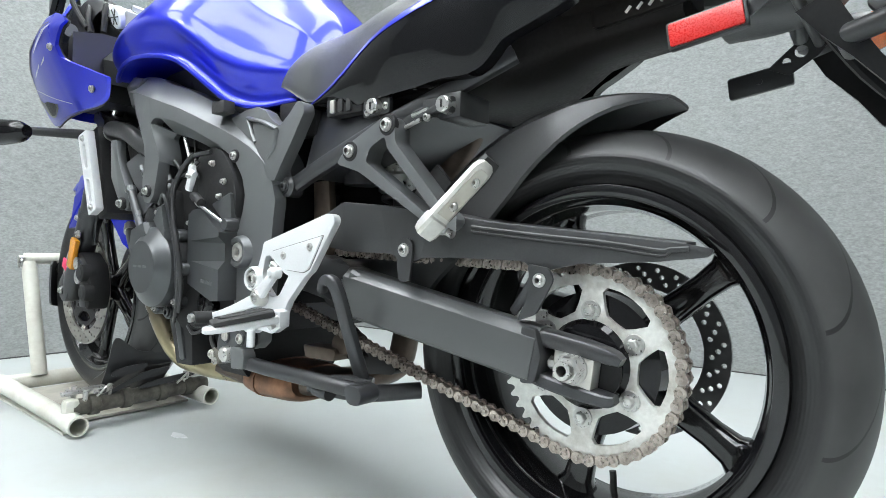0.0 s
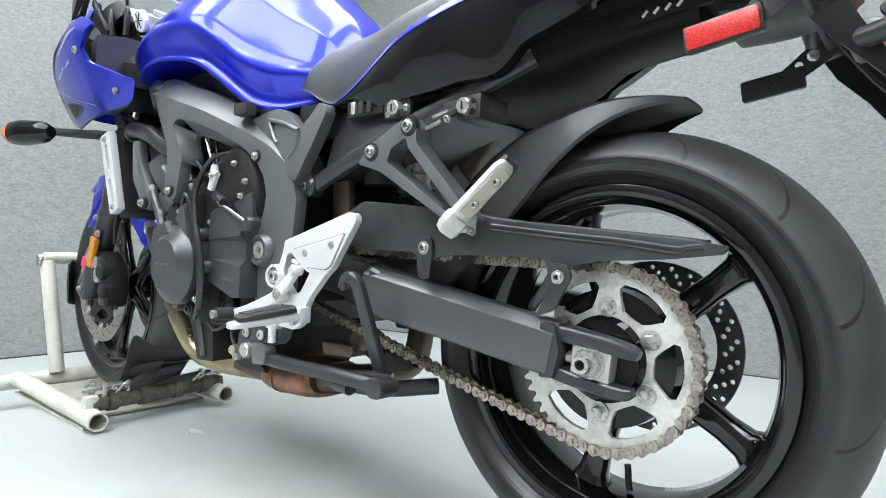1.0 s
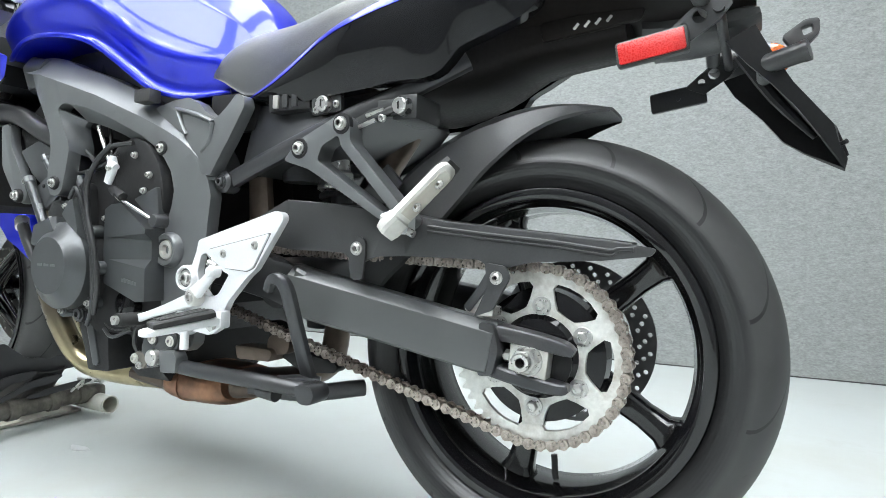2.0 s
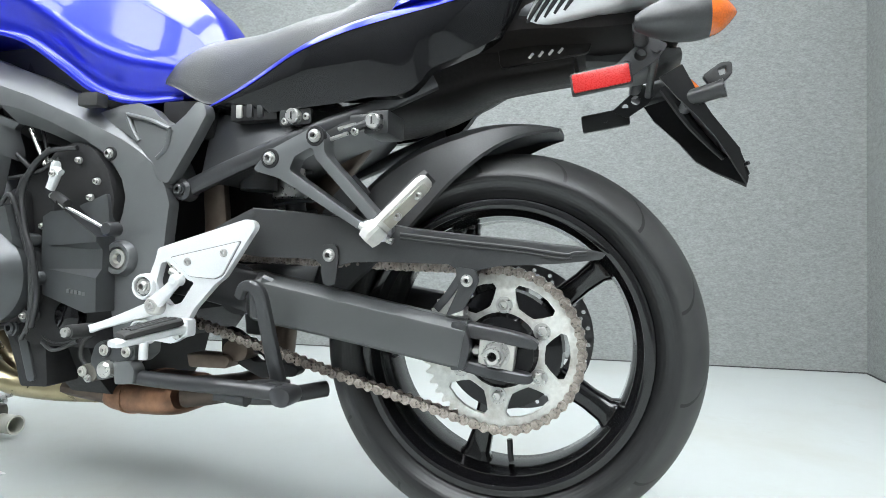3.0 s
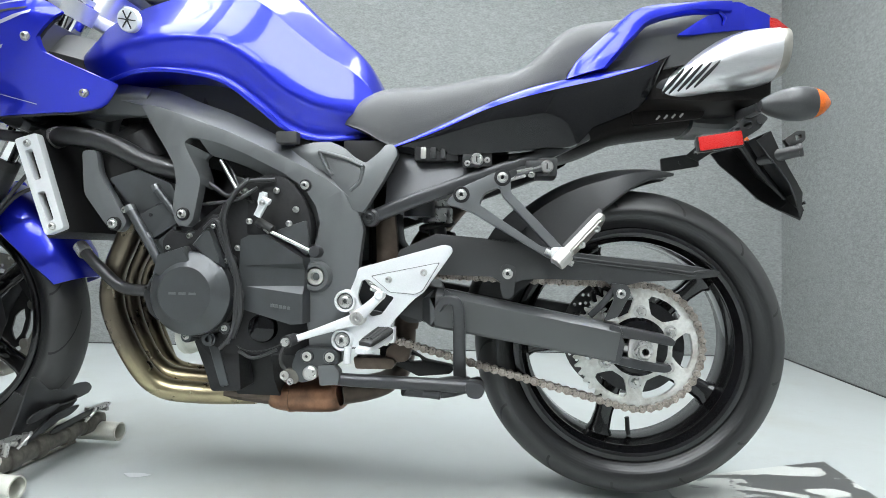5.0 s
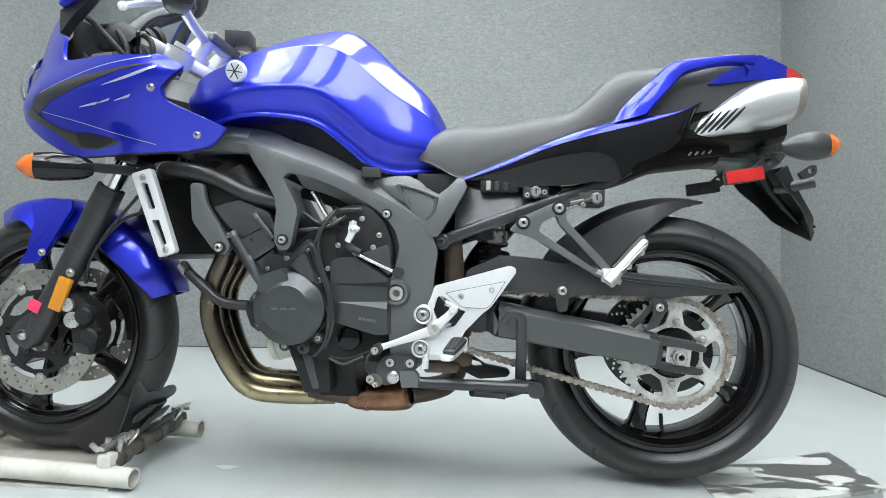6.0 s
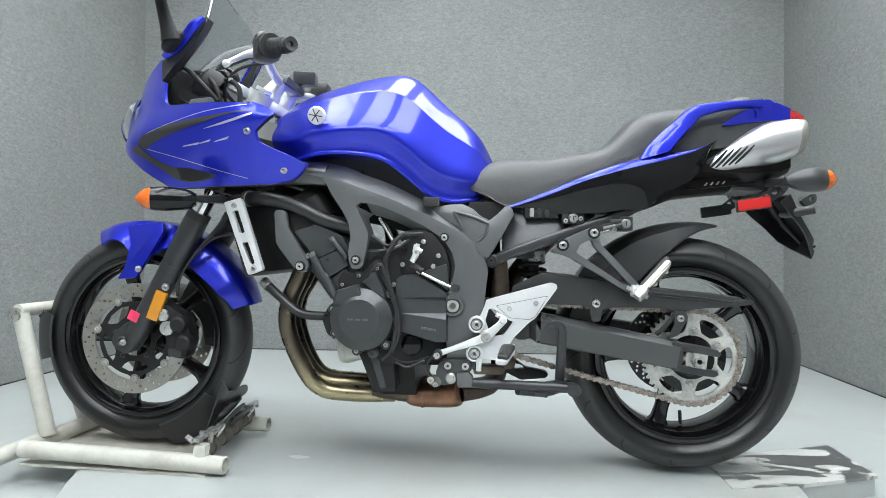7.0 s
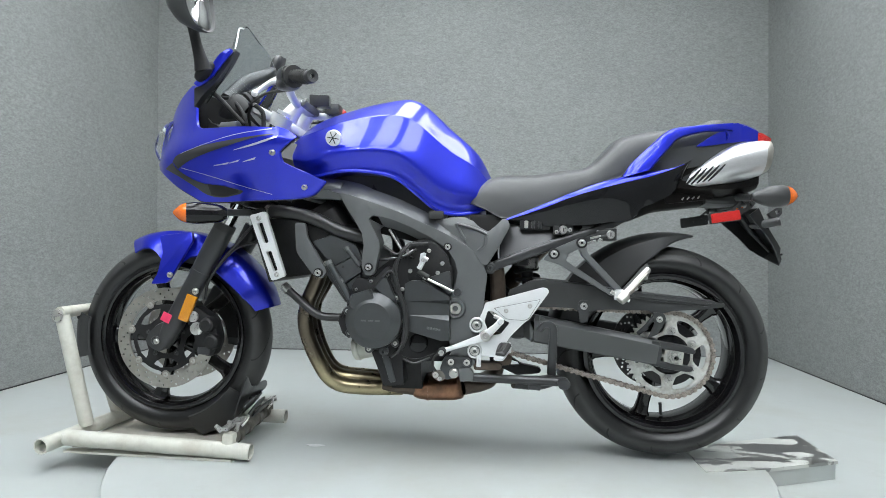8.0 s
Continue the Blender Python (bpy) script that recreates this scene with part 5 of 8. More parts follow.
for far, lip, back in fender_rows:
    far, lip, back = Vector(far), Vector(lip), Vector(back)
    shell = [far, Vector((back.x, 2 * TAIL_Y - back.y, back.z)), Vector((back.x + 0.006, TAIL_Y, back.z + 0.004)), back, lip]
    mid = (far + lip) / 2
    rings.append(shell + [p + (mid - p).normalized() * 0.005 for p in shell[::-1]])
fend = part("rear_fender", skin(rings), TAIL_BLACK, MOTO, "black plastic rear fender tongue", sharp=18)
part("rib", sweep([(0.935, TAIL_Y, 0.700, 0.010, 0.010), (0.975, TAIL_Y, 0.640, 0.008, 0.008), (1.020, TAIL_Y, 0.588, 0.004, 0.004)], 3, 10), TAIL_BLACK, fend)
part("tip_peg", disc_bar((1.040, TAIL_Y, 0.575), (1.052, TAIL_Y - 0.012, 0.580), 0.003, 8), TAIL_BLACK, fend)
part("root", sweep([(0.82, TAIL_Y, 0.735, 0.070, 0.022), (0.88, TAIL_Y, 0.735, 0.056, 0.024), (0.93, TAIL_Y, 0.738, 0.045, 0.018), (0.955, TAIL_Y, 0.745, 0.034, 0.008)], 4, 16, 3.5), PLASTIC, fend)
part("plate_lamp", disc_bar((0.955, -0.048, 0.658), (1.003, -0.059, 0.669), 0.0115, 20), PLASTIC, fend)
part("lamp_cap", disc_bar((1.000, -0.058, 0.6683), (1.006, -0.0596, 0.6697), 0.0125, 20), SATIN, fend)
part("lamp_foot", disc_bar((0.962, -0.050, 0.656), (0.962, 0.010, 0.660), 0.009, 12), PLASTIC, fend)
part("lamp_hook", plate([corners([(0.978, 0.690), (1.001, 0.707), (1.015, 0.707), (1.016, 0.691), (1.003, 0.677), (0.988, 0.677)], 0.004), corners([(0.997, 0.698), (1.008, 0.701), (1.009, 0.692), (1.000, 0.688)], 0.002)], -0.052, -0.040, 0.001), PLASTIC, fend)
for s, label in ((-1, "rectangular red reflector"), (1, "rectangular red reflector on a black bracket")):
    tilt = [corners([(0.803, 0.685), (0.883, 0.698), (0.887, 0.668), (0.807, 0.655)], 0.004)]
    y = s * 0.105 if s < 0 else 0.150
    if s < 0:
        body = part("reflector", plate(tilt, y - 0.006, y + 0.004, 0.001), PLASTIC, fend, label)
        part("lens", plate([corners([(0.806, 0.683), (0.880, 0.695), (0.884, 0.670), (0.810, 0.658)], 0.003)], y - 0.009, y - 0.0055, 0.001), RED, body, "red lens")
    else:
        body = part("reflector", plate(tilt, y - 0.003, y + 0.006, 0.001), PLASTIC, fend, label)
        part("lens", plate([corners([(0.806, 0.683), (0.880, 0.695), (0.884, 0.670), (0.810, 0.658)], 0.003)], y + 0.0055, y + 0.009, 0.001), RED, body, "red lens")
    part("bracket", plate([corners([(0.855, 0.690), (0.905, 0.735), (0.930, 0.720), (0.915, 0.700), (0.882, 0.678)], 0.004), ring(0.895, 0.708, 0.008, 14), ring(0.878, 0.697, 0.005, 12)], y + 0.004 * (1 if s < 0 else -1.5), y + 0.007 * (1 if s < 0 else -1), 0), PLASTIC, body)
    part("stud", disc_bar((0.845, y + 0.004 * s, 0.676), (0.845, y - 0.005 * s, 0.676), 0.004, 12), SATIN, body)
    part("arm", disc_bar((0.915, y, 0.715), (0.915, 0, 0.715), 0.006), PLASTIC, body)


def indicator(root, tip, label, fat=0.78, blunt=0.0, stuff=PLASTIC):
    """A teardrop body from root to tip, the last quarter an amber lens."""
    root, tip = Vector(root), Vector(tip)

    def at(u, r):
        return (*(root + (tip - root) * u), r * 1.02, r)
    body = part("indicator", sweep([at(0, 0.008 + blunt), at(0.14, 0.017 + blunt), at(0.38, 0.0255), at(0.58, 0.027), at(fat, 0.0245)], 5, 18, 2.3, ref=(0, 0.3, 1)), stuff, MOTO, label, sharp=45)
    part("lens", sweep([at(fat - 0.005, 0.0248), at(fat + (1 - fat) * 0.4, 0.0205), at(fat + (1 - fat) * 0.75, 0.012), at(1.0, 0.003)], 4, 18, 2.3, ref=(0, 0.3, 1)), AMBER, body, "amber lens", sharp=45)
    return body


for s in (-1, 1):
    ind = indicator((0.886, s * 0.176, 0.724), (1.000, s * 0.172, 0.729), "black rear indicator with amber lens", 0.74)
    part("stalk", sweep([(0.90, s * 0.05, 0.735, 0.010, 0.012), (0.895, s * 0.11, 0.728, 0.010, 0.010), (0.892, s * 0.165, 0.724, 0.009, 0.009)], 4, 12, 2.5, ref=(1, 0, 0)), PLASTIC, ind)
    ind = indicator((-0.462, s * 0.262, 0.657), (-0.578, s * 0.318, 0.655), "glossy black front indicator with amber lens", 0.76, 0.005, GLOSS_BLACK)
    ind.matrix_basis = NOSE_FIT
    part("stalk", sweep([(-0.455, s * 0.14, 0.668, 0.011, 0.011), (-0.466, s * 0.20, 0.664, 0.010, 0.010), (-0.480, s * 0.266, 0.660, 0.009, 0.009)], 4, 12, 2.5, ref=(1, 0, 0)), PLASTIC, ind)

# black box and locks behind the frame
box = part("battery_cover", skin([[(x, y, z) for y, z in ((-w, zb), (-w + 0.034, zt), (w - 0.034, zt), (w, zb))] for x, w, zb, zt in ((0.248, 0.150, 0.545, 0.668), (0.262, 0.156, 0.540, 0.672), (0.36, 0.154, 0.580, 0.672), (0.43, 0.146, 0.615, 0.674), (0.47, 0.120, 0.640, 0.676))]), SATIN, MOTO, "dark grey side box below the seat")
part("relay", block((0.300, -0.152, 0.632), (0.380, -0.120, 0.662), 0.004), CRANK_BLACK, box)
for k in range(3):
    part("fuse", block((0.312 + 0.018 * k, -0.156, 0.636), (0.322 + 0.018 * k, -0.150, 0.656), 0.002), PLASTIC if k else BLOCK_STEEL, box)
for x, z in ((0.397, 0.627), (0.432, 0.633)):
    bolt((x, -0.158, z), 0.0055, STEEL, box, length=0.003)
for a, c in (((0.471, -0.160, 0.597), (0.500, -0.160, 0.606)), ((0.485, -0.160, 0.612), (0.512, -0.160, 0.618))):
    part("latch_rod", disc_bar(a, c, 0.003, 8), STEEL, box)
bolt((0.510, -0.160, 0.608), 0.006, STEEL, box, length=0.004)
part("latch_bracket", plate([corners([(0.455, 0.606), (0.490, 0.622), (0.520, 0.626), (0.522, 0.612), (0.470, 0.594)], 0.004)], -0.157, -0.153, 0.001), PLASTIC, box)
part("lock_housing", block((0.518, -0.148, 0.606), (0.556, -0.080, 0.640), 0.004), PLASTIC, box)
part("lock_plate", plate([corners([(0.388, 0.620), (0.440, 0.622), (0.440, 0.646), (0.388, 0.644)], 0.005)], -0.158, -0.150, 0.001), PLASTIC, box)
for c in ((0.414, -0.158, 0.633), (0.537, -0.152, 0.622)):
    lk = part("lock", lathe([(0.0, -0.012), (0.009, -0.012), (0.011, -0.010), (0.0115, 0.0), (0.013, 0.012)], c, 24, caps=False), STEEL, box, "silver key lock")
    part("keyhole", block((c[0] - 0.0012, c[1] - 0.0128, c[2] - 0.005), (c[0] + 0.0012, c[1] - 0.0115, c[2] + 0.005), 0), CRANK_BLACK, lk)
part("helmet_hook", sweep([(0.485, -0.158, 0.606, 0.003, 0.003), (0.505, -0.160, 0.612, 0.003, 0.004), (0.530, -0.158, 0.620, 0.004, 0.006)], 3, 10), SATIN, box)
part("hook_body", block((0.500, -0.158, 0.612), (0.548, -0.135, 0.633), 0.004), PLASTIC, box)
part("shock_tank", disc_bar((0.30, -0.07, 0.535), (0.30, -0.07, 0.60), 0.030), SATIN, box)

# engine
engine = part("engine", skin([[(x, y, z) for y, z in ((-w, zb), (-w, zt), (w, zt), (w, zb))] for x, w, zb, zt in ((-0.168, 0.14, 0.37, 0.44), (-0.13, 0.185, 0.33, 0.48), (-0.02, 0.20, 0.280, 0.56), (0.10, 0.165, 0.275, 0.57), (0.155, 0.14, 0.33, 0.53))]), CRANK_BLACK, MOTO, "black four-cylinder engine")
part("sump", skin([[(x, y, z) for x, y in ((-0.045, -w), (0.04, -w), (0.05, w), (-0.035, w))] for z, w in ((0.185, 0.10), (0.22, 0.13), (0.30, 0.16))]), CRANK_BLACK, engine)
part("sump_cover", plate([corners([(-0.092, 0.306), (-0.032, 0.308), (-0.004, 0.281), (0.001, 0.212), (-0.055, 0.209), (-0.066, 0.244)], 0.006)], -0.190, -0.13, 0.006), CRANK_BLACK, engine)
part("sump_rib", plate([corners([(-0.060, 0.292), (-0.040, 0.292), (-0.020, 0.222), (-0.036, 0.218)], 0.005)], -0.194, -0.185, 0.003), ENGINE_GREY, engine)
# cylinder block, leaning forward
part("cylinder_block", sweep([(-0.115, 0, 0.46, 0.190, 0.066), (-0.165, 0, 0.535, 0.190, 0.070), (-0.175, 0, 0.55, 0.186, 0.062), (-0.215, 0, 0.61, 0.186, 0.066)], 3, 24, 7, smooth=False), ENGINE_GREY, engine)
part("head_cover", sweep([(-0.213, 0, 0.605, 0.192, 0.070), (-0.245, 0, 0.655, 0.190, 0.066), (-0.260, 0, 0.678, 0.17, 0.050)], 3, 24, 6, smooth=False), CRANK_BLACK, engine)
part("side_plate", plate([corners([(-0.191, 0.522), (-0.172, 0.534), (-0.137, 0.551), (-0.121, 0.530), (-0.114, 0.511), (-0.164, 0.479), (-0.172, 0.486)], 0.005)], -0.209, -0.185, 0.004), ENGINE_GREY, engine)
part("side_step", plate([corners([(-0.154, 0.478), (-0.120, 0.506), (-0.115, 0.482), (-0.134, 0.454)], 0.004)], -0.206, -0.185, 0.004), ENGINE_GREY, engine)
part("head_side", plate([corners([(-0.251, 0.590), (-0.196, 0.607), (-0.132, 0.581), (-0.109, 0.535), (-0.137, 0.554), (-0.186, 0.528), (-0.215, 0.549)], 0.006)], -0.203, -0.18, 0.005), ENGINE_GREY, engine)
part("block_boss", disc_bar((-0.165, -0.2105, 0.524), (-0.165, -0.205, 0.524), 0.0035, 10), CRANK_BLACK, engine)
for (a, c), r in ((((-0.202, 0.534), (-0.132, 0.420)), 0.0085), (((-0.154, 0.572), (-0.117, 0.527)), 0.0065), (((-0.166, 0.486), (-0.146, 0.450)), 0.005)):
    part("stud", disc_bar((a[0], -0.213, a[1]), (c[0], -0.213, c[1]), r), ENGINE_GREY, engine)
    part("stud_head", disc_bar((a[0] - 0.003, -0.213, a[1] + 0.005), (a[0] + 0.002, -0.213, a[1] - 0.004), r * 1.15, 10), FRAME_GREY, engine)
bolt((-0.211, -0.214, 0.532), 0.006, STEEL, engine)
# alternator cover
ALT = (-0.077, 0, 0.387)
part("cover_flange", lathe([(0.0, -0.214), (0.077, -0.214), (0.079, -0.210), (0.081, -0.17)], ALT, 48, caps=False), CRANK_BLACK, engine)
part("alternator_cover", lathe([(0.0, -0.250), (0.047, -0.250), (0.0495, -0.248), (0.051, -0.2465), (0.069, -0.236), (0.073, -0.231), (0.075, -0.206)], ALT, 56, caps=False), ENGINE_GREY, engine, "round dark grey alternator cover")
fin = [(-0.078, 0.472), (-0.054, 0.501), (-0.044, 0.502), (-0.020, 0.447), (-0.017, 0.432), (-0.036, 0.439), (-0.059, 0.454)]
part("cover_fin", skin([[(x, -0.19, z) for x, z in fin], [(x, -0.224, z) for x, z in fin], [(x * 0.82 + fin[2][0] * 0.18, -0.232 - 0.004 * (k in (3, 4)), z * 0.82 + (fin[2][1] - 0.025) * 0.18) for k, (x, z) in enumerate(fin)]]), ENGINE_GREY, engine, sharp=10)
part("cover_horn", plate([corners([(-0.140, 0.478), (-0.125, 0.500), (-0.085, 0.490), (-0.045, 0.530), (-0.030, 0.520), (-0.020, 0.440), (-0.06, 0.40), (-0.13, 0.42)], 0.008)], -0.218, -0.18, 0.008), CRANK_BLACK, engine)
step = [(-0.136, 0.453), (-0.086, 0.469), (-0.072, 0.446), (-0.085, 0.428), (-0.131, 0.413), (-0.144, 0.418)]
part("cover_step", skin([[(x, -0.20, z) for x, z in step], [(x, -0.234, z) for x, z in step], [(x * 0.86 - 0.0952 * 0.14, -0.244, z * 0.86 + 0.452 * 0.14) for x, z in step]]), ENGINE_GREY, engine, sharp=10)
part("connector", plate([corners([(-0.160, 0.415), (-0.139, 0.424), (-0.136, 0.353), (-0.145, 0.335), (-0.163, 0.349), (-0.175, 0.381)], 0.004)], -0.212, -0.18, 0.004), CRANK_BLACK, engine)
bolt((-0.165, -0.213, 0.394), 0.006, CRANK_BLACK, engine)
for k in range(3):
    part("plain_mark", block((-0.105 + 0.018 * k, -0.2506, 0.386), (-0.092 + 0.018 * k, -0.2498, 0.390), 0), FRAME_GREY, engine)
for x, z in [(-0.126, 0.466), (-0.087, 0.487), (-0.149, 0.408), (-0.142, 0.351), (-0.090, 0.310), (-0.043, 0.505), (-0.019, 0.445), (-0.000, 0.386), (-0.020, 0.327)]:
    part("ear", lathe([(0.0, -0.216), (0.010, -0.216), (0.0115, -0.213), (0.012, -0.18)], (x, 0, z), 16, caps=False), ENGINE_GREY, engine)
    bolt((x, -0.216, z), 0.0056, STEEL, engine)
bolt((-0.051, -0.210, 0.306), 0.013, ENGINE_GREY, engine)
# clutch actuator cover and sprocket cover
part("gearbox_cover", plate([corners([(-0.014, 0.567), (0.010, 0.592), (0.048, 0.603), (0.082, 0.593), (0.111, 0.558), (0.125, 0.516), (0.123, 0.469), (0.050, 0.487), (-0.004, 0.489)], 0.010)], -0.192, -0.14, 0.006), CRANK_BLACK, engine)


def sprocket_cover():
    """Three panels: the upper and lower ones stand proud towards the rear, with folds running to a point."""
    y, q = -0.205, -0.0125
    front = {"a": (0.001, y, 0.483), "b": (0.016, y, 0.491), "c": (0.045, y + q * 0.2, 0.493), "d": (0.119, y + q, 0.452), "e": (0.119, y + q, 0.444), "f": (0.119, y, 0.433), "g": (0.119, y, 0.404), "h": (0.120, y + q, 0.390),
             "i": (0.121, y + q, 0.339), "j": (0.100, y + q, 0.337), "k": (0.003, y, 0.361), "l": (0.000, y, 0.401), "m": (-0.000, y, 0.437), "p": (0.012, y, 0.437), "r": (0.012, y, 0.401)}
    bm = bmesh.new()
    v = {n: bm.verts.new(p) for n, p in front.items()}
    for f in ("abcdepm", "pef", "mpfgrl", "rgh", "lrhijk"):
        bm.faces.new([v[n] for n in f])
    rim = "abcdefghijklm"
    back = {n: bm.verts.new((front[n][0] + (0.006 if n in "bcdefghij" else -0.006), -0.150, front[n][2])) for n in rim}
    for n, m in zip(rim, rim[1:] + rim[0]):
        bm.faces.new((v[n], v[m], back[m], back[n]))
    return bm


spc = part("sprocket_cover", sprocket_cover(), ENGINE_GREY, engine, "dark grey sprocket cover", sharp=8)
for k in range(6):
    part("plain_mark", block((0.062 + 0.0075 * k, -0.2150, 0.366 - 0.0009 * k), (0.0675 + 0.0075 * k, -0.2110, 0.3715 - 0.0009 * k), 0), FRAME_GREY, spc)
for x, z in [(0.004, 0.570), (0.062, 0.571), (0.098, 0.538), (0.013, 0.516), (0.086, 0.513), (-0.007, 0.468)]:
    bolt((x, -0.198, z), 0.0056, STEEL, engine)
part("cover_plate", plate([corners([(0.062, 0.500), (0.118, 0.520), (0.124, 0.470), (0.120, 0.455)], 0.006)], -0.198, -0.15, 0.004), ENGINE_GREY, engine)
part("drain_boss", lathe([(0.0, -0.192), (0.021, -0.192), (0.0245, -0.190), (0.026, -0.186), (0.027, -0.16)], (0.036, 0, 0.325), 32, caps=False), GLOSS_BLACK, engine)
# clutch arm and shift rod
part("clutch_arm", sweep([(*(0.050, -0.228, 0.564), 0.005, 0.006), (*(0.050, -0.228, 0.549), 0.006, 0.009), (*(0.048, -0.228, 0.539), 0.006, 0.007), (*(0.040, -0.228, 0.523), 0.005, 0.0065)], 3, 12, 3, ref=(0, 1, 0)), ALLOY, engine, "silver clutch arm")
part("arm_ear", disc_bar((0.050, -0.230, 0.554), (0.063, -0.230, 0.547), 0.0055, 10), ALLOY, engine)
part("arm_ear", disc_bar((0.051, -0.230, 0.554), (0.054, -0.230, 0.565), 0.0050, 10), ALLOY, engine)
bolt((0.051, -0.235, 0.546), 0.0050, STEEL, engine, length=0.004)
part("push_rod", disc_bar((0.059, -0.217, 0.498), (0.138, -0.214, 0.462), 0.0036), CHROME, engine)
part("rod_nut", disc_bar((0.051, -0.217, 0.504), (0.059, -0.217, 0.498), 0.0060, 6), STEEL, engine)
part("rod_boot", disc_bar((0.036, -0.216, 0.515), (0.049, -0.217, 0.506), 0.0075), RUBBER, engine)
part("rod_end", lathe([(0.0, -0.010), (0.009, -0.010), (0.011, -0.006), (0.011, 0.012)], (0.140, -0.212, 0.464), 18, caps=False), SATIN, engine)
part("rod_boot", disc_bar((0.040, -0.216, 0.514), (0.064, -0.218, 0.501), 0.0075), RUBBER, engine)
part("oil_filter", turned(lathe([(0.0, -0.160), (0.025, -0.160), (0.0295, -0.157), (0.0305, -0.149), (0.032, -0.147), (0.032, -0.143), (0.0305, -0.141), (0.0305, -0.080)], (0.006, -0.112, 0.298), 32, "x", caps=False), (-0.12, -0.112, 0.292), 0, -15, 0), WHITE_TUBE, engine, "pale oil filter")

# throttle bodies, hoses and cables
part("airbox", skin([[(x, y, z) for y, z in ((-w, zb), (-w * 1.02, (zb + zt) / 2), (-w, zt), (w, zt), (w * 1.02, (zb + zt) / 2), (w, zb))] for x, w, zb, zt in ((-0.24, 0.12, 0.69, 0.76), (-0.10, 0.15, 0.62, 0.75), (0.08, 0.14, 0.58, 0.68), (0.15, 0.12, 0.55, 0.66))]), CRANK_BLACK, engine)
CABLES = [
    ("radiator_hose", 0.018, [(-0.385, -0.17, 0.668), (-0.33, -0.195, 0.668), (-0.25, -0.200, 0.652), (-0.18, -0.198, 0.620), (-0.11, -0.190, 0.602)]),
    ("lower_hose", 0.011, [(-0.340, -0.15, 0.462), (-0.29, -0.165, 0.425), (-0.235, -0.175, 0.390), (-0.16, -0.18, 0.386)]),
    ("cable", 0.0035, [(-0.055, -0.23, 0.500), (-0.030, -0.235, 0.515), (-0.015, -0.228, 0.47), (0.003, -0.228, 0.42), (0.000, -0.222, 0.34), (-0.015, -0.215, 0.30)]),
    ("cable", 0.0035, [(-0.020, -0.222, 0.545), (-0.030, -0.225, 0.50), (-0.010, -0.228, 0.45), (0.008, -0.225, 0.39), (-0.005, -0.22, 0.32), (-0.03, -0.21, 0.29)]),
    ("cable", 0.003, [(-0.045, -0.17, 0.63), (-0.025, -0.18, 0.60), (-0.005, -0.19, 0.565), (0.02, -0.20, 0.55)]),
    ("cable", 0.003, [(-0.10, -0.20, 0.545), (-0.05, -0.21, 0.545), (0.00, -0.21, 0.555), (0.03, -0.205, 0.575)]),
    ("cable", 0.003, [(0.00, -0.20, 0.285), (0.03, -0.205, 0.275), (0.07, -0.20, 0.290)]),
    ("brake_hose", 0.004, [(-0.44, -0.13, 0.64), (-0.485, -0.135, 0.585), (-0.535, -0.13, 0.53), (-0.575, -0.125, 0.47), (-0.585, -0.12, 0.42)]),
    ("brake_hose", 0.004, [(-0.40, -0.09, 0.60), (-0.44, -0.115, 0.585), (-0.50, -0.12, 0.565), (-0.56, -0.125, 0.50)]),
    ("pale_cable", 0.0035, [(-0.046, -0.19, 0.626), (-0.030, -0.192, 0.600), (-0.006, -0.195, 0.562)]),
    ("pale_cable", 0.0022, [(-0.070, -0.19, 0.548), (-0.040, -0.20, 0.550), (-0.012, -0.205, 0.553), (0.020, -0.20, 0.572)]),
    ("thin_cable", 0.0012, [(-0.025, -0.192, 0.310), (0.005, -0.196, 0.288), (0.040, -0.196, 0.286), (0.080, -0.195, 0.300)]),
    ("cable", 0.0045, [(0.015, -0.205, 0.590), (-0.010, -0.215, 0.560), (-0.022, -0.222, 0.520), (-0.012, -0.226, 0.470), (0.006, -0.226, 0.420), (0.012, -0.222, 0.360), (-0.005, -0.215, 0.310)]),
    ("cable", 0.004, [(-0.085, -0.20, 0.600), (-0.050, -0.20, 0.575), (-0.020, -0.205, 0.560), (0.010, -0.205, 0.585), (0.060, -0.20, 0.590)]),
]
for name, r, pts in CABLES:
    part(name, tube(pts, r, 6, 12, ref=(0, 1, 0)), STEEL if name == "pale_cable" else HOSE, engine)
for p, q in (((-0.385, -0.17, 0.668), (-0.370, -0.178, 0.669)), ((-0.345, -0.147, 0.466), (-0.328, -0.155, 0.452))):
    part("hose_clip", disc_bar(p, q, 0.020 if p[2] > 0.6 else 0.013), STEEL, engine)

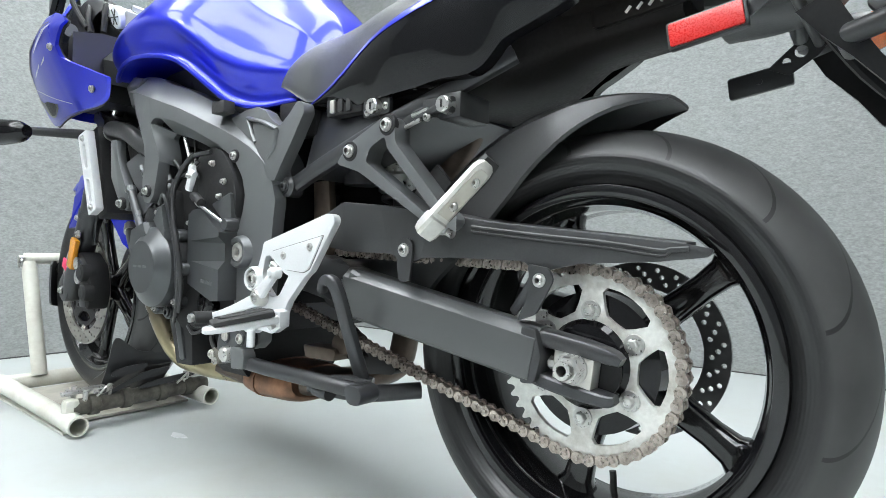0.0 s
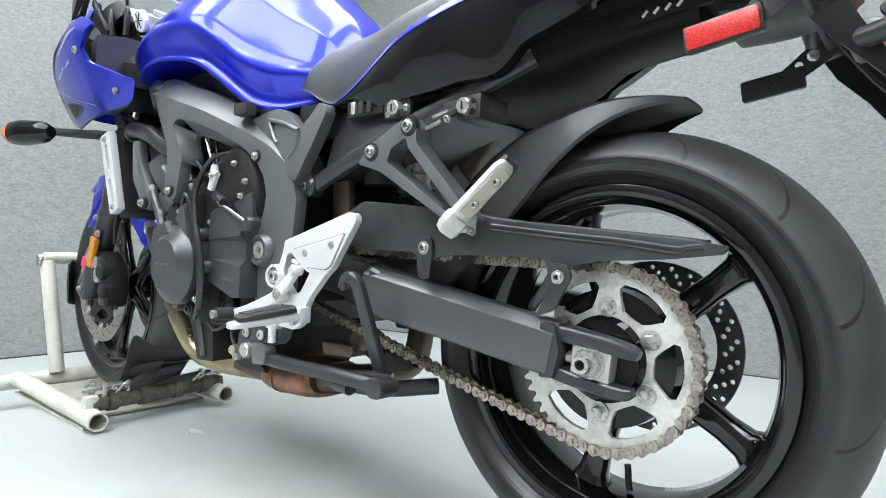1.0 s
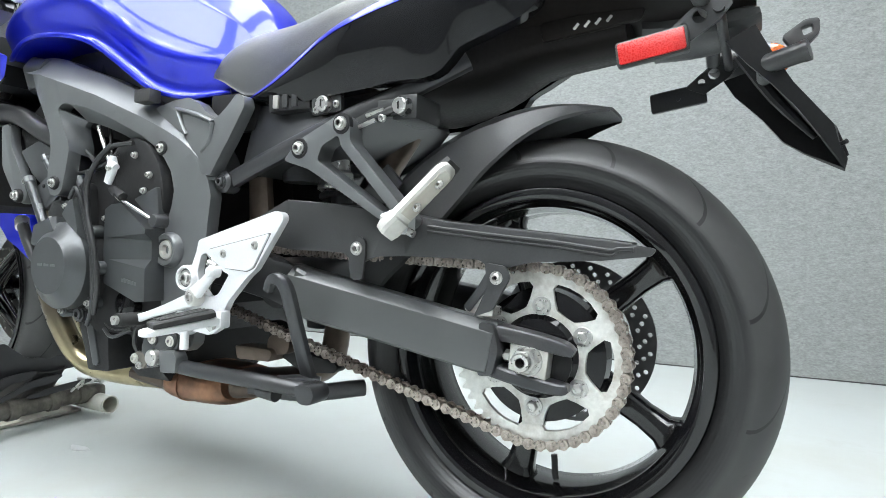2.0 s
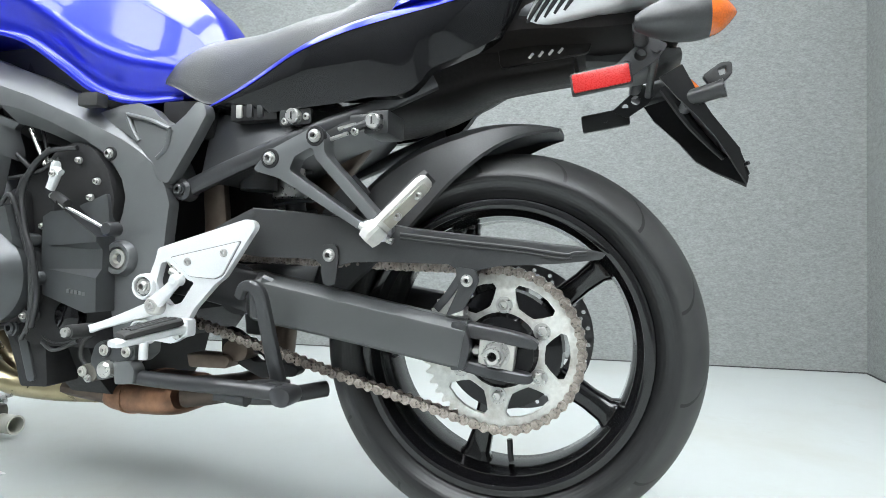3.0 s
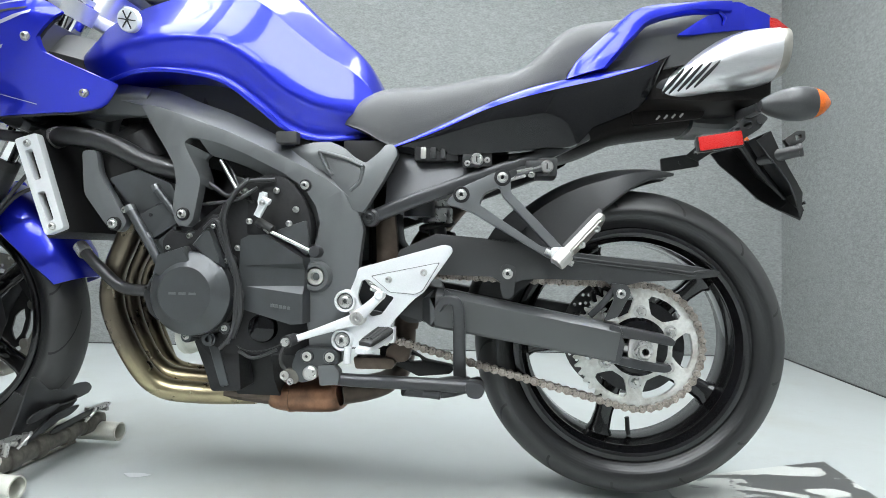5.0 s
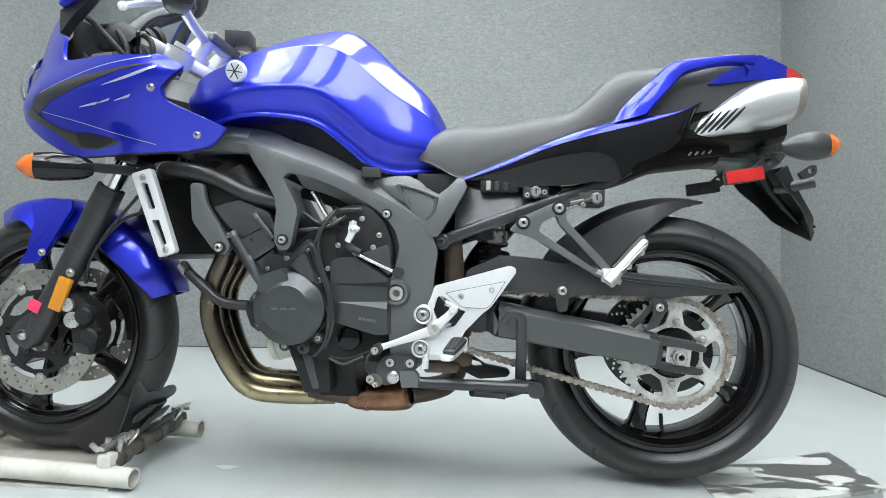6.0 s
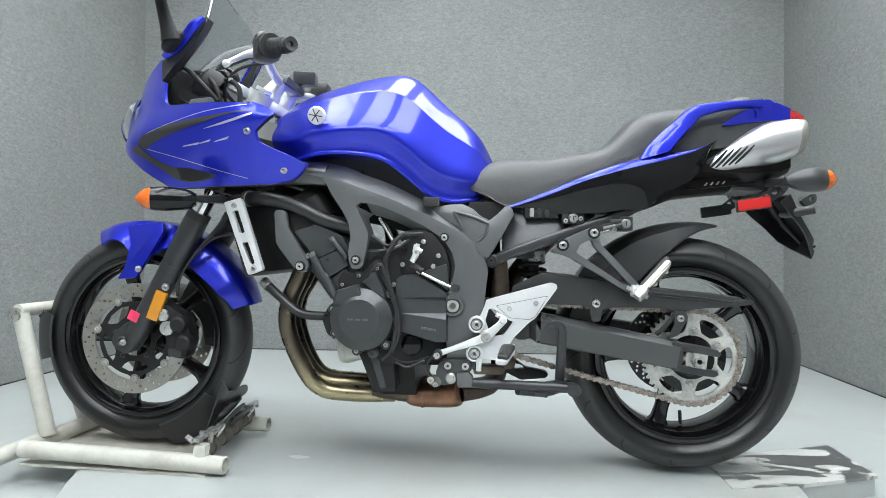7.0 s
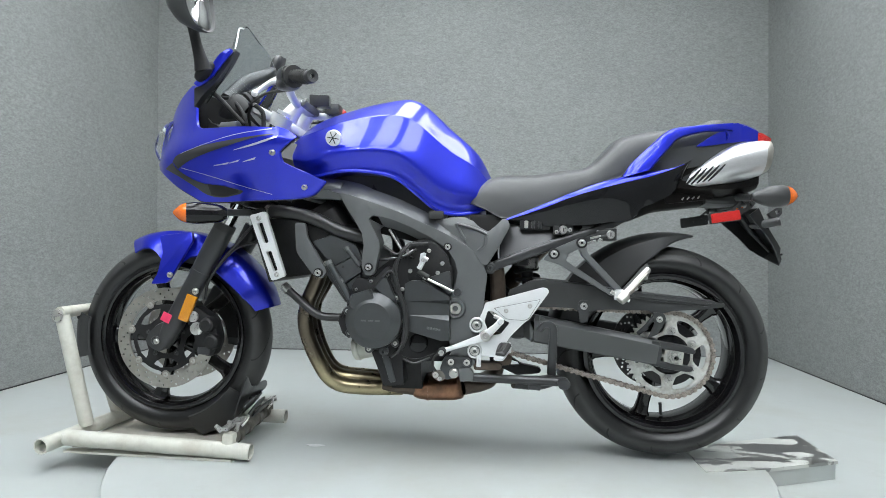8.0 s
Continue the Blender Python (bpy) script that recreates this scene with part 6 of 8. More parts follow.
# radiator with its slotted silver side cover and the dark bracket behind
rad = part("radiator", turned(block((-0.400, -0.205, 0.475), (-0.355, 0.205, 0.675), 0.006), (-0.39, 0, 0.575), 0, -18, 0), CRANK_BLACK, MOTO, "black radiator with slotted silver side covers")
fins = bmesh.new()
for k in range(26):
    z = 0.482 + 0.0072 * k
    block((-0.404, -0.17, z), (-0.399, 0.17, z + 0.003), 0, fins)
part("fins", turned(fins, (-0.39, 0, 0.575), 0, -18, 0), SATIN, rad)
for s in (-1, 1):
    y0, y1 = (-0.232, -0.216) if s < 0 else (0.216, 0.232)
    cover = [corners([(-0.414, 0.655), (-0.372, 0.667), (-0.314, 0.497), (-0.350, 0.483)], 0.006),
             corners([(-0.393, 0.635), (-0.379, 0.638), (-0.360, 0.585), (-0.373, 0.581)], 0.004),
             corners([(-0.367, 0.560), (-0.353, 0.563), (-0.334, 0.512), (-0.346, 0.508)], 0.004)]
    part("side_cover", plate(cover, y0, y1, 0.0015), ALLOY, rad, "slotted silver cover")
    bolt((-0.388, y0 if s < 0 else y1, 0.648), 0.007, STEEL, rad, flip=s > 0)
    bolt((-0.336, y0 if s < 0 else y1, 0.500), 0.007, STEEL, rad, flip=s > 0)
part("engine_bracket", plate([corners([(-0.298, 0.640), (-0.268, 0.640), (-0.262, 0.600), (-0.205, 0.510), (-0.220, 0.490), (-0.245, 0.500), (-0.292, 0.560)], 0.010)], -0.215, -0.195, 0.006), FRAME_GREY, MOTO, "dark grey engine mount")
# black disc that stands in for the shaded recess round the mount bolt
part("mount_recess_disc", lathe([(0.0, -0.002), (0.0115, -0.002), (0.0125, 0.0), (0.0125, 0.006)], (-0.229, -0.220, 0.507), 24, caps=False), CRANK_BLACK, engine)
bolt((-0.229, -0.222, 0.507), 0.0090, STEEL, engine, length=0.007)

# exhaust
pipes = None
for k, (y, dx) in enumerate(((-0.135, 0.0), (-0.070, -0.007), (-0.005, -0.014), (0.050, -0.036))):
    path = [(-0.240, y, 0.530), (-0.258 + dx * 0.5, y, 0.476), (-0.283 + dx, y * 0.98, 0.415), (-0.287 + dx, y * 0.95, 0.348), (-0.255 + dx, y * 0.85, 0.258), (-0.210 + dx, y * 0.72, 0.195 + 0.012 * (k in (1, 2))), (-0.13, y * 0.62, 0.180 + 0.016 * (k in (1, 2))), (-0.02, y * 0.5, 0.180 + 0.012 * (k in (1, 2)))]
    bm = tube(path, 0.0215, 7, 18, ref=(0, 1, 0))
    if pipes is None:
        pipes = part("exhaust", bm, GOLD, MOTO, "heat-tinted gold and brown exhaust headers")
    else:
        part("header_pipe", bm, GOLD, pipes)
    part("flange", lathe([(0.022, -0.004), (0.034, -0.004), (0.034, 0.004), (0.022, 0.004)], (-0.247, y, 0.522), 20, "z"), ALLOY, pipes)
part("collector_neck", sweep([(-0.075, -0.02, 0.184, 0.078, 0.020), (-0.020, -0.02, 0.182, 0.080, 0.022), (0.030, -0.02, 0.179, 0.076, 0.026)], 4, 24, 2.6), BROWN_PIPE, pipes)
part("collector", sweep([(0.014, -0.02, 0.179, 0.074, 0.024), (0.022, -0.02, 0.178, 0.078, 0.030), (0.050, -0.02, 0.177, 0.078, 0.034), (0.130, -0.02, 0.178, 0.074, 0.033), (0.148, -0.02, 0.181, 0.064, 0.026)], 4, 24, 2.6), COPPER, pipes, "copper-brown exhaust collector")
part("seam", sweep([(0.050, -0.02, 0.177, 0.080, 0.036), (0.055, -0.02, 0.177, 0.080, 0.036)], 1, 24, 2.6), COPPER, pipes)
part("mid_pipe", sweep([(0.140, -0.02, 0.182, 0.062, 0.025), (0.19, 0.0, 0.187, 0.05, 0.024), (0.225, 0.05, 0.194, 0.036, 0.022), (0.248, 0.09, 0.22, 0.028, 0.022), (0.25, 0.11, 0.30, 0.025, 0.022)], 5, 20, 2.4), BROWN_PIPE, pipes)
part("rising_pipe", tube([(0.25, 0.11, 0.30), (0.27, 0.11, 0.45), (0.34, 0.09, 0.55), (0.44, 0.06, 0.66)], 0.027, 6, 16, ref=(0, 1, 0)), BROWN_PIPE, pipes)
part("linkage", plate([corners([(0.240, 0.250), (0.285, 0.255), (0.290, 0.282), (0.262, 0.292), (0.240, 0.28)], 0.010)], -0.075, -0.035, 0.004), BROWN_PIPE, MOTO, "grimy suspension linkage")
part("linkage_arm", plate([corners([(0.225, 0.305), (0.245, 0.300), (0.314, 0.256), (0.365, 0.247), (0.372, 0.240), (0.365, 0.231), (0.302, 0.224), (0.250, 0.248), (0.225, 0.262)], 0.005), corners([(0.261, 0.272), (0.304, 0.262), (0.311, 0.252), (0.288, 0.250)], 0.003)], -0.055, -0.030, 0.003), CRANK_BLACK, MOTO, "black suspension linkage arm")
part("linkage_block", plate([corners([(0.178, 0.262), (0.255, 0.262), (0.262, 0.255), (0.255, 0.241), (0.183, 0.239)], 0.005)], -0.085, -0.045, 0.004), BROWN_PIPE, MOTO, "grimy brown linkage block")

# silver footrest plates
foot = part("footrest_plate", plate([corners([(0.212, 0.437), (0.362, 0.481), (0.374, 0.478), (0.377, 0.469), (0.327, 0.397), (0.313, 0.387), (0.277, 0.349), (0.267, 0.331), (0.262, 0.308), (0.240, 0.296), (0.210, 0.299), (0.187, 0.297), (0.172, 0.310), (0.181, 0.325), (0.193, 0.337), (0.200, 0.356), (0.194, 0.365), (0.177, 0.369), (0.172, 0.382), (0.180, 0.394), (0.197, 0.394), (0.208, 0.420)], 0.005),
                                   corners([(0.219, 0.416), (0.230, 0.418), (0.266, 0.391), (0.277, 0.388), (0.255, 0.357), (0.236, 0.352), (0.220, 0.366), (0.211, 0.388)], 0.004)], -0.196, -0.184, 0.0035), ALLOY, MOTO, "cast silver footrest plate with heel guard")
part("inlay_gap", plate([corners([(0.2345, 0.4242), (0.3560, 0.4505), (0.3264, 0.3993), (0.3128, 0.3933), (0.2684, 0.3962)], 0.004)], -0.1966, -0.190, 0), FRAME_GREY, foot)
part("heel_inlay", plate([corners([(0.237, 0.4235), (0.354, 0.449), (0.3255, 0.4005), (0.3125, 0.3945), (0.269, 0.3970)], 0.004)], -0.1990, -0.190, 0.0012), ALLOY, foot)
part("rod", disc_bar((0.226, -0.188, 0.418), (0.245, -0.190, 0.398), 0.004), STEEL, foot)
part("shift_arm", sweep([(0.254, -0.204, 0.391, 0.006, 0.008), (0.240, -0.205, 0.376, 0.006, 0.0085), (0.216, -0.206, 0.354, 0.007, 0.012)], 3, 12, 3), ALLOY, foot)
part("shift_joint", lathe([(0.0, -0.214), (0.006, -0.214), (0.009, -0.210), (0.009, -0.196)], (0.253, 0, 0.391), 18, caps=False), ALLOY, foot)
part("rod_ball", disc_bar((0.236, -0.196, 0.404), (0.252, -0.198, 0.397), 0.0055, 12), STEEL, foot)
lever = part("shift_lever", sweep([(0.215, -0.202, 0.350, 0.006, 0.011), (0.165, -0.206, 0.332, 0.005, 0.008), (0.130, -0.212, 0.320, 0.005, 0.006), (0.104, -0.218, 0.311, 0.006, 0.007)], 4, 12, 3), ALLOY, foot, "silver gear lever with rubber tip")
part("rubber_tip", tube([(0.104, -0.205, 0.311), (0.104, -0.250, 0.312)], 0.0105, 1, 16), RUBBER, lever)
part("tip_cap", disc_bar((0.104, -0.248, 0.312), (0.104, -0.256, 0.312), 0.007), STEEL, lever)
for x, z in ((0.191, 0.379), (0.187, 0.311)):
    part("boss", lathe([(0.0145, -0.198), (0.0150, -0.203), (0.0175, -0.204), (0.0195, -0.201), (0.0200, -0.185)], (x, 0, z), 28), ALLOY, foot)
    part("boss_gap", lathe([(0.0, -0.1985), (0.0148, -0.1985), (0.0148, -0.190), (0.0, -0.190)], (x, 0, z), 24, caps=False), FRAME_GREY, foot)
    bolt((x, -0.1985, z), 0.0118, STEEL, foot, length=0.007)
part("lever_boss", lathe([(0.0, -0.213), (0.010, -0.213), (0.013, -0.210), (0.0145, -0.206), (0.0145, -0.19)], (0.215, 0, 0.352), 24, caps=False), BLOCK_STEEL, foot)
bolt((0.215, -0.213, 0.352), 0.008, STEEL, foot, length=0.003)
for x, z in ((0.267, 0.418), (0.328, 0.432)):
    bolt((x, -0.1995, z), 0.0062, STEEL, foot, length=0.002)
peg = part("rider_peg", sweep([(0.266, -0.198, 0.322, 0.011, 0.011), (0.264, -0.215, 0.322, 0.016, 0.008), (0.252, -0.292, 0.314, 0.014, 0.006), (0.249, -0.312, 0.312, 0.012, 0.005), (0.248, -0.316, 0.312, 0.009, 0.004)], 3, 14, 3.5, ref=(1, 0, 0)), ALLOY, foot, "folding footrest with ribbed rubber")
part("peg_rubber", sweep([(0.266, -0.222, 0.331, 0.014, 0.005), (0.265, -0.226, 0.332, 0.016, 0.007), (0.254, -0.296, 0.323, 0.013, 0.006), (0.252, -0.306, 0.321, 0.010, 0.004)], 3, 14, 3.0, ref=(1, 0, 0)), RUBBER, peg)
for k in (-1, 0, 1):
    part("rib", sweep([(0.265 + 0.008 * k, -0.228, 0.3385, 0.0022, 0.0018), (0.254 + 0.0065 * k, -0.298, 0.3285, 0.0022, 0.0018)], 2, 8, 2.5, ref=(1, 0, 0)), RUBBER, peg)
part("feeler", tube([(0.199, -0.205, 0.300), (0.198, -0.205, 0.272)], 0.0065, 1), ALLOY, peg)
part("hinge", block((0.254, -0.214, 0.310), (0.282, -0.194, 0.336), 0.005), ALLOY, peg)
part("hinge_bolt", disc_bar((0.268, -0.222, 0.312), (0.268, -0.212, 0.316), 0.006, 12), STEEL, peg)

# passenger footrest bracket
pb = part("passenger_bracket", plate([corners([(0.360, 0.553), (0.385, 0.580), (0.460, 0.614), (0.474, 0.600), (0.474, 0.575), (0.575, 0.470), (0.560, 0.456), (0.540, 0.462), (0.405, 0.540)], 0.008), corners([(0.428, 0.571), (0.455, 0.584), (0.460, 0.568), (0.546, 0.478), (0.530, 0.480), (0.420, 0.552)], 0.005)], -0.182, -0.152, 0.006), FRAME_GREY, MOTO, "dark grey forked passenger footrest bracket")
for x, z in ((0.389, 0.569), (0.460, 0.599)):
    # proud black disc, its colour in place of the shade in a bolt recess
    part("dark_recess_disc", lathe([(0.0, -0.1835), (0.0135, -0.1835), (0.0145, -0.182), (0.0145, -0.175)], (x, 0, z), 24, caps=False), CRANK_BLACK, pb)
bolt((0.389, -0.1835, 0.569), 0.0095, STEEL, pb, length=0.007)
bolt((0.460, -0.1835, 0.599), 0.0095, STEEL, pb, length=0.007)
part("knuckle", block((0.545, -0.205, 0.452), (0.575, -0.172, 0.480), 0.005), ALLOY, pb)
part("hinge_pin", disc_bar((0.535, -0.190, 0.474), (0.582, -0.190, 0.452), 0.005), STEEL, pb)
def passenger_peg():
    """Folded up and back: a silver tray with two screws on a rubber pad."""
    axis = Vector((0.076, 0.022, 0.082)).normalized()
    base = Vector((0.553, -0.212, 0.452))
    out = Vector((0.90, -0.42, -0.3))
    out = (out - out.dot(axis) * axis).normalized()
    wide = axis.cross(out).normalized()
    rings = []
    for u, w, t in ((0.0, 0.011, 0.010), (0.008, 0.0135, 0.011), (0.026, 0.0135, 0.011), (0.028, 0.0125, 0.007), (0.104, 0.0125, 0.006), (0.112, 0.010, 0.006), (0.116, 0.006, 0.004)):
        c = base + axis * u
        rings.append([c + wide * w * a + out * t * b for a, b in ((-1, -0.7), (-0.7, -1), (0.7, -1), (1, -0.7), (1, 0.7), (0.7, 1), (-0.7, 1), (-1, 0.7))])
    ob = part("passenger_peg", skin(rings), BLOCK_STEEL, pb, "folded silver passenger footrest")
    pad = []
    for u, w in ((0.030, 0.0125), (0.100, 0.0135), (0.121, 0.010)):
        c = base + axis * u - out * 0.009 + wide * 0.006
        pad.append([c + wide * w * a + out * 0.005 * b for a, b in ((-1, -1), (1, -1), (1, 1), (-1, 1))])
    part("rubber_pad", skin(pad), RUBBER, ob)
    tray = []
    for u, w in ((0.034, 0.009), (0.100, 0.009), (0.107, 0.005)):
        c = base + axis * u + out * 0.0066
        tray.append([c + wide * w * a + out * 0.0015 * b for a, b in ((-1, -1), (1, -1), (1, 1), (-1, 1))])
    part("tray", skin(tray), DISC, ob)
    for u in (0.052, 0.090):
        c = base + axis * u + out * 0.009
        bolt(c, 0.006, STEEL, ob, length=0.003)


passenger_peg()

# side stand
st = part("side_stand", tube([(0.150, -0.192, 0.243), (0.22, -0.192, 0.240), (0.34, -0.188, 0.238), (0.424, -0.176, 0.233)], 0.0115, 4, 16, ref=(0, 1, 0)), SATIN, MOTO, "black side stand folded back")
part("foot_pad", plate([rounded([(0.404, 0.242), (0.428, 0.243), (0.436, 0.231), (0.428, 0.218), (0.408, 0.220)], 3)], -0.194, -0.156, 0.003), SATIN, st)
part("tang", sweep([(0.391, -0.143, 0.232, 0.008, 0.012), (0.390, -0.160, 0.275, 0.008, 0.0115), (0.390, -0.180, 0.325, 0.008, 0.011), (0.389, -0.198, 0.372, 0.008, 0.0105), (0.380, -0.203, 0.386, 0.008, 0.009), (0.364, -0.200, 0.384, 0.008, 0.008), (0.354, -0.196, 0.370, 0.007, 0.007)], 4, 14, 3.0), SATIN, st)
part("tang_root", sweep([(0.360, -0.180, 0.238, 0.012, 0.010), (0.391, -0.150, 0.236, 0.012, 0.012), (0.405, -0.140, 0.235, 0.012, 0.010)], 3, 12, 3.0), SATIN, st)
part("pivot_bracket", plate([corners([(0.096, 0.262), (0.106, 0.290), (0.122, 0.296), (0.180, 0.294), (0.182, 0.268), (0.150, 0.262), (0.140, 0.240), (0.112, 0.232)], 0.008)], -0.203, -0.165, 0.005), ENGINE_GREY, st)
part("pivot_block", plate([corners([(0.146, 0.266), (0.176, 0.268), (0.186, 0.256), (0.184, 0.234), (0.150, 0.231)], 0.005)], -0.209, -0.185, 0.004), FRAME_GREY, st)
part("pivot_screw", lathe([(0.0, -0.216), (0.009, -0.216), (0.0125, -0.213), (0.0130, -0.200)], (0.134, 0, 0.253), 24, caps=False), STEEL, st)
for x, z in ((0.126, 0.281), (0.167, 0.281)):
    part("collar", lathe([(0.0, -0.205), (0.011, -0.205), (0.012, -0.203), (0.012, -0.19)], (x, 0, z), 20, caps=False), SATIN, st)
    bolt((x, -0.205, z), 0.0085, BLOCK_STEEL, st, length=0.004)
part("switch", plate([corners([(0.076, 0.250), (0.088, 0.258), (0.106, 0.256), (0.114, 0.240), (0.104, 0.230), (0.084, 0.234)], 0.005)], -0.204, -0.188, 0.003), GRIMY, st)
bolt((0.086, -0.205, 0.246), 0.008, BLOCK_STEEL, st, length=0.004)
bolt((0.097, -0.205, 0.236), 0.006, STEEL, st, length=0.004)
part("switch_lead", tube([(0.090, -0.200, 0.252), (0.078, -0.200, 0.268), (0.080, -0.198, 0.290), (0.098, -0.195, 0.305)], 0.0035, 4, 8), RUBBER, st)
part("stand_stop", disc_bar((0.33, -0.18, 0.225), (0.36, -0.18, 0.222), 0.012), SATIN, st)
part("centre_bar", tube([(0.29, -0.16, 0.222), (0.36, -0.12, 0.212), (0.42, -0.05, 0.215)], 0.013, 4, 12, ref=(0, 0, 1)), SATIN, st)

# front wheel
front_wheel = part("front_wheel", lathe([(0.016, -0.060), (0.028, -0.060), (0.032, -0.045), (0.040, -0.03), (0.034, 0.0), (0.040, 0.03), (0.032, 0.045), (0.028, 0.060), (0.016, 0.060)], FRONT, 40), WHEEL_BLACK, MOTO, "black five-spoke front wheel")
front_wheel.location.y = FRONT_FIT_Y
tyre("front_tyre_rubber", FRONT, 0.2875, 0.055, 0.220, 13, -0.85, front_wheel)
rim_ring(FRONT, 0.210, 0.045, front_wheel)
spokes(FRONT, 0.030, 0.197, -106, 0.013, front_wheel)
for s in (-1, 1):
    y0 = -0.079 if s < 0 else 0.074
    d = drilled(FRONT, 0.1455, 0.110, (0.1175, 0.128, 0.138), 22, y0, y0 + 0.005, DISC, front_wheel, label="drilled floating brake disc", start=0.2)
    rows = []
    for k in range(120):
        a = 2 * math.pi * k / 120
        r = 0.098 + 0.012 * max(0, math.cos(7 * (a - radians(117)))) ** 3
        rows.append((FRONT.x + r * math.cos(a), FRONT.z + r * math.sin(a)))
    loops = [rows, ring(FRONT.x, FRONT.z, 0.046, 40)]
    for k in range(5):
        a = 0.35 + math.pi / 5 + 2 * math.pi * k / 5
        w = []
        for r, t in ((0.062, 0.25), (0.075, 0.42), (0.086, 0.46), (0.0885, 0.2), (0.089, -0.2), (0.086, -0.46), (0.075, -0.42), (0.062, -0.25)):
            w.append((FRONT.x + r * math.cos(a + t), FRONT.z + r * math.sin(a + t)))
        loops.append(w)
    part("carrier", plate(loops, y0 + 0.0005, y0 + 0.0045, 0), CRANK_BLACK, d)
    for k in range(7):
        a = radians(117) + 2 * math.pi * k / 7
        c = (FRONT.x + 0.1065 * math.cos(a), 0, FRONT.z + 0.1065 * math.sin(a))
        part("rotor_boss", lathe([(0.0, y0 - 0.0012), (0.0110, y0 - 0.0010), (0.0120, y0), (0.0120, y0 + 0.006), (0.0, y0 + 0.006)], c, 20, caps=False), DISC, d)
        bolt((c[0], y0 - 0.0012 if s < 0 else y0 + 0.006, c[2]), 0.0075, BLOCK_STEEL, d, length=0.003, flip=s > 0)
    for k in range(5):
        a = 0.35 + 2 * math.pi * k / 5
        bolt((FRONT.x + 0.055 * math.cos(a), y0 - 0.0005 if s < 0 else y0 + 0.0055, FRONT.z + 0.055 * math.sin(a)), 0.007, SATIN, d, length=0.004, flip=s > 0)
part("valve", tube([(FRONT.x - 0.05, 0, FRONT.z + 0.180), (FRONT.x - 0.045, 0, FRONT.z + 0.160)], 0.004, 1), RUBBER, front_wheel)

# forks: the lower axle lug, slider, chromed tube, clamps
RAKE = Vector((0.235, 0, 0.455)).normalized()
fork = None
for s in (-1, 1):
    foot_at = FRONT + Vector((0.012, s * 0.101, -0.015))
    p = [foot_at + RAKE * d for d in (0.0, 0.05, 0.13, 0.23, 0.30, 0.37, 0.385)]
    bm = sweep([(*p[0], 0.019, 0.021), (*p[1], 0.026, 0.028), (*p[2], 0.0265, 0.0275), (*p[3], 0.0265, 0.0275), (*p[4], 0.0285, 0.0295), (*p[5], 0.0285, 0.0295), (*p[6], 0.024, 0.025)], 4, 20, 2.2)
    ob = part("fork_slider", bm, SATIN, fork or MOTO, "black fork leg")
    if fork is None:
        fork = ob
        fork.location.y = FRONT_FIT_Y - 0.012
    part("axle_lug", plate([rounded([(FRONT.x - 0.030, FRONT.z - 0.005), (FRONT.x - 0.012, FRONT.z + 0.032), (FRONT.x + 0.028, FRONT.z + 0.050), (FRONT.x + 0.035, FRONT.z - 0.005), (FRONT.x + 0.008, FRONT.z - 0.032)], 4)], s * 0.101 - 0.019, s * 0.101 + 0.019, 0.006), SATIN, ob)
    part("axle_end", lathe([(0.006, s * 0.101 - 0.020), (0.010, s * 0.101 - 0.024), (0.013, s * 0.101 - 0.020), (0.013, s * 0.101 + 0.02)], (FRONT.x, 0, FRONT.z), 24), SATIN, ob)
    if s < 0:
        bolt((FRONT.x + 0.006, -0.126, FRONT.z - 0.002), 0.008, STEEL, ob)
    a, b = foot_at + RAKE * 0.38, foot_at + RAKE * 0.738
    part("stanchion", disc_bar(a, b, 0.0215, 24), CHROME, ob, "bright chromed fork tube")
    part("collar", disc_bar(foot_at + RAKE * 0.225, foot_at + RAKE * 0.240, 0.0295, 24), SATIN, ob)
    part("seal", disc_bar(foot_at + RAKE * 0.372, foot_at + RAKE * 0.392, 0.0295, 24), RUBBER, ob)
    for d, r in ((0.46, 0.034), (0.70, 0.032)):
        part("clamp", disc_bar(foot_at + RAKE * d, foot_at + RAKE * (d + 0.035), r, 24), SATIN if d < 0.6 else ALLOY, ob)
    part("fork_cap", disc_bar(foot_at + RAKE * 0.735, foot_at + RAKE * 0.748, 0.020, 20), ALLOY, ob)
    # caliper behind the leg
    cal = part("caliper", plate([corners([(-0.640, 0.380), (-0.600, 0.405), (-0.545, 0.370), (-0.528, 0.310), (-0.545, 0.262), (-0.590, 0.268), (-0.600, 0.330)], 0.014)], s * 0.098 - 0.028, s * 0.098 + 0.020, 0.007), CRANK_BLACK, ob, "black two-piston brake caliper")
    for x, z, r in ((*(-0.602, 0.374), 0.015), (*(-0.591, 0.341), 0.018)):
        part("piston_bolt", lathe([(0.0, -0.010), (r * 0.6, -0.010), (r, -0.007), (r, 0.01)], (x, s * 0.126 if s < 0 else 0.118, z), 20, caps=False), STEEL, cal, "silver caliper bolt")
    for x, z in ((-0.560, 0.352), (-0.546, 0.306)):
        part("piston_housing", lathe([(0.0, -0.012), (0.014, -0.012), (0.020, -0.008), (0.023, 0.012)], (x, -0.130 if s < 0 else 0.122, z), 24, caps=False), CRANK_BLACK, cal)
    part("bridge", block((-0.590, s * 0.098 - 0.030, 0.268), (-0.552, s * 0.098 + 0.022, 0.290), 0.005), SATIN, cal)
    part("pad_spring", block((-0.585, s * 0.128 - 0.004, 0.338), (-0.545, s * 0.128 + 0.004, 0.346), 0.001), STEEL, cal)
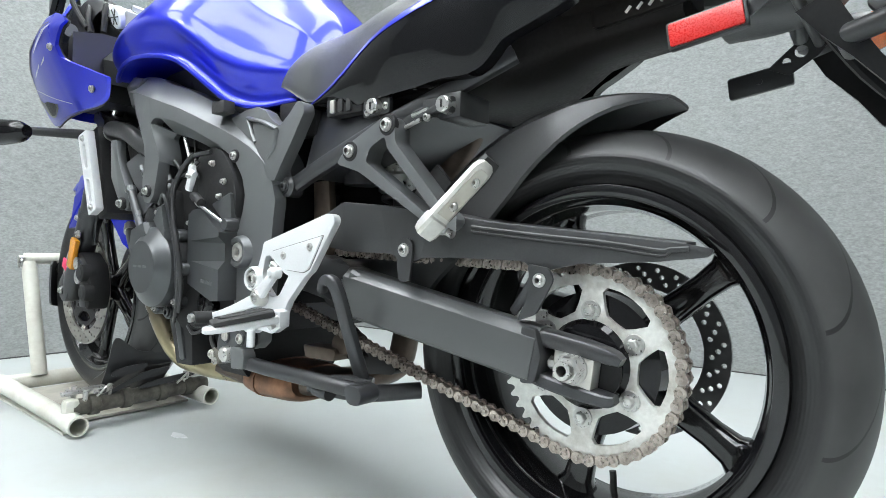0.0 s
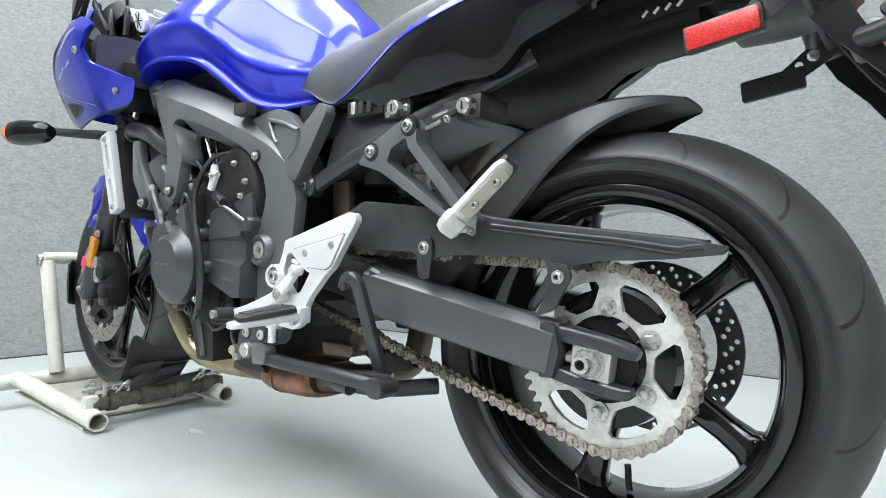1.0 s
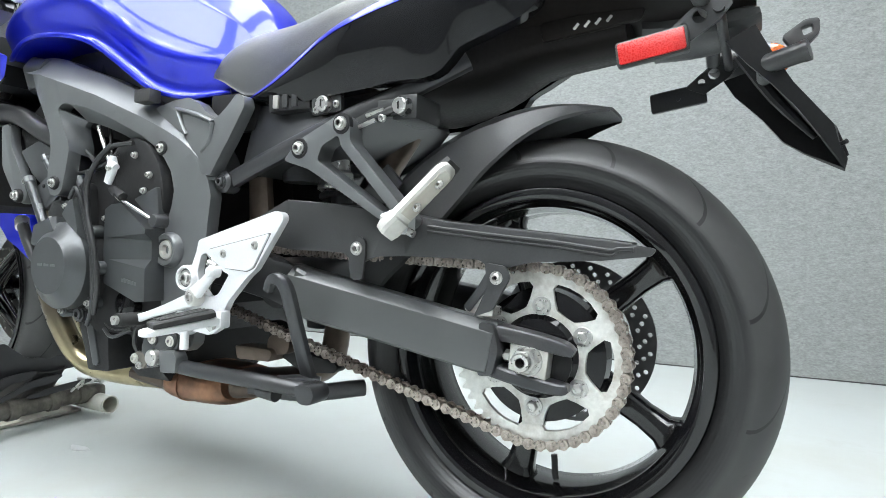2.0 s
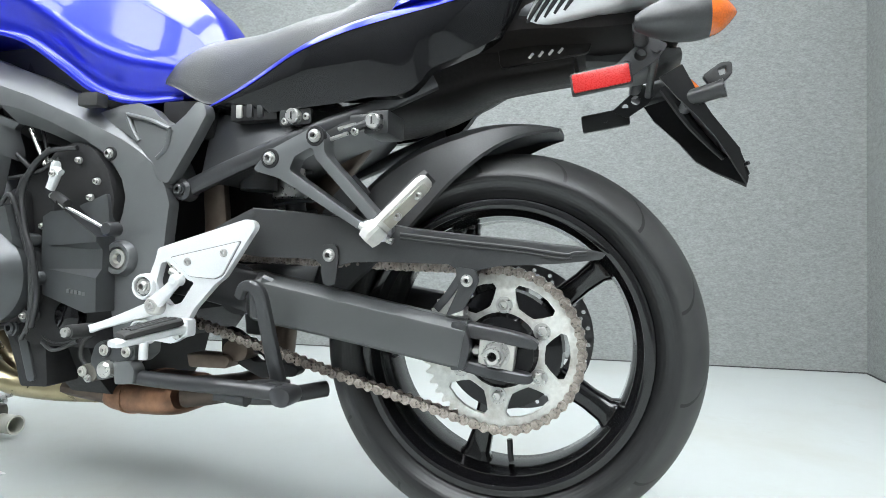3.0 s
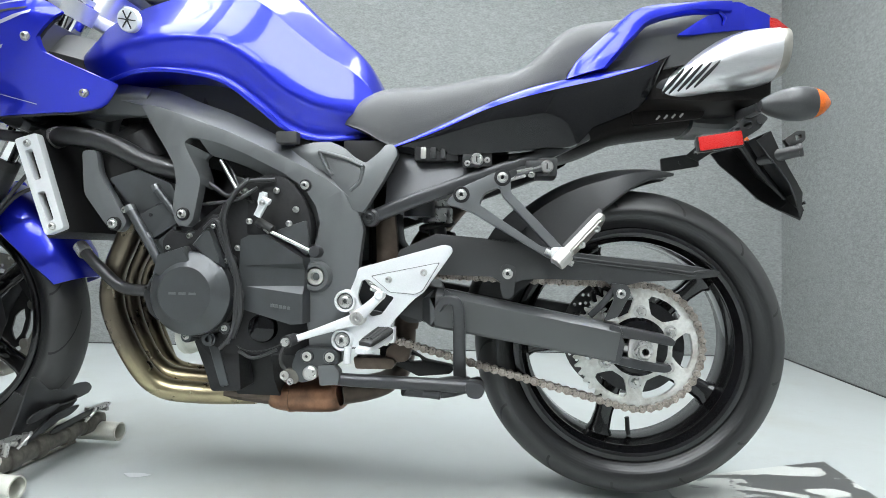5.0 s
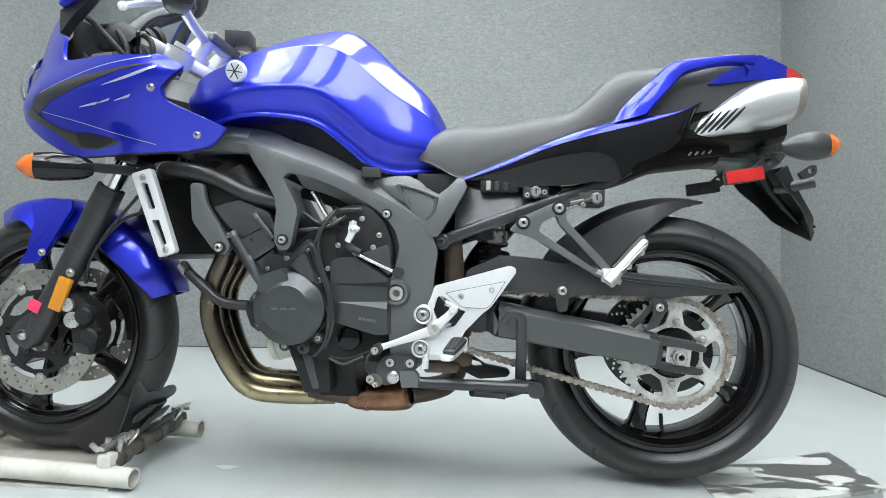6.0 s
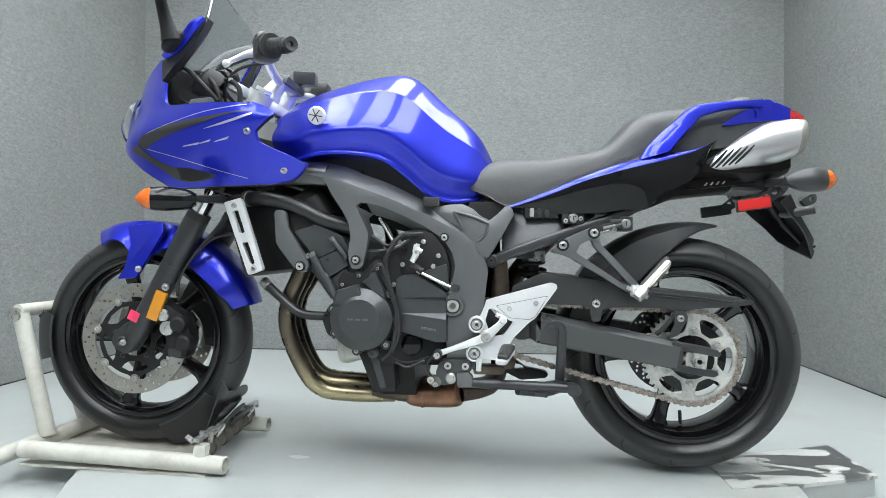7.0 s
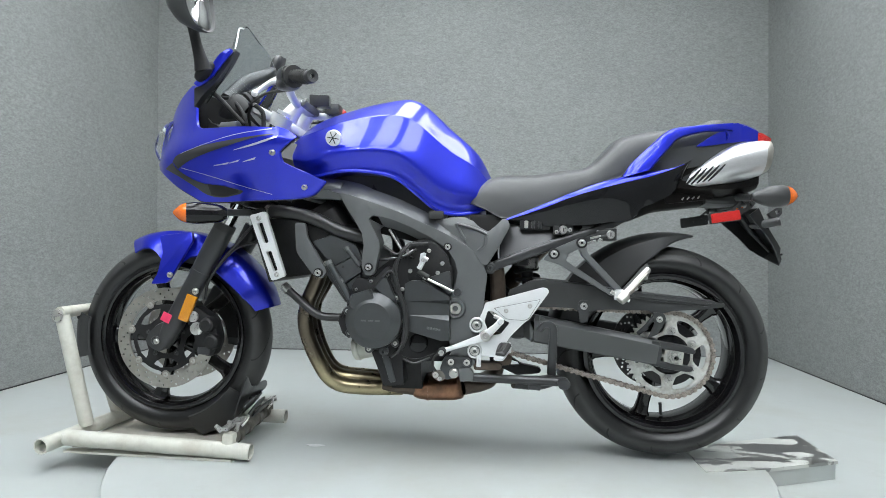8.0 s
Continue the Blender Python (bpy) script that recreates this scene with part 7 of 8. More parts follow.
# steering clamps
base = FRONT + Vector((0.012, 0, -0.015))
c = base + RAKE * 0.475
part("yoke", sweep([(c.x, -0.135, c.z, 0.030, 0.012), (c.x, -0.10, c.z, 0.050, 0.013), (c.x, 0.10, c.z, 0.050, 0.013), (c.x, 0.135, c.z, 0.030, 0.012)], 4, 16, 4, ref=(1, 0, -0.5)), SATIN, fork)
plan = corners([(-0.438, -0.150), (-0.405, -0.158), (-0.372, -0.085), (-0.338, -0.045), (-0.338, 0.045), (-0.372, 0.085), (-0.405, 0.158), (-0.438, 0.150), (-0.448, 0.080), (-0.448, -0.080)], 0.014)
rings = [[(x * k + -0.39 * (1 - k), y * k, 0.944 - 0.45 * (x + 0.41) + h) for x, y in plan] for k, h in ((0.96, -0.016), (1.0, -0.012), (1.0, 0.008), (0.96, 0.012))]
top_yoke = part("top_yoke", skin(rings), ALLOY, fork, "silver top yoke", sharp=40)
for s in (-1, 1):
    part("pinch_bolt", disc_bar((-0.428, s * 0.150, 0.958), (-0.428, s * 0.150, 0.966), 0.006, 14), STEEL, top_yoke)

# fork reflector and inspection mark
part("fork_reflector", turned(block((-0.6305, -0.140, 0.360), (-0.6005, -0.128, 0.436), 0.003), (-0.6155, -0.134, 0.398), 0, 20, 0), FORK_AMBER, fork, "amber reflector on the fork leg")
part("paint_mark", turned(block((-0.696, -0.1285, 0.356), (-0.668, -0.1245, 0.382), 0.002), (-0.682, -0.126, 0.369), 0, 24, 0), PINK, fork, "pink paint mark")


bolt((-0.597, -0.130, 0.445), 0.0095, STEEL, fork, length=0.006)
part("reflector_bracket", plate([corners([(-0.626, 0.440), (-0.600, 0.448), (-0.590, 0.420), (-0.612, 0.400)], 0.004)], -0.128, -0.124, 0.001), SATIN, fork)


# front mudguard
def mudguard():
    rings = []
    n = 12
    for k in range(29):
        u = k / 28
        a = radians(114 - 96.5 * u)
        r = 0.312 + 0.012 * u
        side = 0.03 + 0.085 * math.exp(-((u - 0.30) / 0.10) ** 2) + 0.030 * math.exp(-((u - 0.70) / 0.25) ** 2)
        rr = []
        for j in range(n + 1):
            v = -1 + 2 * j / n
            y = 0.083 * math.copysign(abs(v) ** 0.75, v) * (0.55 + 0.45 * min(1, min(u, 1 - u) * 7 + 0.25))
            drop = 0.012 * v * v + side * max(0, (abs(v) - 0.5) / 0.5) ** 1.5
            rr.append((FRONT.x + (r - drop) * math.cos(a), y, FRONT.z + (r - drop) * math.sin(a)))
        back = [(q[0] - 0.004 * math.cos(a), q[1] * 0.95, q[2] - 0.004 * math.sin(a)) for q in rr[::-1]]
        rings.append(rr + back)
    return skin(rings)


guard_f = part("front_mudguard", mudguard(), BLUE, MOTO, "glossy blue front mudguard", sharp=45)
guard_f.location.y = FRONT_FIT_Y - 0.006
for s in (-1, 1):
    y0 = s * 0.100
    part("side_wing", plate([corners([(-0.735, 0.600), (-0.640, 0.613), (-0.633, 0.585), (-0.690, 0.475), (-0.700, 0.464), (-0.748, 0.460), (-0.728, 0.490), (-0.714, 0.550)], 0.008)], y0 - 0.004, y0 + 0.010, 0.003, warp=lambda x, y, z: (x, y - (y / abs(y)) * max(0, z - 0.54) * 0.35, z)), BLUE, guard_f)
    bolt((-0.690, y0 - 0.004 if s < 0 else y0 + 0.010, 0.488), 0.0085, STEEL, guard_f, flip=s > 0)

# fairing
FAIR_TOP = [(-0.738, 0.86), (-0.726, 0.93), (-0.700, 0.982), (-0.655, 1.024), (-0.632, 1.032), (-0.615, 1.00), (-0.600, 0.935), (-0.586, 0.902), (-0.560, 0.892), (-0.45, 0.889), (-0.345, 0.882), (-0.332, 0.878), (-0.326, 0.806), (-0.318, 0.794), (-0.308, 0.788), (-0.270, 0.772), (-0.222, 0.752)]
FAIR_LOW = [(-0.738, 0.790), (-0.705, 0.772), (-0.66, 0.740), (-0.610, 0.712), (-0.578, 0.696), (-0.50, 0.694), (-0.43, 0.697), (-0.355, 0.700), (-0.29, 0.705), (-0.25, 0.718), (-0.222, 0.748)]
FAIR_WIDE = [(-0.738, 0.105), (-0.705, 0.148), (-0.65, 0.188), (-0.60, 0.212), (-0.50, 0.245), (-0.42, 0.262), (-0.35, 0.268), (-0.29, 0.258), (-0.222, 0.240)]


def fair_y(x, z):
    """How far the outside of the fairing stands off the middle plane."""
    crease = 0.805 + 0.045 * max(0.0, min(1.0, (x + 0.72) / 0.35))
    w = tab(x, FAIR_WIDE) * 1.02
    below, above, peak = max(0.0, crease - z), max(0.0, min(z, 0.889) - crease), max(0.0, z - 0.889)
    return w - 0.30 * below - 1.2 * below * below - 0.30 * above - 2.6 * above * above - 0.36 * peak


fairing = None
for s in (-1, 1):
    rings = []
    for k in range(61):
        x = -0.738 + 0.403 * k / 46 if k < 47 else (-0.333, -0.3295, -0.326, -0.322, -0.317, -0.311, -0.303, -0.29, -0.275, -0.26, -0.247, -0.236, -0.228, -0.222)[k - 47]
        zt, zb = tab(x, FAIR_TOP), tab(x, FAIR_LOW)
        o = []
        for j in range(15):
            z = zb + (zt - zb) * j / 14
            o.append((x, s * fair_y(x, z), z))
        rings.append(o + [(p[0] + 0.004, p[1] - s * 0.006, p[2]) for p in o[::-1]])
    liner = [[(x, y - s * 0.008, z - 0.003) for x, y, z in row[:15]] + [(x, y - s * 0.011, z) for x, y, z in row[14::-1]] for row in rings[3:58]]
    ob = part("fairing", skin(rings), BLUE, fairing or MOTO, "glossy blue half fairing with grey chevron decal", sharp=50)
    if fairing is None:
        fairing = ob
        fairing.matrix_basis = NOSE_FIT
    part("fairing_liner", skin(liner), CRANK_BLACK, fairing, "black inside of the fairing")
    rings = []
    for k in range(13):
        x = -0.334 + 0.052 * k / 12
        zt, zb = 0.8845 - 0.024 * (k / 12) ** 1.6, 0.806 + 0.052 * (k / 12) ** 0.8
        o = [(x, s * fair_y(x, zb + (zt - zb) * j / 6), zb + (zt - zb) * j / 6) for j in range(7)]
        rings.append(o + [(p[0], p[1] - s * 0.006, p[2]) for p in o[::-1]])
    part("fairing_horn", skin(rings), BLUE, fairing, sharp=50)
    part("horn_liner", skin([[(x, y - s * 0.008, z - 0.003) for x, y, z in row[:7]] + [(x, y - s * 0.011, z - 0.003) for x, y, z in row[6::-1]] for row in rings[:12]]), CRANK_BLACK, fairing)
    for x, z in ((-0.274, 0.734), (-0.344, 0.8175)):
        bolt((x, s * (fair_y(x, z) + 0.001), z), 0.0085, STEEL, fairing, length=0.005, flip=s > 0)

    def decal(name, upper, lower, stuff, off=0.0012, n=8):
        a, b = curve(upper, n), curve(lower, n)
        rows = []
        for p, q in zip(a, b):
            row = []
            for j in range(5):
                x, z = p[0] + (q[0] - p[0]) * j / 4, p[1] + (q[1] - p[1]) * j / 4
                row.append((x, s * (fair_y(x, z) + off), z))
            rows.append(row)
        part(name, skin(rows, closed=False), stuff, fairing)
    decal("grey_decal", [(-0.655, 0.802), (-0.631, 0.819), (-0.561, 0.838), (-0.461, 0.851), (-0.390, 0.860), (-0.336, 0.866)], [(-0.637, 0.782), (-0.588, 0.803), (-0.527, 0.820), (-0.460, 0.836), (-0.396, 0.853), (-0.340, 0.862)], GREY_DECAL)
    decal("grey_decal", [(-0.655, 0.800), (-0.637, 0.780), (-0.587, 0.752), (-0.538, 0.738), (-0.478, 0.730), (-0.440, 0.722)], [(-0.690, 0.786), (-0.636, 0.761), (-0.587, 0.733), (-0.552, 0.712), (-0.505, 0.705), (-0.450, 0.714)], GREY_DECAL, 0.0014)
    decal("black_decal", [(-0.545, 0.740), (-0.50, 0.735), (-0.455, 0.724)], [(-0.540, 0.712), (-0.50, 0.708), (-0.455, 0.718)], CRANK_BLACK, 0.0018)
    # first two lines paint in pale reflections near the crease; the third is decal
    decal("silver_line", [(-0.345, 0.880), (-0.45, 0.866), (-0.55, 0.842), (-0.62, 0.822)], [(-0.345, 0.8772), (-0.45, 0.864), (-0.55, 0.8405), (-0.62, 0.821)], SILVER_DECAL_SHEEN, 0.0018)
    decal("silver_line", [(-0.328, 0.860), (-0.366, 0.847), (-0.405, 0.836), (-0.450, 0.824)], [(-0.330, 0.854), (-0.364, 0.842), (-0.402, 0.832), (-0.450, 0.823)], SILVER_DECAL_SHEEN, 0.0018)
    decal("silver_line", [(-0.623, 0.785), (-0.525, 0.759), (-0.439, 0.734), (-0.361, 0.714)], [(-0.623, 0.7838), (-0.525, 0.7575), (-0.439, 0.7325), (-0.361, 0.7125)], SILVER_DECAL_SHEEN, 0.0020)
    for x0, z0, w, h in ((-0.494, 0.790, 0.044, 0.005), (-0.455, 0.796, 0.028, 0.006), (-0.412, 0.801, 0.036, 0.008)):
        decal("plain_mark", [(x0 - 0.5 * w, z0 - h), (x0 + 0.5 * w, z0 - h * 0.2)], [(x0 - 0.5 * w + 0.004, z0 - h + 0.0025), (x0 + 0.5 * w + 0.006, z0 + 0.0025 + h * 0.3)], SILVER_DECAL_SHEEN, 0.0022, 3)
# inner black panels, headlight and dash
rings = []
for x, w, zb, zt in ((-0.705, 0.070, 0.80, 0.86), (-0.68, 0.085, 0.76, 0.95), (-0.62, 0.098, 0.74, 0.985), (-0.57, 0.140, 0.74, 0.92), (-0.48, 0.18, 0.74, 0.880), (-0.40, 0.20, 0.74, 0.878)):
    rings.append([(x, -w, zb), (x, -w, zt), (x, -w * 0.7, zt + 0.012), (x, w * 0.7, zt + 0.012), (x, w, zt), (x, w, zb)])
part("inner_panel", skin(rings), PLASTIC, fairing, "black inner fairing panel")
rings = []
for x, w, zb, zt in ((-0.705, 0.122, 0.785, 0.965), (-0.738, 0.112, 0.793, 0.950), (-0.764, 0.088, 0.806, 0.920), (-0.776, 0.052, 0.825, 0.890)):
    rings.append([(x, w * math.cos(a), (zb + zt) / 2 + (zt - zb) / 2 * math.sin(a)) for a in [2 * math.pi * k / 24 for k in range(24)]])
part("headlight", skin(rings), LENS, MOTO, "clear headlight lens").matrix_basis = NOSE_FIT
part("chin", sweep([(-0.715, 0, 0.785, 0.11, 0.020), (-0.66, 0, 0.760, 0.15, 0.022), (-0.58, 0, 0.735, 0.17, 0.018)], 4, 16, 3), BLUE, fairing)
dash = part("dash", skin([[(x, y, z) for y, z in ((-w, zb), (-w, zt), (w, zt), (w, zb))] for x, w, zb, zt in ((-0.62, 0.10, 0.92, 0.965), (-0.56, 0.105, 0.91, 0.980), (-0.52, 0.09, 0.905, 0.962), (-0.49, 0.07, 0.90, 0.930))]), PLASTIC, MOTO, "black instrument cluster")
dash.matrix_basis = NOSE_FIT
for y in (-0.06, 0.05):
    g = disc_bar((-0.545, y, 0.965), (-0.520, y, 0.982), 0.040, 28)
    part("gauge", g, SATIN, dash)
part("gauge_hood", turned(lathe([(0.0, -0.020), (0.040, -0.020), (0.047, -0.012), (0.050, 0.010), (0.046, 0.034)], (-0.530, -0.095, 0.968), 32, "x", caps=False), (-0.530, -0.095, 0.968), 0, 35, 25), CRANK_BLACK, dash)
for pts in ([(-0.575, -0.140, 1.010), (-0.540, -0.150, 0.985), (-0.505, -0.150, 0.950), (-0.470, -0.145, 0.915)], [(-0.560, -0.100, 1.000), (-0.520, -0.120, 0.990), (-0.480, -0.140, 0.950), (-0.465, -0.140, 0.905)], [(-0.500, -0.080, 0.985), (-0.455, -0.110, 0.975), (-0.425, -0.125, 0.950), (-0.420, -0.130, 0.900)]):
    part("loom", tube(pts, 0.0065, 5, 10, ref=(0, 1, 0)), CRANK_BLACK, dash)
part("hood_panel", plate([corners([(-0.615, 0.905), (-0.606, 0.985), (-0.592, 1.005), (-0.545, 0.985), (-0.500, 0.935), (-0.490, 0.905)], 0.010)], -0.130, -0.118, 0.004), CRANK_BLACK, dash)
for k in range(4):
    part("bellows", disc_bar((-0.60 + 0.012 * k, 0.08 + 0.016 * k, 1.015 + 0.013 * k), (-0.594 + 0.012 * k, 0.088 + 0.016 * k, 1.0215 + 0.013 * k), 0.034 - 0.003 * k, 20), RUBBER, dash)
part("grey_plug", disc_bar((-0.52, -0.175, 0.897), (-0.47, -0.18, 0.900), 0.016), FRAME_GREY, dash)

# windscreen: a curved shell held by a blue rim
SCR = [(-0.640, 0.985, 0.180, 0.075), (-0.604, 1.050, 0.178, 0.080), (-0.572, 1.110, 0.165, 0.072), (-0.552, 1.170, 0.148, 0.056), (-0.536, 1.214, 0.112, 0.030), (-0.528, 1.238, 0.050, 0.008)]
rows = []
for x, z, w, bow in curve(SCR, 5):
    rows.append([(x + bow * (j / 10) ** 2, w * j / 10, z - 0.02 * (j / 10) ** 2) for j in range(-10, 11)])
rows = [r + [(p[0] + 0.003, p[1] * 0.985, p[2] + 0.0005) for p in r[::-1]] for r in rows]
screen_ob = part("windscreen", skin(rows), SCREEN, MOTO, "clear curved windscreen", sharp=60)
screen_ob.visible_shadow = False
screen_ob.matrix_basis = NOSE_FIT
# pale tube along the near edge only, in place of a glint
part("edge_glint", tube([(x + bow + 0.001, -w + 0.001, z - 0.02) for x, z, w, bow in SCR[2:]], 0.0022, 5, 8), ALLOY, screen_ob, "pale tube in place of light caught on the screen edge")


def mirror_ring(scale, dx, s):
    """One rounded outline of the mirror, set off along its depth."""
    out = []
    for k in range(28):
        a = 2 * math.pi * k / 28
        co, si = math.cos(a), math.sin(a)
        co, si = math.copysign(abs(co) ** 0.75, co), math.copysign(abs(si) ** 0.75, si)
        out.append((-0.526 + dx - 0.0125 * scale * si + 0.010 * co, s * (0.308 - 0.060 * scale * co), 1.196 + 0.078 * scale * si))
    return out


for s in (-1, 1):
    part("screen_rim", skin([[(x, s * (y + 0.004), z), (x + 0.002, s * (y + 0.006), z - w), (x + 0.004, s * (y - 0.020), z - w), (x + 0.002, s * (y - 0.024), z - 0.002)] for x, y, z, w in curve([(-0.600, 0.176, 1.006, 0.050), (-0.572, 0.178, 1.020, 0.030), (-0.542, 0.178, 1.050, 0.030), (-0.516, 0.174, 1.085, 0.028), (-0.498, 0.170, 1.108, 0.018), (-0.490, 0.166, 1.118, 0.006)], 4)]), PLASTIC, fairing, "black inner screen surround")
    part("rim_edge", skin([[(x, s * (y + 0.010), z), (x + 0.006, s * (y + 0.014), z - w * 0.5), (x + 0.010, s * (y + 0.010), z - w), (x + 0.004, s * (y - 0.010), z - w * 0.8), (x - 0.004, s * (y - 0.012), z + 0.002)] for x, y, z, w in curve([(-0.595, 0.184, 1.016, 0.008), (-0.580, 0.186, 1.030, 0.018), (-0.557, 0.188, 1.046, 0.020), (-0.540, 0.188, 1.070, 0.026), (-0.524, 0.184, 1.096, 0.028), (-0.507, 0.178, 1.110, 0.016), (-0.500, 0.174, 1.115, 0.006)], 4)]), BLUE, fairing, "blue screen surround", sharp=40)
    if s > 0:
        mir = part("mirror", sweep([(-0.556, 0.275, 1.188, 0.012, 0.010), (-0.549, 0.300, 1.208, 0.040, 0.018), (-0.540, 0.325, 1.230, 0.034, 0.012), (-0.530, 0.340, 1.250, 0.006, 0.004)], 5, 16, 2.6), PLASTIC, MOTO, "black rear-view mirror on a thick far stalk")
        mir.matrix_basis = NOSE_FIT
        part("stalk", sweep([(-0.640, 0.120, 1.048, 0.026, 0.026), (-0.606, 0.172, 1.115, 0.024, 0.024), (-0.562, 0.230, 1.158, 0.020, 0.020), (-0.552, 0.280, 1.190, 0.014, 0.014)], 4, 16, 2.5), PLASTIC, mir)
        continue
    mir = part("mirror", skin([mirror_ring(q, d, s) for q, d in ((0.90, -0.006), (0.98, 0.002), (1.0, -0.004), (0.96, -0.024), (0.80, -0.048), (0.50, -0.064), (0.15, -0.070))]), PLASTIC, MOTO, "black rear-view mirror on a stalk", sharp=40)
    mir.matrix_basis = NOSE_FIT
    part("mirror_glass", skin([mirror_ring(q, d, s) for q, d in ((0.90, -0.0045), (0.90, -0.003), (0.5, -0.001), (0.05, 0.0))]), CHROME, mir)
    part("stalk", sweep([(-0.548, s * 0.234, 1.040, 0.022, 0.022), (-0.551, s * 0.240, 1.062, 0.018, 0.018), (-0.558, s * 0.248, 1.095, 0.014, 0.014), (-0.564, s * 0.256, 1.130, 0.013, 0.013), (-0.564, s * 0.268, 1.156, 0.016, 0.014)], 4, 16, 2.3), CRANK_BLACK, mir)
    part("stalk_base", sweep([(-0.570, s * 0.216, 1.022, 0.012, 0.010), (-0.558, s * 0.222, 1.032, 0.020, 0.014), (-0.544, s * 0.220, 1.050, 0.019, 0.013), (-0.532, s * 0.212, 1.062, 0.009, 0.007)], 3, 16, 2.6), CRANK_BLACK, mir)

# handlebar
half_bar = [(-0.218, 0.356, 0.985), (-0.276, 0.303, 1.003), (-0.310, 0.255, 1.008), (-0.335, 0.17, 1.005), (-0.344, 0.09, 0.990)]
bar = part("handlebar", tube([(x, -y, z) for x, y, z in half_bar] + [(-0.345, 0, 0.986)] + half_bar[::-1], 0.0115, 6, 14, ref=(0, 0, 1)), ALLOY, MOTO, "silver tubular handlebar")
for s in (-1, 1):
    part("riser", sweep([(-0.386, s * 0.055, 0.930, 0.030, 0.030), (-0.376, s * 0.055, 0.950, 0.024, 0.026), (-0.352, s * 0.052, 0.982, 0.019, 0.020), (-0.345, s * 0.050, 0.990, 0.019, 0.020)], 3, 20, 2.6), ALLOY, bar, "silver handlebar riser")
    for dx in (-0.014, 0.014):
        part("clamp_bolt", disc_bar((-0.340 + dx, s * 0.048, 1.004), (-0.340 + dx, s * 0.048, 1.010), 0.005, 10), STEEL, bar)
part("clamp_cap", turned(block((-0.362, -0.072, 0.986), (-0.320, 0.072, 1.006), 0.005), (-0.341, 0, 0.996), 0, 14, 0), FRAME_GREY, bar)
part("stem_nut", disc_bar((-0.398, 0, 0.945), (-0.388, 0, 0.966), 0.026, 6), ALLOY, bar)
part("relay_box", turned(block((-0.345, 0.020, 1.010), (-0.285, 0.110, 1.045), 0.004), (-0.31, 0.06, 1.03), 8, 0, 12), PLASTIC, bar)
part("ignition", disc_bar((-0.425, 0, 0.945), (-0.412, 0, 0.972), 0.022, 20), PLASTIC, bar)
for s in (-1, 1):
    part("grip", sweep([(-0.278, s * 0.300, 1.003, 0.0165, 0.0165), (-0.251, s * 0.326, 0.995, 0.0170, 0.0170), (-0.221, s * 0.353, 0.986, 0.0165, 0.0165)], 4, 20, 2, ref=(0, 0, 1)), RUBBER, bar, "black rubber grip")
    for k in range(5):
        u = 0.15 + 0.17 * k
        c = Vector((-0.278 + 0.057 * u, s * (0.300 + 0.053 * u), 1.003 - 0.017 * u))
        d = Vector((0.057, s * 0.053, -0.017)).normalized() * 0.002
        part("grip_ring", disc_bar(c - d, c + d, 0.0180, 20), RUBBER, bar)
    part("bar_end", lathe([(0.005, 0.0), (0.006, 0.014), (0.0155, 0.016), (0.0165, 0.012), (0.0165, 0.0)], (0, 0, 0), 20), SATIN, bar).matrix_basis = pose(-0.221, s * 0.353, 0.986, 0, 0, -48 if s > 0 else -132)
    part("grip_flange", disc_bar((-0.285, s * 0.293, 1.005), (-0.277, s * 0.300, 1.003), 0.028, 24), RUBBER, bar)
    part("switch_box", sweep([(-0.325, s * 0.228, 1.006, 0.022, 0.024), (-0.305, s * 0.262, 1.007, 0.029, 0.030), (-0.284, s * 0.292, 1.005, 0.026, 0.028)], 3, 16, 3.5, ref=(0, 0, 1)), PLASTIC, bar)
    part("lever_perch", disc_bar((-0.366, s * 0.176, 1.024), (-0.330, s * 0.20, 1.008), 0.017, 16), SATIN, bar)
    part("lever", sweep([(-0.362, s * 0.185, 1.026, 0.011, 0.008), (-0.359, s * 0.25, 1.000, 0.008, 0.006), (-0.355, s * 0.32, 0.967, 0.006, 0.005), (-0.351, s * 0.364, 0.946, 0.006, 0.005)], 5, 12, 2.5, ref=(0, 0, 1)), ALLOY, bar, "silver lever with ball end")
    part("lever_ball", lathe([(0.0, -0.009), (0.006, -0.0065), (0.009, 0), (0.006, 0.0065), (0, 0.009)], (-0.350, s * 0.370, 0.943), 16, caps=False), ALLOY, bar)
    part("cable", tube([(-0.33, s * 0.20, 0.995), (-0.40, s * 0.19, 0.985), (-0.45, s * 0.16, 0.95), (-0.46, s * 0.12, 0.89)], 0.004, 6, 10, ref=(0, 0, 1)), RUBBER, bar)
part("brake_reservoir", block((-0.335, 0.17, 1.015), (-0.285, 0.225, 1.050), 0.006), PLASTIC, bar)
part("clutch_bracket", plate([corners([(-0.335, 1.005), (-0.318, 1.055), (-0.305, 1.060), (-0.295, 1.000)], 0.004)], -0.21, -0.20, 0.002), PLASTIC, bar)
part("kill_switch", disc_bar((-0.29, 0.225, 1.025), (-0.28, 0.23, 1.035), 0.010), RED, bar, "red switch")

# ---- the wheel stand that holds the front wheel ----
chock = empty("wheel_stand", "white tubular wheel stand with black cradles gripping the front wheel", "wheel stand")


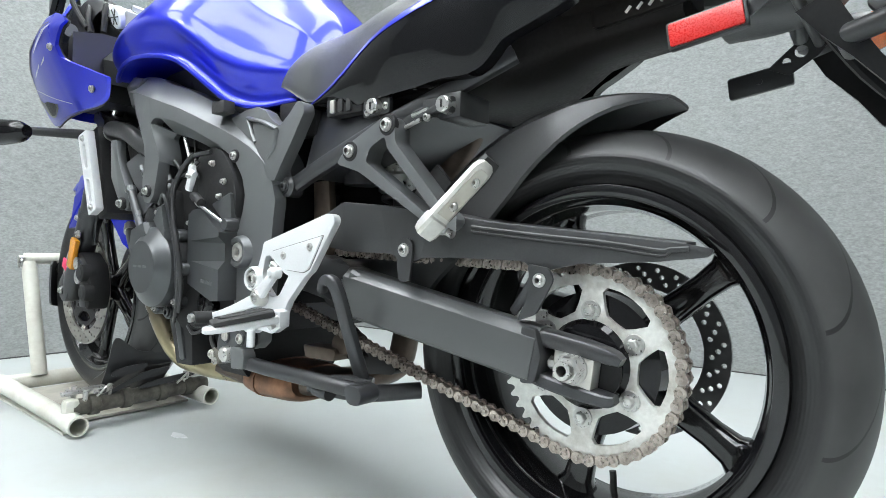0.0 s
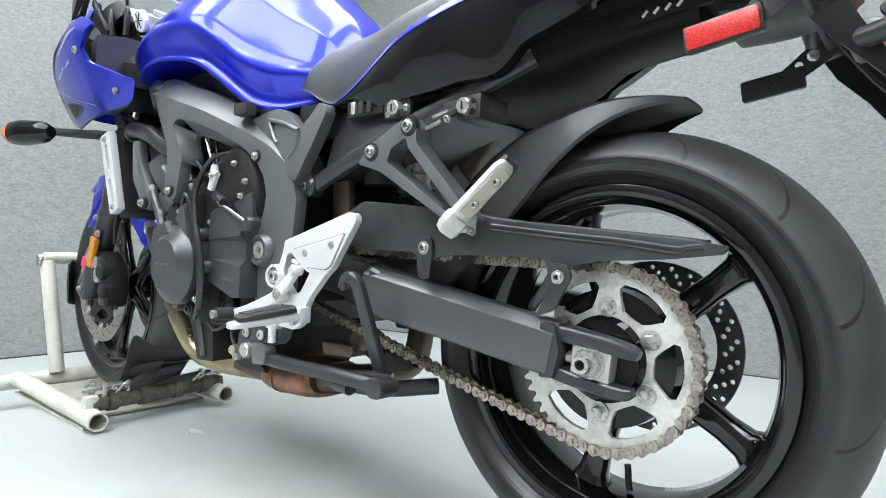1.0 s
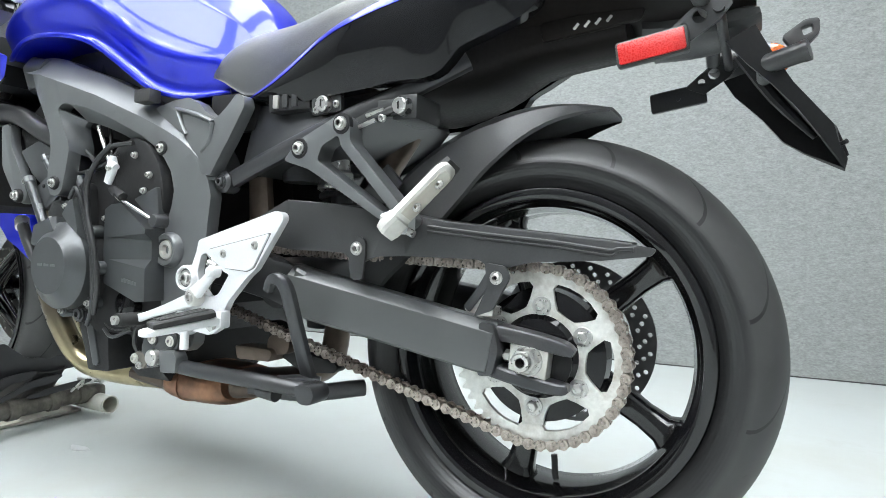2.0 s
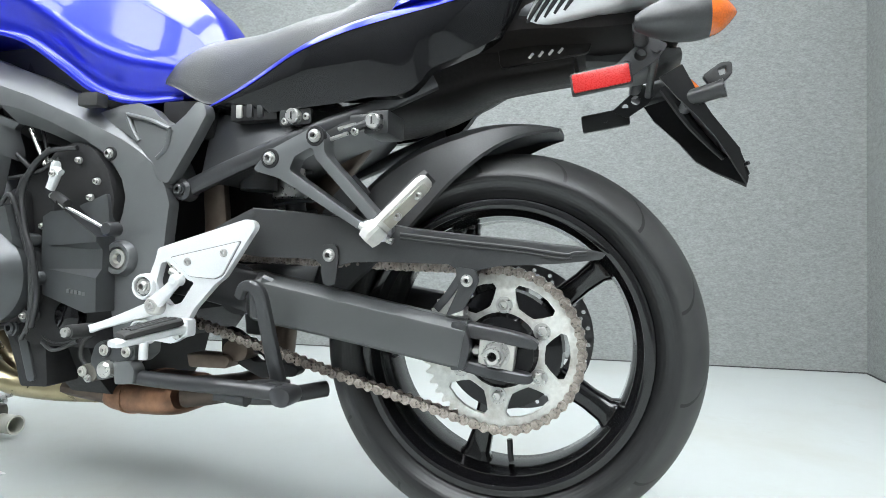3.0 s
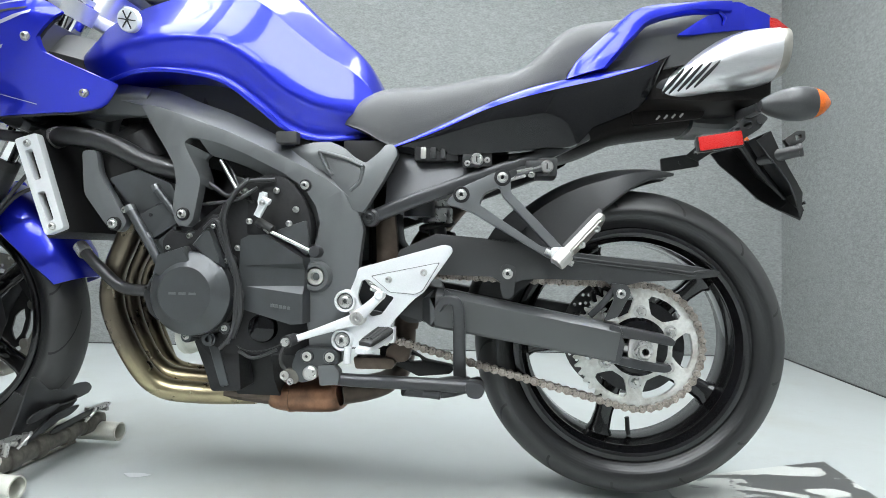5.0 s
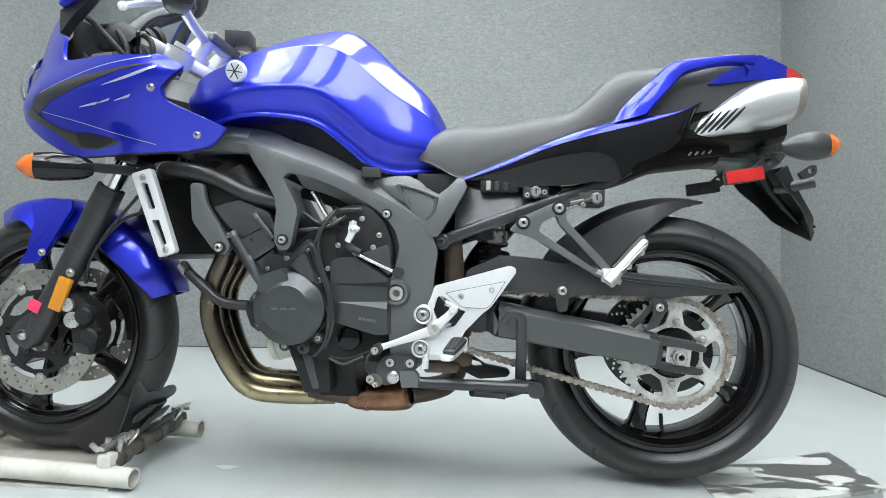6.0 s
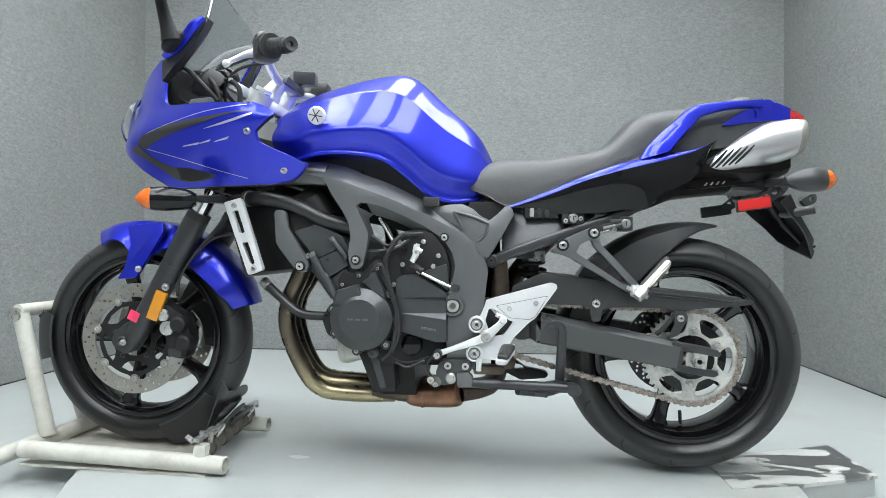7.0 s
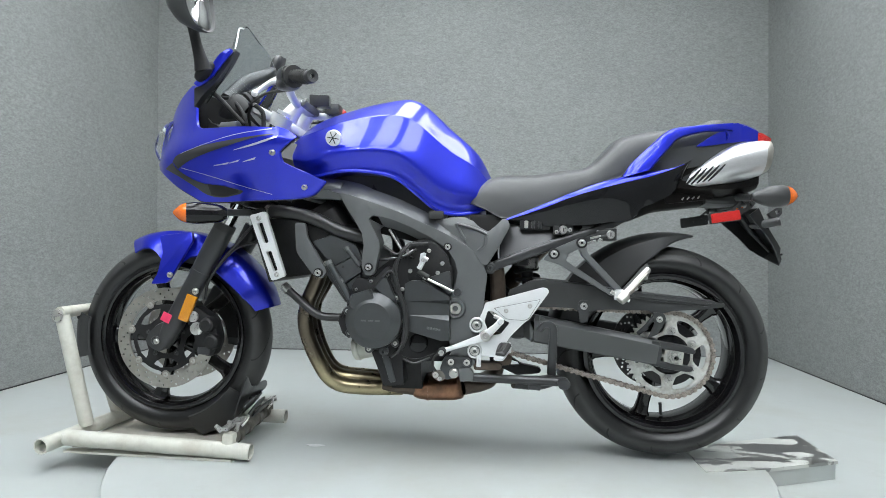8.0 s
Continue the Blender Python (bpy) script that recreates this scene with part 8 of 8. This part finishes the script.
def rail_tube(name, pts, r=0.0235, stuff=WHITE_TUBE, label=""):
    """An open-ended pipe: the wall turns in at both ends."""
    a, b = Vector(pts[0]), Vector(pts[-1])
    d = (b - a).normalized()
    line = [a + d * 0.12] + [a] + [Vector(p) for p in pts] + [b, b - d * 0.12]
    rad = [r * 0.84, r * 0.84] + [r] * len(pts) + [r * 0.84, r * 0.84]
    ref = (0, 0, 1)
    rings = []
    side = (Vector(ref) - Vector(ref).dot(d) * d).normalized()
    up = d.cross(side)
    for p, q in zip(line, rad):
        rings.append([p + q * math.cos(2 * math.pi * k / 24) * side + q * math.sin(2 * math.pi * k / 24) * up for k in range(24)])
    return part(name, skin(rings), stuff, chock, label)


rail_tube("near_rail", [(-0.926, -0.214, 0.040), (-0.402, -0.219, 0.026)], 0.0215)
rail_tube("far_rail", [(-0.926, 0.120, 0.034), (-0.420, 0.105, 0.034)], 0.0215)
rail_tube("cross_rail", [(-0.968, -0.258, 0.026), (-0.910, 0.20, 0.040)], 0.0215)
part("base_plate", skin([[(x, y, z) for x, y in ((-0.93, -0.185), (-0.525, -0.195), (-0.525, 0.100), (-0.94, 0.11))] for z in (0.004, 0.010)]), SCUFFED, chock, "scuffed tan-grey base plate")
part("foot_strip", skin([[(x, y, z) for x, y in ((-0.93, -0.222), (-0.45, -0.232), (-0.45, -0.200), (-0.93, -0.195))] for z in (0.0005, 0.006)]), WHITE_TUBE, chock)
for y, yt in ((-0.118, -0.128), (0.030, -0.020)):
    rail_tube("upright", [(-0.934, y, 0.045), (-1.010, yt, 0.362)], 0.0195)
part("top_bar", disc_bar((-1.010, -0.140, 0.372), (-1.010, 0.03, 0.372), 0.017), WHITE_TUBE, chock)
part("wing_nut", disc_bar((-1.010, -0.155, 0.372), (-1.010, -0.135, 0.372), 0.010), STEEL, chock)
part("nut_ring", lathe([(0.012, -0.002), (0.016, -0.002), (0.016, 0.002), (0.012, 0.002)], (-1.010, -0.150, 0.360), 18, closed=True), STEEL, chock)


def cradle(name, first, last, r, half):
    """A black plate trough that wraps the tyre."""
    rings = []
    for k in range(9):
        a = radians(first + (last - first) * k / 8)
        sec = []
        for y, dr in ((-half - 0.014, -0.065), (-half, -0.030), (-half * 0.5, 0.002), (0, 0.004), (half * 0.5, 0.002), (half, -0.030), (half + 0.014, -0.065)):
            rr = r + dr
            sec.append((FRONT.x + rr * math.cos(a), y + FRONT_FIT_Y, FRONT.z + rr * math.sin(a)))
        back = [(p[0] + 0.004 * math.cos(a), p[1] * 1.04, p[2] + 0.004 * math.sin(a)) for p in sec[::-1]]
        rings.append(sec + back)
    return part(name, skin(rings), PLASTIC, chock, "black steel wheel cradle")


cradle("front_cradle", 167, 194, 0.301, 0.062)
cradle("rear_cradle", 288, 325, 0.301, 0.062)
part("cradle_hinge", disc_bar((-1.010, -0.05, 0.355), (-0.985, -0.05, 0.335), 0.012), SATIN, chock)


def cross_plate(name, outline, x, lean=0.25):
    """A thin plate set across the wheel, its outline in (y, z), leaning back as it rises."""
    part(name, plate([rounded(outline, 4)], -0.002, 0.002, 0.0008, warp=lambda a, b, c: (x + b + lean * (c - 0.1), a, c)), SATIN, chock)


cross_plate("cradle_wing", [(-0.122, 0.203), (-0.085, 0.182), (-0.050, 0.163), (0.050, 0.160), (0.070, 0.130), (-0.060, 0.118), (-0.135, 0.082), (-0.132, 0.135)], -0.485)
cross_plate("fin", [(-0.128, 0.119), (-0.110, 0.131), (-0.056, 0.136), (-0.046, 0.130), (-0.064, 0.119), (-0.116, 0.111)], -0.466)
cross_plate("fin", [(-0.146, 0.073), (-0.099, 0.097), (-0.057, 0.115), (-0.002, 0.121), (0.006, 0.114), (-0.018, 0.102), (-0.057, 0.098), (-0.099, 0.083), (-0.139, 0.066)], -0.458)
cross_plate("fin", [(-0.060, 0.083), (0.010, 0.095), (0.070, 0.098), (0.076, 0.090), (0.020, 0.080), (-0.052, 0.074)], -0.456)
part("pivot_bar", disc_bar((-0.464, -0.214, 0.054), (-0.486, 0.112, 0.058), 0.019), GRIMY, chock, "grimy pivot bar")
for y in (-0.212, 0.112):
    part("clamp", block((-0.482 - 0.02 * (y > 0), y - 0.018, 0.030), (-0.446 - 0.02 * (y > 0), y + 0.016, 0.076), 0.014), WHITE_TUBE if y < 0 else GRIMY, chock)
for x, y, z in ((-0.474, -0.205, 0.086), (-0.458, -0.186, 0.080), (-0.476, 0.06, 0.084), (-0.468, -0.13, 0.080)):
    part("clamp_screw", disc_bar((x, y, z - 0.012), (x + 0.006, y, z + 0.016), 0.006, 8), STEEL, chock)
for y in (-0.185, 0.085):
    part("latch", sweep([(-0.470, y - 0.045, 0.086, 0.008, 0.005), (-0.468, y, 0.090, 0.010, 0.006), (-0.470, y + 0.045, 0.092, 0.008, 0.004)], 3, 10, 3, ref=(1, 0, 0)), STEEL, chock, "worn zinc latch")
    part("latch_pin", disc_bar((-0.484, y + 0.02, 0.086), (-0.452, y + 0.02, 0.086), 0.005, 10), STEEL, chock)
part("clamp_ear", sweep([(-0.492, -0.200, 0.072, 0.006, 0.008), (-0.508, -0.205, 0.088, 0.004, 0.006)], 2, 8), STEEL, chock)
for y in (-0.165, -0.09, 0.0, 0.07):
    part("bar_collar", lathe([(0.0195, -0.012), (0.0235, -0.010), (0.0235, 0.010), (0.0195, 0.012)], (-0.464 - 0.022 * (y + 0.214) / 0.326, y, 0.054 + 0.004 * (y + 0.214) / 0.326), 20), GRIMY, chock)
for y in (-0.150, 0.040):
    part("spring_clip", tube([(-0.452, y - 0.012, 0.076), (-0.440, y, 0.094), (-0.446, y + 0.014, 0.100), (-0.460, y + 0.018, 0.082)], 0.0028, 4, 8), STEEL, chock)

# floor scuffs: a small pale paint chip and grit left on the turntable
chip = tagged(part("paint_chip", skin([[(-0.273 + 0.026 * math.cos(a) * (1 + 0.3 * math.sin(3 * a)), -0.063 + 0.012 * math.sin(a), z) for a in [2 * math.pi * k / 14 for k in range(14)]] for z in (0.0005, 0.0015)]), ALLOY), "small white paint chip lying on the turntable", "paint chip")
